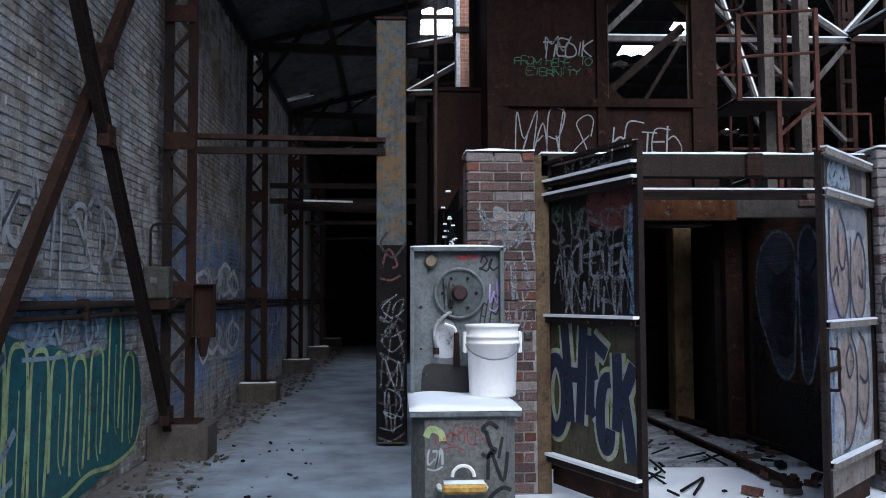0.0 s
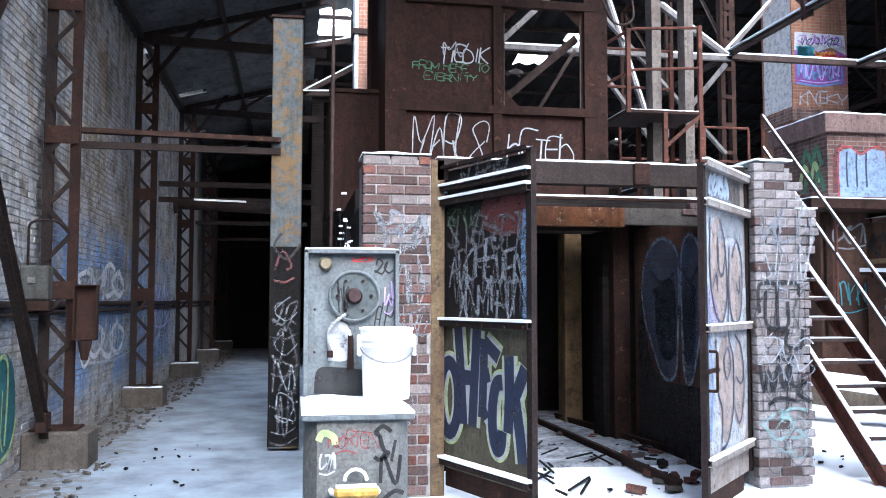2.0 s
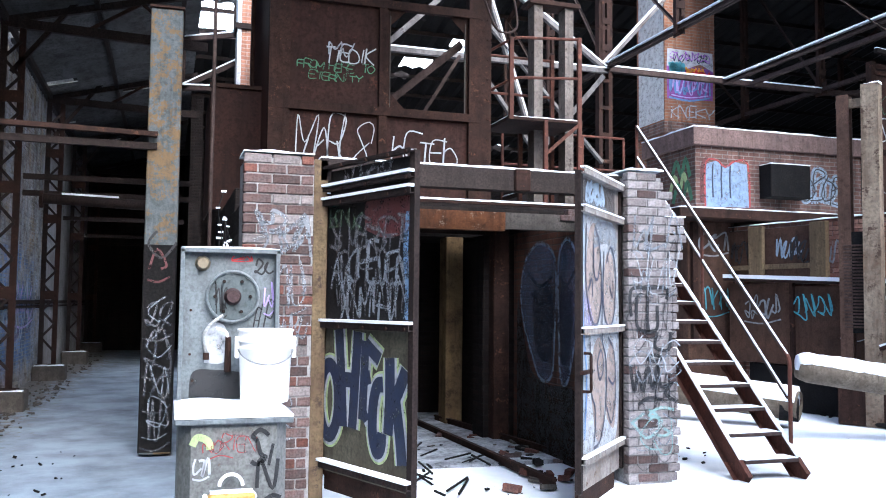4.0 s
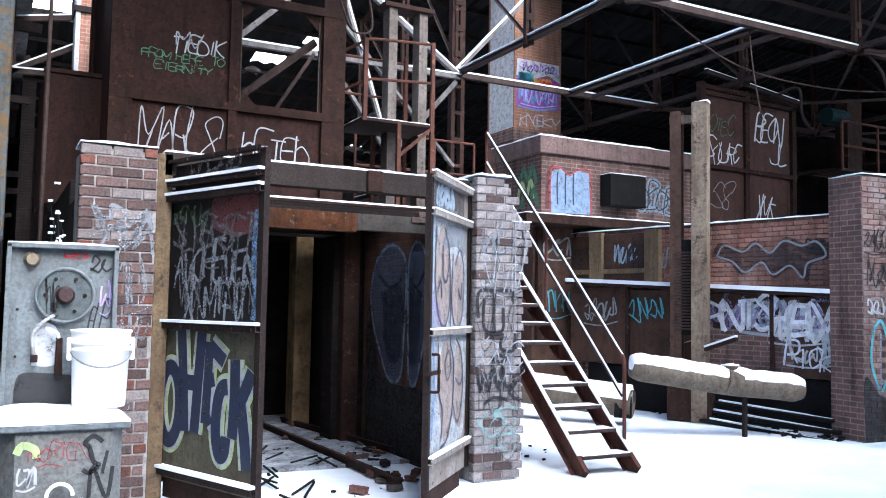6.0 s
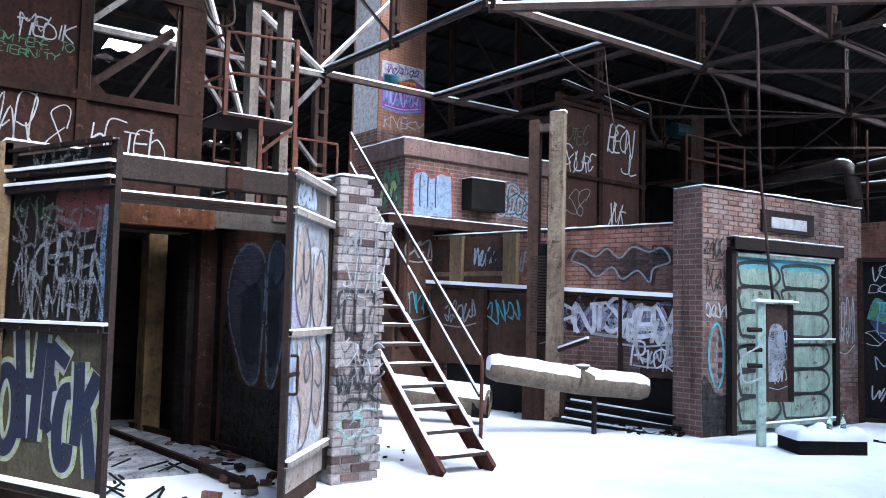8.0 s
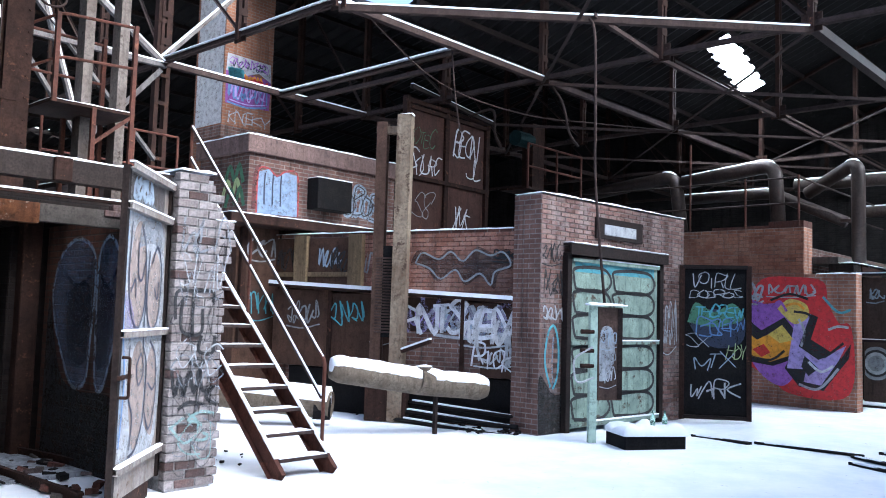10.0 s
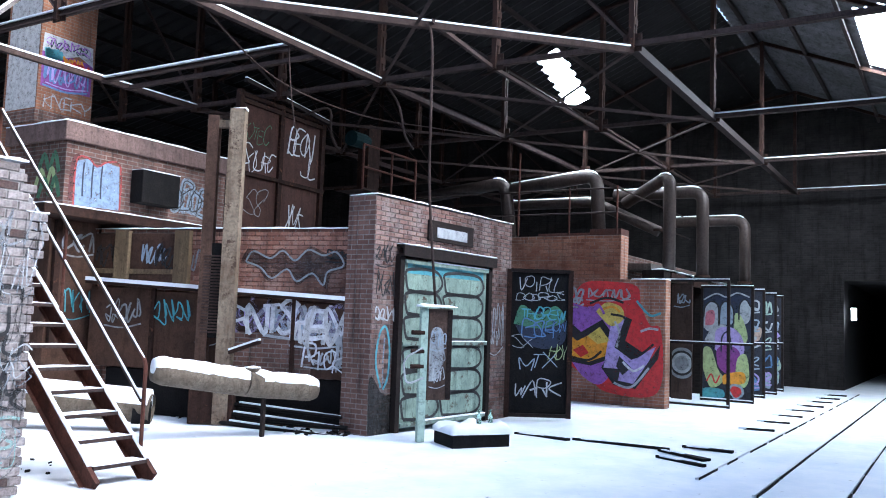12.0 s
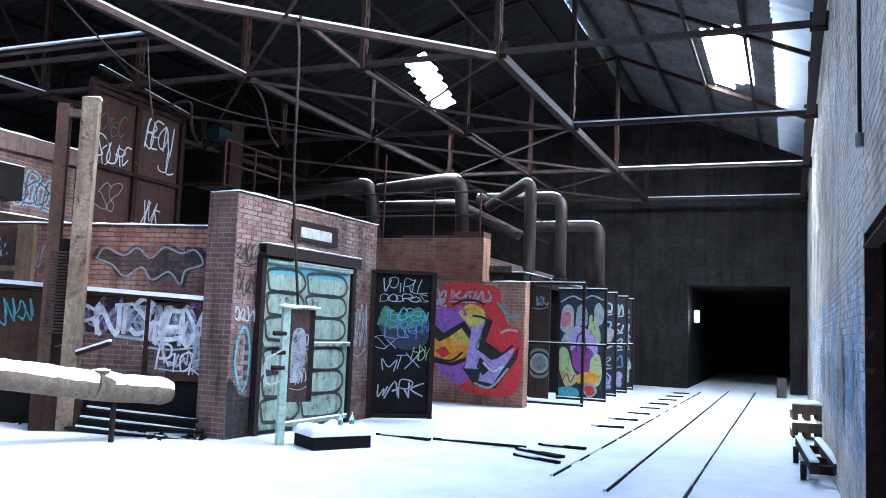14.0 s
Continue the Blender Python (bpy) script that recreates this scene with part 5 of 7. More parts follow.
    for x, z in ((0.06, 1.55), (0.06, 1.3), (0.5, 1.3), (0.08, 1.15)):
        part("bolt", tube([(x, 0.725, z), (x, 0.74, z)], 0.008, 6), RUST, p)
    part("valve", tube([(0.27, 0.7, 1.2), (0.27, 0.7, 1.4)], [0.02, 0.016], 8), RUST, p)
    part("valve_handle", tube(bent([(0.2, 0.69, 1.45), (0.26, 0.68, 1.43), (0.27, 0.7, 1.38)], 0.02), 0.008, 6), WHITE_PLASTIC, p)
    part("bracket", tube(bent([(0.13, -0.02, 0.66), (0.13, -0.1, 0.66), (0.36, -0.1, 0.66), (0.36, -0.02, 0.66)], 0.03), 0.014, 6), WHITE_PLASTIC, p)
    part("handle", block(0.14, 0.36, -0.14, -0.06, 0.64, 0.69, 0.015), plain("orange_plastic", (0.7, 0.42, 0.1), 0.45), p, "orange plastic handle")
    part("bracket_ring", tube([(0.25 + 0.055 * math.cos(a), -0.05, 0.71 + 0.055 * math.sin(a)) for a in np.linspace(0, math.pi, 13)], 0.009, 6), WHITE_PLASTIC, p)
    snow_cap(p, 0.15, 0.35, -0.13, -0.06, 0.69, 0.012, 2)
    scrawl(p, "NORTEN", 0.12, 0.36, 0.87, 0.93, FADED["wine"], 0.006, 0.004, 31)
    part("graffiti", add_stroke(mesh(), [(0.15, 0.835), (0.2, 0.85), (0.26, 0.835)], 0.006, 0.004), FADED["wine"], p)
    for k, (words, x0, x1, z0, z1) in enumerate((("SI", 0.34, 0.47, 0.8, 0.94), ("N", 0.37, 0.46, 0.68, 0.8), ("C", 0.38, 0.47, 0.5, 0.66))):
        scrawl(p, words, x0, x1, z0, z1, PAINTS["black"], 0.02, 0.004, 35 + k)
    tag_writing(p, 0.07, 0.15, 0.75, 0.85, "white", 0.012, 39, 2, 0.004)
    part("graffiti", add_stroke(mesh(), [(0.065, 0.9), (0.09, 0.94), (0.14, 0.92), (0.15, 0.88)], 0.035, 0.004), PAINTS["lime"], p)
    tag_writing(p, 0.41, 0.52, 1.74, 1.86, "black", 0.01, 41, 2, -0.735)
    scrawl(p, "FLP", 0.41, 0.5, 1.44, 1.58, PAINTS["black"], 0.009, -0.735, 42, 0.2)
    tag_writing(p, 0.47, 0.53, 1.55, 1.72, "lilac", 0.01, 43, 2, -0.735)
    tag_writing(p, 0.18, 0.26, 1.52, 1.72, "black", 0.009, 44, 3, -0.712)
    tag_writing(p, 0.28, 0.4, 1.84, 1.87, "red", 0.008, 45, 3, -0.735)


gauge_pedestal()


def bucket():
    b = thing("bucket", 0.53, 4.86, 1.05, 0, "white plastic pail standing on the snowy shelf", "bucket")
    bm = mesh()
    prof = [(0.0, 0.0), (0.128, 0.0), (0.132, 0.01), (0.143, 0.29), (0.152, 0.292), (0.152, 0.305), (0.145, 0.307), (0.146, 0.325), (0.155, 0.327), (0.155, 0.34), (0.147, 0.342), (0.149, 0.385), (0.156, 0.388), (0.156, 0.4), (0.145, 0.402), (0.14, 0.36), (0.125, 0.02), (0.0, 0.015)]
    rings = [[bm.verts.new((r * math.cos(k * math.tau / 32), r * math.sin(k * math.tau / 32), z)) for k in range(32)] if r else [bm.verts.new((0, 0, z))] for r, z in prof]
    for a, c in zip(rings, rings[1:]):
        for k in range(32):
            q = [a[k % len(a)], a[(k + 1) % len(a)], c[(k + 1) % len(c)], c[k % len(c)]]
            q = list(dict.fromkeys(q))
            if len(q) > 2:
                bm.faces.new(q)
    pail = part("pail", bm, WHITE_PLASTIC, b, smooth=True)
    part("bail_handle", tube([(-0.156 * math.cos(a), -0.156 * math.sin(a) * 0.9, 0.31 - 0.1 * math.sin(a)) for a in np.linspace(0, math.pi, 15)], 0.004, 6), plain("wire", (0.5, 0.5, 0.5), 0.4, 0.8), pail, "wire bail handle")
    for s in (-1, 1):
        part("ear", block(s * 0.155 - 0.012, s * 0.155 + 0.012, -0.03, 0.03, 0.24, 0.36, 0.006), WHITE_PLASTIC, pail)


bucket()


# ---- stairs ----
def stairs():
    s = thing("steel_stairs", 5.1, 6.75, 0, 0, "steep rusty steel stairs with snow on the treads", "stairs")
    n, rise, run = 15, 0.21, 0.235
    for x in (0.0, 0.64):
        part("stringer", bar((x, -0.05, -0.02), (x, n * run, n * rise + 0.06), 0.05, 0.2, "channel"), ORANGE_STEEL, s, "red-brown stringer")
        part("snow_cover", bar((x, 0.02, 0.185), (x, n * run - 0.08, n * rise + 0.15), 0.04, 0.014), SNOW, s)
    for k in range(n):
        y, z = 0.08 + k * run, 0.18 + k * rise
        t = part("tread", block(0.02, 0.62, y - 0.1, y + 0.12, z - 0.035, z, 0.004), TRUSS_STEEL, s)
        snow_cap(t, 0.03, 0.61, y - 0.09, y + 0.11, z, 0.012, k)
    for z, r in ((0.92, 0.02), (0.52, 0.018)):
        part("hand_rail", tube([(0.66, 0.17, z + 0.2), (0.66, 2.95, z + 3.0)], r, 8), TRUSS_STEEL, s)
        part("snow_cover", tube([(0.66, 0.17, z + 0.222), (0.66, 2.95, z + 3.022)], 0.012, 6), SNOW, s)
    part("rail_post", tube(bent([(0.66, 0.14, 0.18), (0.66, 0.14, 1.1), (0.66, 0.3, 1.25)], 0.06), 0.02, 8), ORANGE_STEEL, s)
    part("rail_post", tube([(0.66, 1.55, 1.4), (0.66, 1.55, 2.5)], 0.018, 8), ORANGE_STEEL, s)
    part("rail_post", tube([(0.66, 2.95, 3.0), (0.66, 2.95, 3.95)], 0.02, 8), ORANGE_STEEL, s)
    w = thing("walkway", 5.0, 10.3, 3.1, 0, "rusty steel walkway with thin guard rails", "walkway")
    part("deck", block(-0.4, 1.6, 0, 1.2, 0, 0.06, 0.004), RUST, w)
    snow_cap(w, -0.4, 1.6, 0, 1.2, 0.06, 0.03, 77)
    for x in (-0.4, 0.9, 1.6):
        part("rail_post", tube([(x, 1.2, 0), (x, 1.2, 1.05)], 0.02, 6), ORANGE_STEEL, w)
        part("leg", bar((x, 1.1, -3.1), (x, 1.1, 0), 0.1, 0.1, "angle"), DARK_STEEL, w)
    for z in (0.55, 1.05):
        part("guard_rail", tube([(-0.4, 1.2, z), (1.6, 1.2, z)], 0.018, 6), ORANGE_STEEL, w)


stairs()


# ---- second kiln group ----
def plane_thing(name, a, b, label, category, group=""):
    """A thing whose local x runs from a to b on the ground."""
    turn = math.degrees(math.atan2(b[1] - a[1], b[0] - a[0]))
    return thing(name, a[0], a[1], 0, turn, label, category, group), math.hypot(b[0] - a[0], b[1] - a[1])


def second_kiln():
    k, n = plane_thing("kiln", (9.72, 7.05), (13.55, 6.82), "dark red brick kiln front with a green steel door", "kiln")
    part("front_wall", block(0, 0.55, 0, 0.5, -0.05, 3.37, 0), KILN_BRICK, k)
    brick_field(k, 0, n, 0, 3.36, 0.0, (0.55, 3.05, 0, 2.55), KILN_PIECES, None, 11)
    part("graffiti", add_patch(mesh(), [(0.0, 0.0), (0.0, 0.8), (0.3, 0.55), (0.56, 0.5), (0.56, 0.0)], 0.016), FADED["soot"], k)
    part("graffiti", add_stroke(mesh(), [(0.25, 0.65), (0.12, 1.0), (0.18, 1.4), (0.32, 1.5), (0.42, 1.2), (0.4, 0.8), (0.3, 0.62)], 0.04, 0.018), PAINTS["cyan"], k)
    part("graffiti", add_stroke(mesh(), [(0.3, 0.7), (0.28, 1.0), (0.3, 1.35)], 0.03, 0.018), FADED["pale"], k)
    for i, (xa, xb, za, zb, c) in enumerate(((0.05, 0.5, 1.55, 1.8, "white"), (0.05, 0.5, 1.9, 2.3, "black"), (0.02, 0.45, 2.4, 2.7, "black"), (3.1, 3.6, 1.2, 2.0, "white"))):
        tag_writing(k, xa, xb, za, zb, c, 0.022, 700 + i, 4, 0.018)
    part("front_wall", block(3.05, n, 0, 0.5, -0.05, 3.37, 0), KILN_BRICK, k)
    part("front_wall", block(0.55, 3.05, 0, 0.5, 2.5, 3.37, 0), KILN_BRICK, k)
    snow_cap(k, 0, n, -0.03, 0.5, 3.38, 0.035, 21)
    for x in (0.55, 3.0):
        part("door_post", bar((x, -0.05, 0), (x, -0.05, 2.55), 0.1, 0.1, "channel"), DARK_STEEL, k)
    part("lintel", bar((0.5, -0.08, 2.62), (3.1, -0.08, 2.62), 0.16, 0.16, "channel"), DARK_STEEL, k)
    snow_cap(k, 0.5, 3.1, -0.16, -0.01, 2.71, 0.025, 22)
    sg = part("sign_frame", block(1.25, 2.5, -0.05, -0.005, 2.84, 3.16, 0.006), DARK_STEEL, k)
    part("sign_board", block(1.45, 2.3, -0.06, -0.045, 2.9, 3.06, 0.004), PAINTS["white"], k)
    part("roof_slab", block(1.6, n, 0.5, 4.5, 2.6, 2.8, 0.01), CONCRETE, k)
    part("right_wall", block(n - 0.4, n, 0.5, 4.5, -0.05, 3.1, 0), KILN_BRICK, k)
    # green door, closed
    MINT = worn("mint_paint", (0.34, 0.45, 0.37), (0.17, 0.23, 0.2), 0.55, 0.65, 0, 2, 40, 0.2, speck=(0.09, 0.07, 0.055), speck_at=0.56, streaks=0.8)
    d = thing("kiln_door", 0, 0, 0, 0, "mint green steel kiln door with black bubble lettering", "door", "kiln doors")
    d.matrix_basis = k.matrix_basis @ pose(0.62, -0.06, 0.05)
    part("sheet", block(0, 2.3, 0, 0.03, 0, 2.45, 0.004), MINT, d)
    part("graffiti", add_patch(mesh(), [(0.1, 2.25), (0.1, 2.4), (2.2, 2.4), (2.2, 2.25)], 0.003, False), PAINTS["cyan"], d)
    for z in (0.05, 1.22, 2.42):
        part("cross_rail", bar((0, -0.02, z), (2.3, -0.02, z), 0.06, 0.05), MINT, d)
        part("snow_cover", bar((0.6, -0.03, z + 0.035), (2.3, -0.03, z + 0.035), 0.05, 0.02), SNOW, d)
    bm = mesh()
    for z0 in (0.12, 0.48, 0.84, 1.3, 1.66, 2.0):
        for x0, x1 in ((0.12, 1.0), (1.12, 2.2)):
            h = 0.32
            loop = [(x0, z0), (x1 - 0.25, z0 - 0.02), (x1, z0 + h * 0.4), (x1 - 0.2, z0 + h), (x0, z0 + h * 0.95), (x0 - 0.05, z0 + h * 0.5), (x0, z0)]
            add_stroke(bm, loop, 0.05, 0.006, 6)
    part("graffiti", bm, PAINTS["black"], d)
    # open dark door
    e, w = plane_thing("kiln_door", (13.3, 6.75), (13.92, 5.8), "open dark steel kiln door with white and blue tags", "door", "kiln doors")
    part("sheet", block(0.03, w - 0.03, 0, 0.025, 0.05, 2.55, 0.003), BLACK, e)
    for x in (0.03, w - 0.03):
        part("stile", bar((x, -0.01, 0.02), (x, -0.01, 2.57), 0.08, 0.08, "channel"), RUST, e)
    for z in (0.06, 2.55):
        part("rail", bar((0.05, -0.02, z), (w - 0.05, -0.02, z), 0.08, 0.06), DARK_STEEL, e)
    part("graffiti", add_patch(mesh(), [(0.15, 1.6), (0.2, 1.8), (0.6, 1.85), (1.0, 1.8), (1.02, 1.35), (0.7, 1.2), (0.35, 1.3)], 0.004), PAINTS["navy"], e)
    part("graffiti", add_patch(mesh(), [(0.12, 1.62), (0.25, 1.95), (0.55, 1.8), (0.85, 1.95), (1.02, 1.7), (0.6, 1.55)], 0.005), FADED["green"], e)
    for i, (words, x0, x1, z0, z1, c, wd) in enumerate((("VOIRLL", 0.18, 0.98, 2.22, 2.42, "white", 0.022), ("DODROS", 0.16, 0.98, 2.04, 2.16, "white", 0.018), ("THGREW", 0.24, 1.0, 1.72, 1.88, "cyan", 0.03), ("BSH", 0.3, 0.8, 1.42, 1.66, "blue", 0.03), ("SX", 0.1, 0.45, 1.18, 1.4, "white", 0.016),
                                                       ("BOW", 0.7, 1.02, 1.5, 1.68, "blue", 0.02), ("HOY", 0.76, 1.04, 1.02, 1.3, "lime", 0.018), ("MTX", 0.24, 0.84, 0.86, 1.1, "pale", 0.024), ("WARK", 0.14, 0.95, 0.38, 0.62, "white", 0.036))):
        scrawl(e, words, x0, x1, z0, z1, PAINTS[c], wd * 0.75, 0.008 + 0.001 * i, 80 + i, 0.12, 0.17)


second_kiln()


def slanted_wall():
    k, n = plane_thing("brick_wall", (9.05, 12.3), (10.1, 7.3), "dark red brick wall of the kiln with a painted cloud shape", "wall")
    part("masonry", block(0, n, 0, 0.4, -0.05, 2.93, 0), HALL_BRICK, k)
    brick_field(k, n * 0.35, n, 1.7, 2.92, 0.0, None, HALL_PIECES, None, 12)
    snow_cap(k, 0, n, -0.03, 0.4, 2.93, 0.03, 31)
    # boarded bays between timber posts
    TIMBER = worn("tan_timber", (0.2, 0.145, 0.085), (0.1, 0.07, 0.045), 0.5, 0.8, 0, 3, 50, 0.3, stretch=(3, 3, 0.4))
    part("boarding", block(0.05, 1.81, -0.03, 0.0, 2.02, 2.86, 0.004), BOARD, k, "brown sheet boarding")
    for x in (0.65, 1.81):
        part("timber_post", block(x - 0.14, x + 0.14, -0.1, 0.0, 1.6, 2.9, 0.008), TIMBER, k, "tan timber post")
    part("timber_rail", block(0.05, 1.81 - 0.15, -0.06, -0.03, 2.2, 2.28, 0.006), TIMBER, k)
    tag_writing(k, 0.65 + 0.35, 1.81 - 0.3, 2.34, 2.72, "pale", 0.03, 160, 4, 0.04)
    tag_writing(k, 0.08, 0.48, 2.3, 2.7, "black", 0.04, 161, 3, 0.04)
    tag_writing(k, 1.81 - 0.55, 1.81 - 0.2, 2.3, 2.75, "black", 0.035, 162, 2, 0.045)
    # black cloud with pale rim
    cx, cz = n - 1.35, 2.38
    pts = [(-0.95, 0.05), (-0.8, 0.25), (-0.45, 0.12), (-0.2, 0.26), (0.05, 0.08), (0.3, 0.28), (0.6, 0.18), (0.85, 0.24), (1.0, 0.0), (0.7, -0.12), (0.62, -0.36), (0.4, -0.15), (0.1, -0.3), (-0.1, -0.08), (-0.4, -0.25), (-0.65, -0.05)]
    pts = [(cx + x * 0.95, cz + z) for x, z in pts]
    part("graffiti", add_patch(mesh(), pts, 0.016), FADED["black"], k)
    part("graffiti", add_stroke(mesh(), [(cx + (x - cx) * 0.9, cz + (z - cz) * 0.82) for x, z in pts + pts[:1]], 0.03, 0.019), PAINTS["grey"], k)
    tag_writing(k, n - 4.2, n - 2.6, 2.2, 2.6, "grey", 0.03, 97, 6, 0.018)
    tag_writing(k, n - 0.8, n - 0.2, 2.45, 2.62, "black", 0.025, 90, 4, 0.018)
    # steel bin along the foot of the wall
    b, m = plane_thing("steel_bin", (8.85, 12.0), (10.0, 7.22), "long rusty steel bin with snow on its rim and white tags", "bin")
    part("rim", bar((0, 0, 2.05), (m, 0, 1.82), 0.3, 0.05), RUST, b)
    part("snow_cover", bar((0, 0, 2.1), (m, 0, 1.87), 0.32, 0.06), SNOW, b)
    for i in range(4):
        x0, x1 = m * i / 4, m * (i + 1) / 4 - 0.03
        part("side_panel", block(x0, x1, 0.0, 0.05, 0.72 if i < 3 else 0.72, 1.98 - 0.055 * i, 0.004), BOARD, b)
        part("rib", bar((x1 + 0.015, -0.03, 0.6), (x1 + 0.015, -0.03, 1.98 - 0.05 * i), 0.06, 0.06), RUST, b)
    part("hatch", block(m - 2.25, m - 0.95, -0.02, 0.0, 0.75, 1.35, 0.004), KILN_BRICK, b)
    part("under_tray", block(0.3, m - 0.1, 0.1, 0.5, 0.0, 0.7, 0.01), BLACK, b)
    for i, (x0, x1, z0, z1, c, wd) in enumerate(((m - 2.2, m - 1.5, 1.38, 1.75, "lilac", 0.03), (m - 1.75, m - 0.55, 1.35, 1.8, "white", 0.055), (m - 1.6, m - 0.5, 1.3, 1.62, "pale", 0.05), (m - 1.05, m - 0.4, 0.9, 1.15, "white", 0.03), (m - 4.6, m - 3.9, 1.4, 1.8, "grey", 0.03), (m - 3.7, m - 3.0, 1.4, 1.8, "cyan", 0.025), (m - 1.9, m - 0.5, 1.45, 1.78, "white", 0.04), (m - 1.3, m - 0.45, 1.2, 1.5, "white", 0.035), (m - 2.9, m - 2.4, 1.2, 1.7, "grey", 0.02), (m - 0.55, m - 0.3, 0.8, 1.5, "white", 0.02))):
        tag_writing(b, x0, x1, z0, z1, c, wd, 100 + i, 5, 0.03 + 0.002 * i)
    scrawl(b, "RNTSHEN", m - 2.25, m - 0.5, 1.32, 1.74, PAINTS["chalk"], 0.06, 0.052, 140, 0.1, 0.15)
    scrawl(b, "MWVANHS", m - 2.2, m - 0.45, 1.36, 1.78, FADED["lilac"], 0.07, 0.049, 141, 0.1, 0.15)
    scrawl(b, "WHV", m - 1.3, m - 0.45, 1.2, 1.72, FADED["chalk"], 0.06, 0.056, 142, 0.1, 0.15)
    scrawl(b, "RICK", m - 1.05, m - 0.42, 0.86, 1.14, PAINTS["chalk"], 0.028, 0.05, 150)
    part("end_post", block(m - 0.33, m - 0.02, -0.025, 0.0, 0.62, 1.82, 0.004), worn("flaking_tan", (0.19, 0.15, 0.11), (0.11, 0.08, 0.06), 0.5, 0.75), b, "flaking tan end post")
    for z0 in (0.75, 0.95, 1.15, 1.35, 1.55):
        tag_writing(b, m - 0.28, m - 0.1, z0, z0 + 0.14, "chalk", 0.018, int(z0 * 100), 1, 0.03)
    for z, y in ((0.32, -0.15), (0.2, -0.3), (0.08, -0.4)):
        part("snow_streak", bar((m - 2.0, y, z), (m - 0.3, y, z - 0.1), 0.05, 0.02), SNOW, b)
        part("base_pipe", tube([(m - 2.2, y, z - 0.04), (m - 0.2, y, z - 0.12)], 0.035, 8), BLACK, b)


slanted_wall()


def twin_posts():
    p, n = plane_thing("twin_post_frame", (8.93, 9.66), (9.25, 9.17), "pair of tall rusty channel posts on a steel base", "frame")
    OCHRE = worn("flaking_beige", (0.27, 0.22, 0.165), (0.12, 0.08, 0.055), 0.5, 0.75, 0.0, 2.5, 30, 0.35, speck=(0.07, 0.045, 0.035), speck_at=0.57)
    part("post", bar((0.1, 0.05, 0), (0.1, 0.05, 4.58), 0.16, 0.2, "channel"), worn("rust_brown_post", (0.1, 0.06, 0.045), (0.05, 0.032, 0.026), 0.5, 0.75, 0.1), p)
    part("post", bar((n - 0.14, 0, 0), (n - 0.12, 0, 4.68), 0.22, 0.24, "box"), OCHRE, p, "beige flaking steel post")
    part("head_bar", block(0, n - 0.1, 0.0, 0.1, 4.4, 4.52, 0.006), OCHRE, p)
    snow_cap(p, n - 0.2, n, -0.08, 0.1, 4.68, 0.05, 41)
    for k in range(26):
        part("louvre", block(0.08, n - 0.2, -0.06, -0.03, 1.32 + k * 0.045, 1.345 + k * 0.045, 0.003), TRUSS_STEEL, p)
    part("louvre_back", block(0.06, n - 0.18, -0.03, 0.05, 1.25, 2.65, 0.004), BLACK, p)
    part("base_plate", block(-0.02, n + 0.03, -0.1, 0.2, 0.0, 0.5, 0.01), RUST, p)
    part("arm", bar((n - 0.05, -0.1, 1.05), (n + 0.42, -0.3, 1.22), 0.06, 0.05), RUST, p)
    part("snow_cover", bar((n - 0.05, -0.1, 1.09), (n + 0.42, -0.3, 1.26), 0.06, 0.03), SNOW, p)
    for k in range(4):
        tag_writing(p, n - 0.16, n - 0.03, 1.75 + k * 0.22, 1.92 + k * 0.22, "black", 0.018, 120 + k, 1, 0.1)


twin_posts()


def snow_pipe():
    p = thing("fallen_pipe", 7.34, 8.6, 0, 0, "thick beige pipe on a stand, snow lying along it", "pipe")
    PIPE = worn("beige_pipe", (0.2, 0.165, 0.125), (0.1, 0.075, 0.055), 0.5, 0.7, 0.05)
    knots = [Vector(v) for v in bent([(0.0, 0.05, 0.86), (1.25, -0.48, 0.66), (1.85, -0.78, 0.62), (2.05, -0.88, 0.58)], 0.25)]
    path = []
    for a, b in zip(knots, knots[1:]):
        m = max(1, int((b - a).length / 0.06))
        path += [a.lerp(b, u / m) for u in range(m)]
    path.append(knots[-1])
    n = len(path)
    round_end = lambda k, r: r * min(1.0, 0.35 + 0.28 * (n - 1 - k)) * min(1.0, 0.75 + 0.15 * k)
    part("pipe_body", tube(path, [round_end(k, 0.16) for k in range(n)], 18), PIPE, p, smooth=True)
    part("collar", tube([(1.12, -0.46, 0.71), (1.3, -0.52, 0.67)], 0.17, 16), PIPE, p)
    drift = [q + Vector((0, 0, 0.07 + 0.02 * noise.noise(q * 7))) for q in path[:-1]]
    part("snow_cover", tube(drift, [round_end(k, 0.143 + 0.012 * noise.noise(q * 11)) for k, q in enumerate(drift)], 16), SNOW, p, smooth=True)
    part("hatch", tube([(1.2, -0.48, 0.8), (1.2, -0.48, 0.9)], [0.07, 0.11], 12), PIPE, p)
    snow_cap(p, 1.12, 1.28, -0.56, -0.4, 0.9, 0.03, 43)
    part("leg", bar((1.38, -0.55, -0.02), (1.38, -0.55, 0.5), 0.05, 0.05), DARK_STEEL, p)
    q = thing("fallen_pipe", 7.55, 9.55, 0.28, 0, "short dark pipe lying under the stairs in snow", "pipe")
    part("pipe_body", tube([(-0.75, 1.5, 0.15), (0.5, -0.1, 0.0)], 0.2, 14, False), PIPE, q, smooth=True)
    part("snow_cover", tube([(-0.75, 1.5, 0.24), (0.48, -0.08, 0.09)], 0.185, 12), SNOW, q, smooth=True)
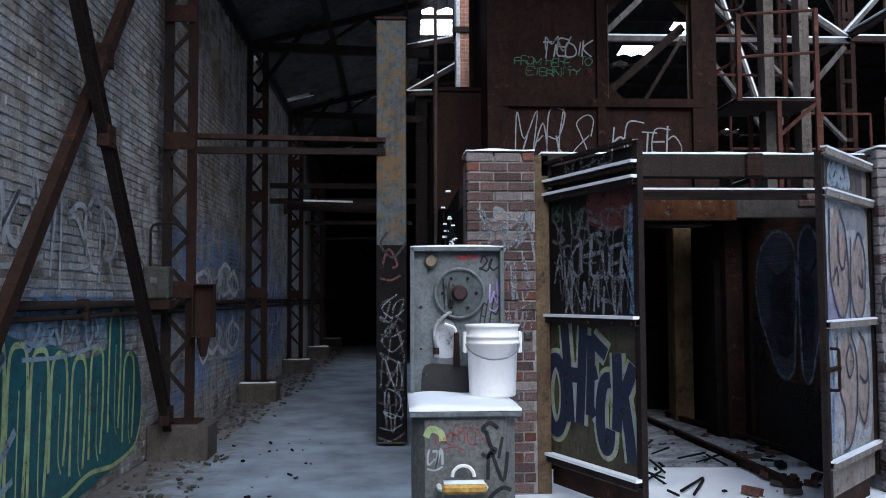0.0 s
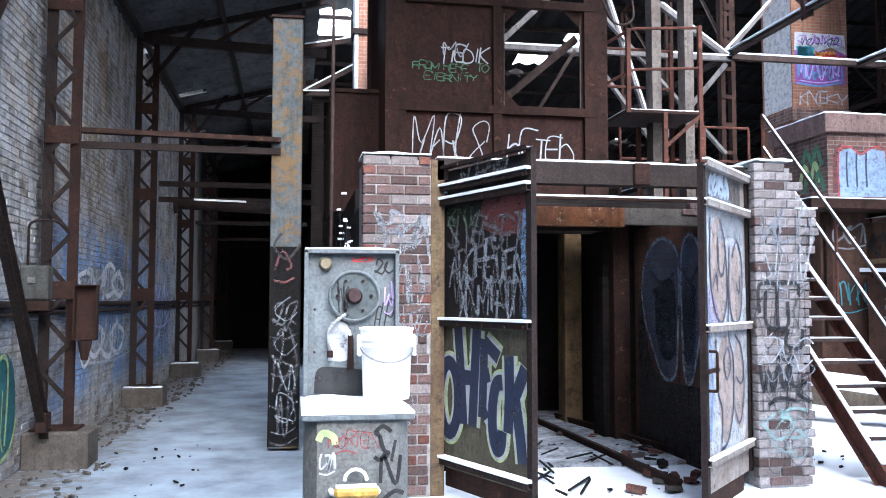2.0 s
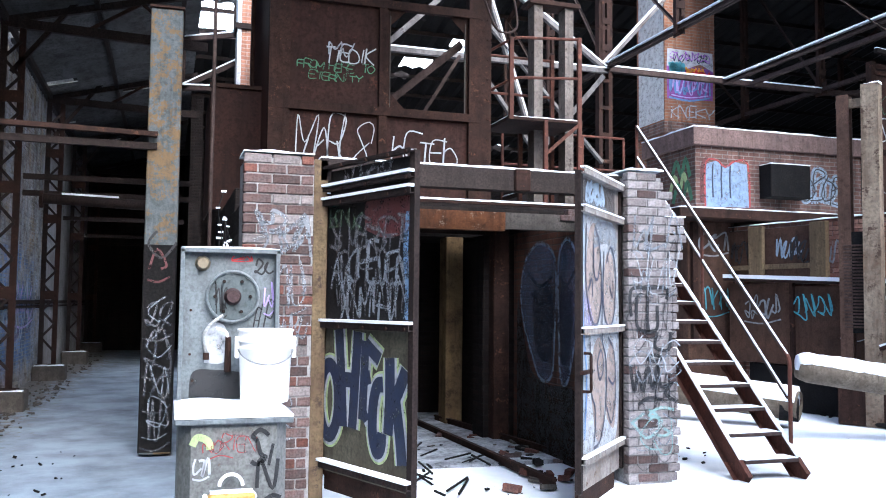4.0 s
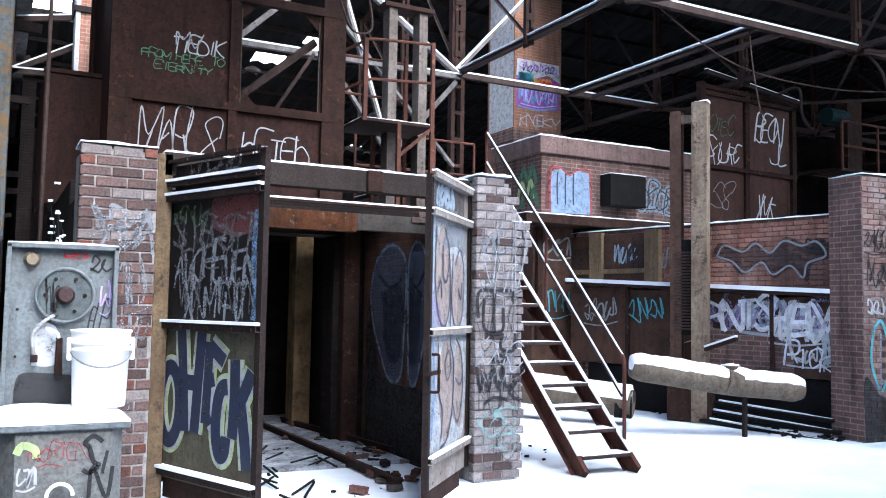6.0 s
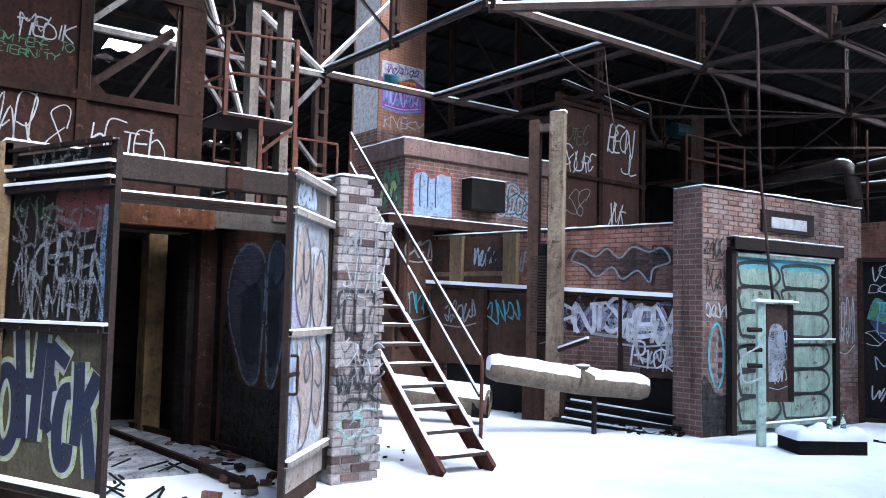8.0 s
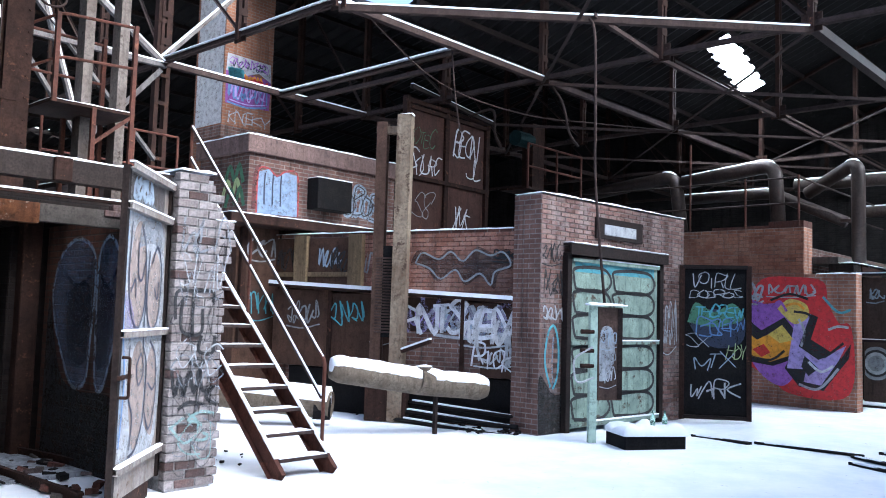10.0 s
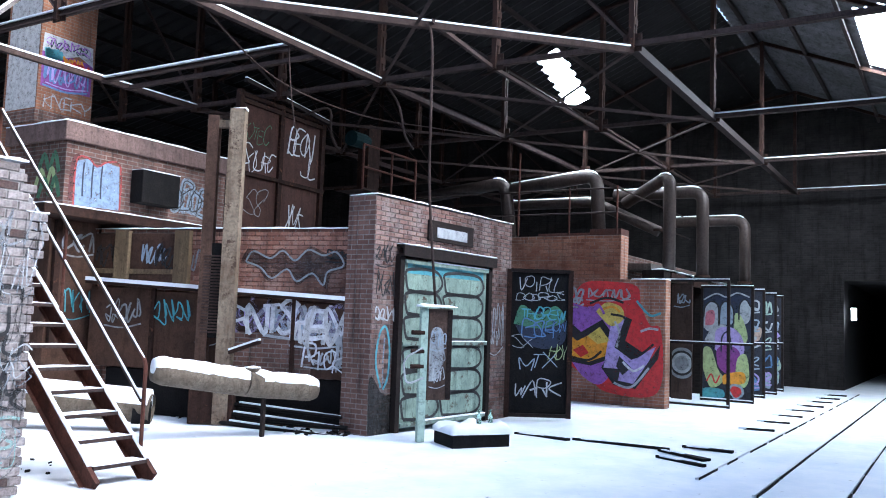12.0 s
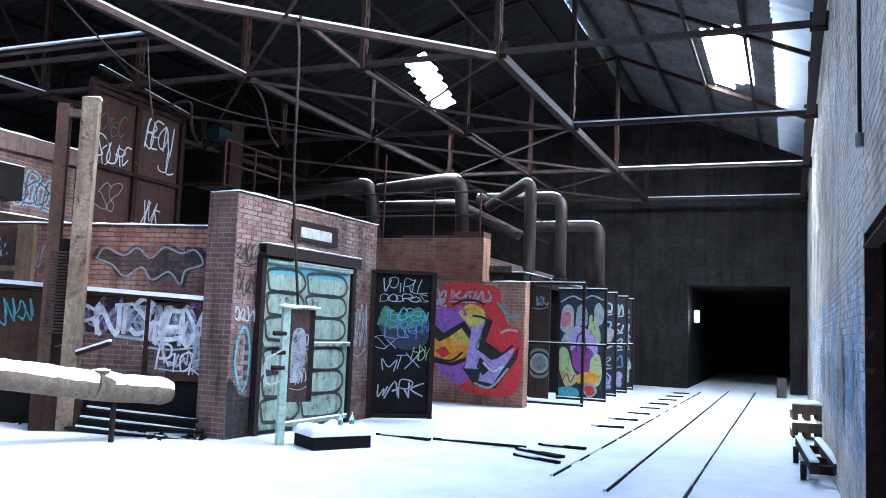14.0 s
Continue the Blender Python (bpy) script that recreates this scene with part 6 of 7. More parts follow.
    # black plug in the open end, painting the shade of the hollow
    part("bore", tube([(0.3, 0.06, -0.04), (0.49, -0.09, -0.05)], 0.16, 12), BLACK, q)


snow_pipe()


def green_stand():
    g = thing("gauge_stand", 9.76, 6.2, 0, -35, "pale green post with a small graffitied switch panel", "stand")
    part("post", bar((0, 0, 0), (0, 0, 1.8), 0.1, 0.08), PAINTS["mint"], g)
    part("panel", block(0.06, 0.42, -0.02, 0.06, 0.55, 1.78, 0.01), worn("stand_brown", (0.11, 0.07, 0.055), (0.05, 0.036, 0.03), 0.5, 0.6, 0.2), g, "brown tagged switch panel")
    part("graffiti", add_patch(mesh(), [(0.09, 0.8), (0.1, 1.45), (0.26, 1.5), (0.3, 1.2), (0.22, 0.85)], 0.022), FADED["white"], g)
    part("edge_strip", block(0.34, 0.41, -0.03, -0.022, 0.57, 1.76, 0.002), DARK_STEEL, g)
    snow_cap(g, -0.08, 0.46, -0.08, 0.1, 1.8, 0.04, 51)
    for k, z in enumerate((0.75, 1.0, 1.25)):
        tag_writing(g, 0.09, 0.33, z, z + 0.25, ("white", "grey", "pale")[k], 0.013, 130 + k, 3, 0.026)
    for z in (1.0, 1.2, 1.45):
        part("valve", tube([(-0.18, -0.03, z), (0, -0.03, z)], 0.03, 8), RUST, g)
    part("hose", tube(bent([(-0.02, -0.05, 1.25), (-0.3, -0.05, 1.1), (-0.25, -0.05, 0.75), (0.0, -0.05, 0.85)], 0.12), 0.014, 6), PAINTS["white"], g)
    s = thing("snowy_slab", 10.1, 5.6, 0, -35, "low block covered in snow with glass bottles on it", "slab")
    part("slab_body", block(-0.42, 0.42, -0.3, 0.3, -0.02, 0.2, 0.015), BLACK, s)
    snow_cap(s, -0.44, 0.44, -0.32, 0.32, 0.16, 0.13, 52)
    glass, t, p = nodes_of("green_glass")
    p.inputs["Base Color"].default_value = (0.55, 0.8, 0.68, 1)
    p.inputs["Transmission Weight"].default_value, p.inputs["Roughness"].default_value = 0.85, 0.05
    for dx in (0.1, 0.24):
        b = thing("glass_bottle", 10.1 + dx, 5.62 - dx * 0.7, 0.25, 0, "small pale green glass bottle standing in snow", "bottle", "bottles")
        part("bottle_body", tube([(0, 0, 0), (0, 0, 0.11), (0, 0, 0.14), (0, 0, 0.2)], [0.035, 0.035, 0.014, 0.014], 12), glass, b, smooth=True)


green_stand()


# ---- upper level behind ----
def upper_building():
    u = thing("brick_building", 8.22, 12.0, 0, 0, "upper brick storey with a snowy stained band and pale graffiti", "building")
    part("steel_base", block(0.0, 3.4, 0.25, 1.2, -0.05, 3.1, 0.01), BOARD, u)
    part("upper_wall", block(0, 3.4, 0, 1.5, 3.2, 4.25, 0), KILN_BRICK, u)
    part("band", block(-0.08, 3.45, -0.08, 1.55, 4.25, 4.55, 0.012), worn("stained_band", (0.2, 0.135, 0.12), (0.11, 0.08, 0.075), 0.5, 0.85), u)
    snow_cap(u, -0.08, 3.45, -0.08, 1.55, 4.55, 0.04, 61)
    part("ledge", block(-0.5, 3.45, -0.3, 0.25, 3.02, 3.18, 0.012), RUST, u)
    snow_cap(u, -0.5, 3.45, -0.3, 0.2, 3.18, 0.03, 62)
    part("vent_box", block(1.25, 2.05, -0.3, 0.0, 3.42, 3.98, 0.01), BLACK, u)
    snow_cap(u, 1.25, 2.05, -0.3, 0.0, 3.98, 0.025, 63)
    part("graffiti", add_patch(mesh(), [(0.18, 3.24), (0.2, 3.95), (0.4, 4.02), (0.55, 3.92), (0.75, 4.02), (1.0, 3.98), (1.04, 3.26)], 0.004, False), FADED["steel_blue"], u)
    part("graffiti", add_stroke(mesh(), [(0.18, 3.24), (0.19, 3.95), (0.4, 4.03), (0.57, 3.92), (0.77, 4.03), (1.02, 3.98), (1.05, 3.26)], 0.035, 0.009), FADED["wine"], u)
    for x in (0.33, 0.5, 0.67):
        part("graffiti", add_stroke(mesh(), [(x, 3.4), (x - 0.01, 3.7), (x, 3.95)], 0.03, 0.008), PAINTS["navy"], u)
    part("graffiti", add_stroke(mesh(), [(0.12, 3.3), (0.14, 3.9), (0.25, 4.05)], 0.09, 0.006), PAINTS["wine"], u)
    scrawl(u, "OBOB", 2.12, 2.95, 3.42, 3.86, FADED["pale"], 0.13, 0.006, 63)
    scrawl(u, "OBOB", 2.12, 2.95, 3.42, 3.86, PAINTS["black"], 0.025, 0.009, 63)
    for x in (0.1, 0.9, 1.75, 2.6):
        part("rib", bar((x, 0.2, 1.0), (x, 0.2, 3.0), 0.1, 0.08, "channel"), RUST, u)
    for i, (x0, x1) in enumerate(((0.2, 0.8), (1.05, 1.6), (1.95, 2.5))):
        tag_writing(u, x0, x1, 2.5, 2.85, ("grey", "pale", "grey")[i], 0.035, 140 + i, 3, -0.24)
        tag_writing(u, x0, x1, 1.5, 1.95, ("cyan", "grey", "green")[i], 0.025, 150 + i, 4, -0.24)
    # writing round the corner
    for k, (dx, dz, tone) in enumerate(((0.8, 3.75, "green"), (0.75, 3.5, "lime"), (0.85, 3.35, "green"))):
        g = part("graffiti", add_stroke(mesh(), [(dx, dz), (dx + 0.15, dz + 0.3), (dx + 0.3, dz + 0.05), (dx + 0.42, dz + 0.32), (dx + 0.55, dz)], 0.09, 0.004 + 0.001 * k), FADED["green"] if tone == "green" else PAINTS["lime"], u)
        g.matrix_basis = pose(0, 1.5, 0, 0, 0, -90)


upper_building()


def chimney():
    c = thing("chimney", 10.2, 16.0, 0, 0, "tall square orange brick chimney with a painted mural", "chimney")
    part("shaft", block(0, 1.28, 0, 1.15, -0.05, 12.5, 0), ORANGE_BRICK, c)
    part("plinth", block(-0.04, 1.32, -0.04, 1.19, 5.35, 5.62, 0.01), KILN_BRICK, c)
    part("graffiti", add_patch(mesh(), [(0.06, 6.12), (0.05, 6.9), (1.24, 6.85), (1.22, 6.15)], 0.004, False), FADED["purple"], c)
    part("graffiti", add_patch(mesh(), [(0.05, 6.85), (0.07, 7.24), (1.22, 7.22), (1.24, 6.8), (0.9, 6.95), (0.5, 6.8)], 0.006, False), PAINTS["white"], c)
    for i, (x0, x1, z0, z1, cl, wd) in enumerate(((0.1, 1.15, 6.2, 6.75, "blue", 0.05), (0.15, 1.1, 6.25, 6.7, "lilac", 0.03), (0.2, 1.1, 6.95, 7.18, "navy", 0.025), (0.1, 1.15, 6.98, 7.2, "violet", 0.02), (0.1, 0.5, 6.7, 6.95, "cyan", 0.07), (0.5, 1.0, 6.72, 6.85, "orange", 0.05), (0.7, 1.15, 6.6, 6.8, "red", 0.04))):
        tag_writing(c, x0, x1, z0, z1, cl, wd, 160 + i, 6, 0.008 + i * 0.001)
    scrawl(c, "KNEKY", 0.15, 1.2, 5.72, 5.98, FADED["white"], 0.028, 0.008, 169)
    s = part("graffiti", add_patch(mesh(), [(0.03, 5.66), (0.03, 12.0), (1.07, 12.0), (1.07, 5.66)], 0.004, False), FADED["chalk"], c)
    s.matrix_basis = pose(0, 1.1, 0, 0, 0, -90)


chimney()


def brown_tower():
    h = thing("steel_housing", 11.9, 12.0, 3.3, 3, "tall brown steel-panelled housing on the kiln roof with white tags", "housing")
    w, H = 2.75, 2.7
    # lighter copy of the brown sheet, daylight put into its colour
    TOWER = worn("lit_brown_sheet", (0.095, 0.046, 0.036), (0.055, 0.03, 0.025), 0.5, 0.62, 0.0, 1.4, 30, 0.2, speck=(0.14, 0.06, 0.035))
    for x0, x1, z0, z1 in ((0.05, 1.2, 0, 1.05), (1.3, 2.6, 0, 1.05), (0.05, 1.2, 1.12, 2.5), (1.3, 2.6, 1.12, 2.5)):
        part("panel", block(x0, x1, 0, 0.02, z0, z1, 0.003), TOWER, h)
    for x in (0, 1.25, 2.68):
        part("post", bar((x, 0, -0.2), (x, 0, H), 0.12, 0.12), RUST, h)
    for z in (1.08, 2.5, 2.62):
        part("rail", bar((0, -0.04, z), (w, -0.04, z), 0.06, 0.08, "angle"), RUST, h)
    part("side_panel", block(2.7, 2.74, 0.05, 2.0, 0, 2.5, 0.003), RUST, h)
    part("beam", bar((-0.1, -0.2, 2.85), (2.7, -0.2, 2.6), 0.08, 0.08), DARK_STEEL, h)
    part("snow_cover", bar((-0.1, -0.2, 2.9), (2.7, -0.2, 2.65), 0.05, 0.02), SNOW, h)
    for i, (words, x0, x1, z0, z1, c, wd) in enumerate((("SOURC", 0.12, 1.05, 1.2, 1.62, "chalk", 0.035), ("BEON", 1.5, 2.3, 1.72, 2.2, "chalk", 0.05), ("JL", 1.95, 2.5, 1.3, 1.7, "chalk", 0.045), ("XMS", 1.48, 2.05, 0.05, 0.6, "chalk", 0.04), ("OTEC", 0.2, 0.85, 1.75, 2.1, "lime", 0.022), ("S8", 0.25, 0.8, 0.3, 0.85, "grey", 0.02))):
        scrawl(h, words, x0, x1, z0, z1, PAINTS[c] if c != "lime" else FADED["green"], wd * 0.75, 0.006, 170 + i, 0.25, 0.17)
    c = thing("steel_column", 15.9, 11.8, 3.2, 0, "rusty steel column with a small railed landing", "column")
    part("shaft", bar((0, 0, 0), (0, 0, 2.9), 0.45, 0.3, "channel"), RUST, c)
    part("motor", tube([(-0.7, 0, 2.5), (-0.15, 0, 2.5)], 0.18, 14), plain("teal_motor", (0.012, 0.034, 0.036)), c, "dark teal motor")
    part("landing", block(-1.0, 1.1, -0.6, 0.2, 1.25, 1.3, 0.006), RUST, c)
    for x in (-1.0, 0.1, 1.1):
        part("rail_post", tube([(x, -0.6, 1.25), (x, -0.6, 2.25)], 0.03, 6), ORANGE_STEEL, c)
    for z in (1.75, 2.25):
        part("guard_rail", tube([(-1.0, -0.6, z), (1.1, -0.6, z)], 0.025, 6), ORANGE_STEEL, c)


brown_tower()


# ---- far kilns along the hall ----
def mural_wall():
    m = thing("brick_wall", 17.6, 7.9, 0, -90, "low brick wall with a bright red, violet and orange mural", "wall")
    L = 2.65
    part("masonry", block(0, L, 0, 0.35, -0.05, 2.65, 0), BRIGHT_BRICK, m)
    snow_cap(m, L - 0.75, L, 0, 0.35, 2.65, 0.03, 71)
    o = lambda k: 0.004 + 0.0015 * k
    S = lambda pts: [(0.42 + (x - 0.3) * 0.95, z) for x, z in pts]
    part("graffiti", add_patch(mesh(), S([(0.35, 2.0), (0.7, 2.55), (1.4, 2.6), (2.0, 2.5), (2.1, 2.1), (2.3, 1.7), (2.55, 1.6), (2.6, 0.6), (2.3, 0.2), (1.3, 0.25), (0.9, 0.55), (0.35, 0.9)]), o(0)), PAINTS["red"], m)
    part("graffiti", add_patch(mesh(), S([(0.3, 1.4), (0.35, 1.95), (0.8, 2.05), (1.4, 1.95), (1.5, 0.9), (1.2, 0.4), (0.75, 0.55), (0.4, 1.0)]), o(1)), PAINTS["violet"], m)
    part("graffiti", add_patch(mesh(), S([(0.45, 1.68), (0.7, 1.5), (1.2, 1.78), (1.5, 1.42), (1.42, 0.95), (0.95, 0.78), (0.3, 0.86)]), o(2), False), PAINTS["black"], m)
    part("graffiti", add_patch(mesh(), S([(0.32, 1.5), (0.6, 1.3), (0.85, 1.42), (1.15, 1.62), (1.4, 1.32), (1.34, 1.02), (0.9, 0.86), (0.35, 0.95)]), o(3), False), PAINTS["orange"], m)
    part("graffiti", add_patch(mesh(), S([(0.85, 1.42), (1.15, 1.62), (1.4, 1.32), (1.1, 1.25)]), o(4), False), PAINTS["yellow"], m)
    part("graffiti", add_patch(mesh(), S([(0.5, 1.1), (0.75, 1.22), (0.9, 1.05), (0.7, 0.95)]), o(4), False), PAINTS["red"], m)
    part("graffiti", add_patch(mesh(), S([(1.5, 1.95), (1.9, 1.8), (1.75, 1.35), (2.35, 1.0), (2.55, 1.3), (2.5, 1.0), (2.0, 0.35), (1.5, 0.4), (1.2, 0.75), (1.5, 1.3)]), o(2), False), PAINTS["black"], m)
    part("graffiti", add_patch(mesh(), S([(1.45, 1.9), (1.75, 1.85), (1.5, 1.2), (1.9, 0.95), (2.45, 1.25), (2.3, 0.95), (1.95, 0.45), (1.6, 0.5), (1.65, 0.75), (1.25, 0.75), (1.35, 1.35)]), o(4), False), PAINTS["lilac"], m)
    part("graffiti", add_patch(mesh(), S([(1.05, 1.95), (1.3, 2.15), (1.65, 2.05), (1.7, 1.8), (1.4, 1.65)]), o(5)), PAINTS["yellow"], m)
    part("graffiti", add_patch(mesh(), S([(1.62, 1.02), (1.9, 0.78), (1.7, 0.62), (1.55, 0.8)]), o(6), False), PAINTS["black"], m)
    tag_writing(m, 0.9, 1.9, 2.22, 2.45, "white", 0.03, 181, 6, o(6))
    tag_writing(m, 0.5, 0.85, 2.1, 2.5, "white", 0.05, 182, 2, o(6))
    for k, (pts, cl) in enumerate((([(0.5, 2.1), (0.9, 2.0), (1.1, 2.1), (1.25, 1.9)], "violet"), ([(1.4, 1.9), (1.75, 1.8), (1.6, 1.3), (1.95, 1.0), (2.4, 1.3)], "black"), ([(0.45, 0.95), (0.9, 0.9), (1.2, 1.1)], "black"), ([(2.0, 2.2), (2.3, 1.9), (2.55, 1.95)], "cyan"), ([(1.5, 0.45), (1.9, 0.38), (2.3, 0.8)], "white"), ([(2.1, 1.55), (2.3, 1.62), (2.5, 1.6)], "white"), ([(1.5, 1.75), (1.62, 1.5), (1.55, 1.2)], "white"), ([(1.7, 0.9), (1.95, 0.72), (2.2, 0.85)], "chalk"), ([(0.9, 2.12), (1.3, 2.25), (1.7, 2.15)], "black"), ([(1.2, 2.0), (1.45, 2.06), (1.62, 1.95)], "orange"))):
        part("graffiti", add_stroke(mesh(), S(pts), 0.05, o(7)), PAINTS[cl], m)
    b = thing("brick_building", 18.5, 9.6, 0, -90, "red brick kiln body behind the mural wall", "building")
    part("masonry", block(0, 3.05, 0, 0.5, -0.05, 3.72, 0), BRIGHT_BRICK, b)
    brick_field(b, 0.0, 3.05, 2.4, 3.72, 0.0, None, BODY_PIECES, None, 13, 0.23, 0.083)
    part("return_wall", block(2.65, 3.05, 0.5, 6.5, -0.05, 3.3, 0), KILN_BRICK, b)
    part("coping", block(1.0, 2.3, -0.02, 0.5, 3.72, 3.78, 0.004), BRICK_RED, b)
    part("coping", block(2.3, 3.05, -0.02, 0.5, 3.72, 3.86, 0.004), BRICK_RED, b)


mural_wall()


def far_door(x, y0, y1, h, label, seed, frame_only=False, painted=True):
    d = thing("kiln_door", x, y0, 0, -90 - 4, label, "door", "far kiln doors")
    w = y0 - y1
    if not frame_only:
        part("sheet", block(0.03, w - 0.03, 0, 0.03, 0.05, h, 0.004), worn("far_sheet", (0.05, 0.055, 0.075), (0.03, 0.03, 0.035), 0.5, 0.65), d)
    for xx in (0.02, w - 0.02):
        part("stile", bar((xx, 0, 0), (xx, 0, h), 0.06, 0.06), DARK_STEEL, d)
    for z in (0.03, h * 0.5, h):
        part("rail", bar((0, 0, z), (w, 0, z), 0.05, 0.05), DARK_STEEL, d)
        part("snow_cover", bar((0, -0.02, z + 0.035), (w, -0.02, z + 0.035), 0.05, 0.02), SNOW, d)
    rnd = random.Random(seed)
    if painted and not frame_only:
        for k in range(6):
            cx, cz = rnd.uniform(0.25, w - 0.25), 0.35 + k * 0.4
            blob = [(min(w - 0.06, max(0.06, cx + rnd.uniform(0.2, 0.5) * math.cos(a))), max(0.1, cz + rnd.uniform(0.15, 0.3) * math.sin(a))) for a in np.linspace(0, 5.5, 8)]
            part("graffiti", add_patch(mesh(), blob, 0.0035 + 0.0003 * k), PAINTS[rnd.choice(("pale", "mint", "blue", "lilac", "peach", "navy", "cyan"))], d)
        for k in range(5):
            tag_writing(d, w * 0.1, w * 0.9, 0.25 + k * 0.47, 0.6 + k * 0.47, rnd.choice(("pale", "mint", "white", "lilac", "blue", "grey")), 0.045, seed + k, 4, 0.007)
    return d


far_door(18.8, 5.6, 4.2, 2.7, "empty steel door frame with snow on its rails", 200, True)
far_leaf = far_door(20.55, 5.27, 4.06, 2.66, "open steel kiln door with colourful bubble graffiti", 210, False, False)
for n, (tone, pts) in enumerate((("navy", [(0.05, 1.3), (0.06, 2.3), (0.6, 2.45), (1.15, 2.35), (1.15, 1.3), (0.6, 1.1)]),
                                 ("white", [(0.06, 1.7), (0.08, 2.15), (0.25, 2.3), (0.4, 2.15), (0.38, 1.7), (0.2, 1.6)]),
                                 ("pink", [(0.1, 1.75), (0.12, 2.05), (0.3, 2.1), (0.3, 1.8)]),
                                 ("pale", [(0.43, 1.8), (0.45, 2.2), (0.6, 2.3), (0.74, 2.15), (0.72, 1.8)]),
                                 ("white", [(0.9, 1.9), (0.9, 2.25), (1.03, 2.35), (1.14, 2.2), (1.12, 1.9), (1.0, 1.8)]),
                                 ("lime", [(0.76, 1.2), (0.78, 2.0), (0.95, 1.95), (1.08, 1.5), (0.95, 1.3)]),
                                 ("white", [(0.08, 1.4), (0.3, 1.75), (0.6, 1.75), (0.62, 1.5), (0.3, 1.35)]),
                                 ("lilac", [(0.33, 1.2), (0.36, 1.65), (0.7, 1.72), (0.95, 1.5), (0.98, 1.1), (0.6, 1.0)]),
                                 ("purple", [(0.4, 0.8), (0.38, 1.2), (0.65, 1.3), (0.9, 1.15), (0.85, 0.75), (0.6, 0.65)]),
                                 ("lime", [(0.06, 0.7), (0.06, 1.2), (0.25, 1.2), (0.4, 0.75), (0.55, 0.5), (0.25, 0.3)]),
                                 ("lime", [(0.8, 0.5), (0.85, 1.0), (1.05, 1.1), (1.12, 0.6), (1.0, 0.35)]),
                                 ("orange", [(0.52, 0.4), (0.55, 0.62), (0.98, 0.7), (1.0, 0.45)]),
                                 ("cyan", [(0.05, 0.08), (0.05, 0.28), (0.5, 0.28), (0.52, 0.08)]),
                                 ("pale", [(0.62, 0.3), (0.75, 0.42), (0.95, 0.38), (1.0, 0.2), (0.8, 0.07)]),
                                 ("red", [(0.68, 0.28), (0.76, 0.37), (0.92, 0.33), (0.94, 0.2), (0.8, 0.11)]))):
    part("graffiti", add_patch(mesh(), pts, 0.004 + 0.0006 * n), PAINTS[tone], far_leaf)
for n, (tone, pts) in enumerate((("black", [(0.06, 1.95), (0.1, 2.2), (0.25, 2.32), (0.4, 2.2), (0.42, 1.75)]), ("black", [(0.43, 1.8), (0.46, 2.2), (0.6, 2.32), (0.75, 2.15), (0.76, 1.8)]), ("black", [(0.88, 1.9), (0.9, 2.25), (1.03, 2.37), (1.15, 2.2)]),
                                 ("navy", [(0.48, 1.15), (0.5, 1.5), (0.65, 1.6), (0.72, 1.2)]), ("white", [(0.06, 2.35), (0.35, 2.5), (0.6, 2.42), (0.85, 2.52), (1.12, 2.42)]), ("red", [(0.15, 0.45), (0.25, 0.62), (0.35, 0.42), (0.45, 0.6)]))):
    part("graffiti", add_stroke(mesh(), pts, 0.035, 0.0145 + 0.0005 * n), PAINTS[tone], far_leaf)
ring_leaf = thing("kiln_door", 20.1, 5.85, 0, -94, "narrow brown steel kiln leaf with a painted grey ring", "door", "far kiln doors")
part("sheet", block(0, 0.5, 0, 0.04, 0.02, 2.7, 0.005), worn("leaf_brown", (0.085, 0.055, 0.045), (0.045, 0.032, 0.028), 0.5, 0.65, 0.1), ring_leaf)
for n, (rad, tone) in enumerate(((0.36, "grey"), (0.29, "black"), (0.24, "white"), (0.17, "grey"))):
    part("graffiti", add_patch(mesh(), [(0.26 + min(0.23, max(-0.23, rad * math.cos(a))), 0.85 + rad * math.sin(a)) for a in np.linspace(0, 5.9, 16)], 0.004 + 0.001 * n), PAINTS[tone], ring_leaf)
tag_writing(ring_leaf, 0.06, 0.44, 2.2, 2.5, "pale", 0.03, 216, 3, 0.01)
far_door(22.6, 5.4, 4.2, 2.68, "open dark blue steel kiln door with pale tags", 220)
far_door(24.2, 5.4, 4.2, 2.66, "open dark steel kiln door with faint tags", 230)
far_door(25.8, 5.4, 4.3, 2.66, "open dark steel kiln door with faint tags", 240)


def far_kiln_row():
    k = thing("kiln", 18.95, 5.7, 0, 0, "row of dark kiln fronts running down the hall", "kiln")
    for i in range(5):
        x = i * 1.9
        part("front_pier", block(x, x + 0.5, 0, 0.5, -0.05, 2.95, 0), DARK_BRICK, k)
        part("lintel", bar((x + 0.5, 0.05, 2.82), (x + 1.9, 0.05, 2.82), 0.16, 0.2, "channel"), RUST, k)
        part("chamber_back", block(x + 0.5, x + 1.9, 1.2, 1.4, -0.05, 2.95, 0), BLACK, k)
        snow_cap(k, x, x + 1.9, -0.05, 0.3, 2.96, 0.03, 300 + i)
    part("roof_slab", block(0, 9.5, 0.3, 4, 2.95, 3.1, 0), CONCRETE, k)


far_kiln_row()


def duct(points, r, label, snow=True):
    p = thing("duct_pipe", 0, 0, 0, 0, label, "pipe", "duct pipes")
    path = bent(points, r * 2.0, 7)
    part("pipe_body", tube(path, r, 14), worn("duct_steel", (0.07, 0.05, 0.043), (0.034, 0.025, 0.022), 0.5, 0.5, 0.3), p, smooth=True)
    if snow:
        top = [q for q in path if q.z > max(v.z for v in path) - r * 1.6]
        if len(top) > 2:
            part("snow_cover", tube([(q.x, q.y, q.z + r * 0.55) for q in top], r * 0.6, 10), SNOW, p, smooth=True)
    end = Vector(points[-1])
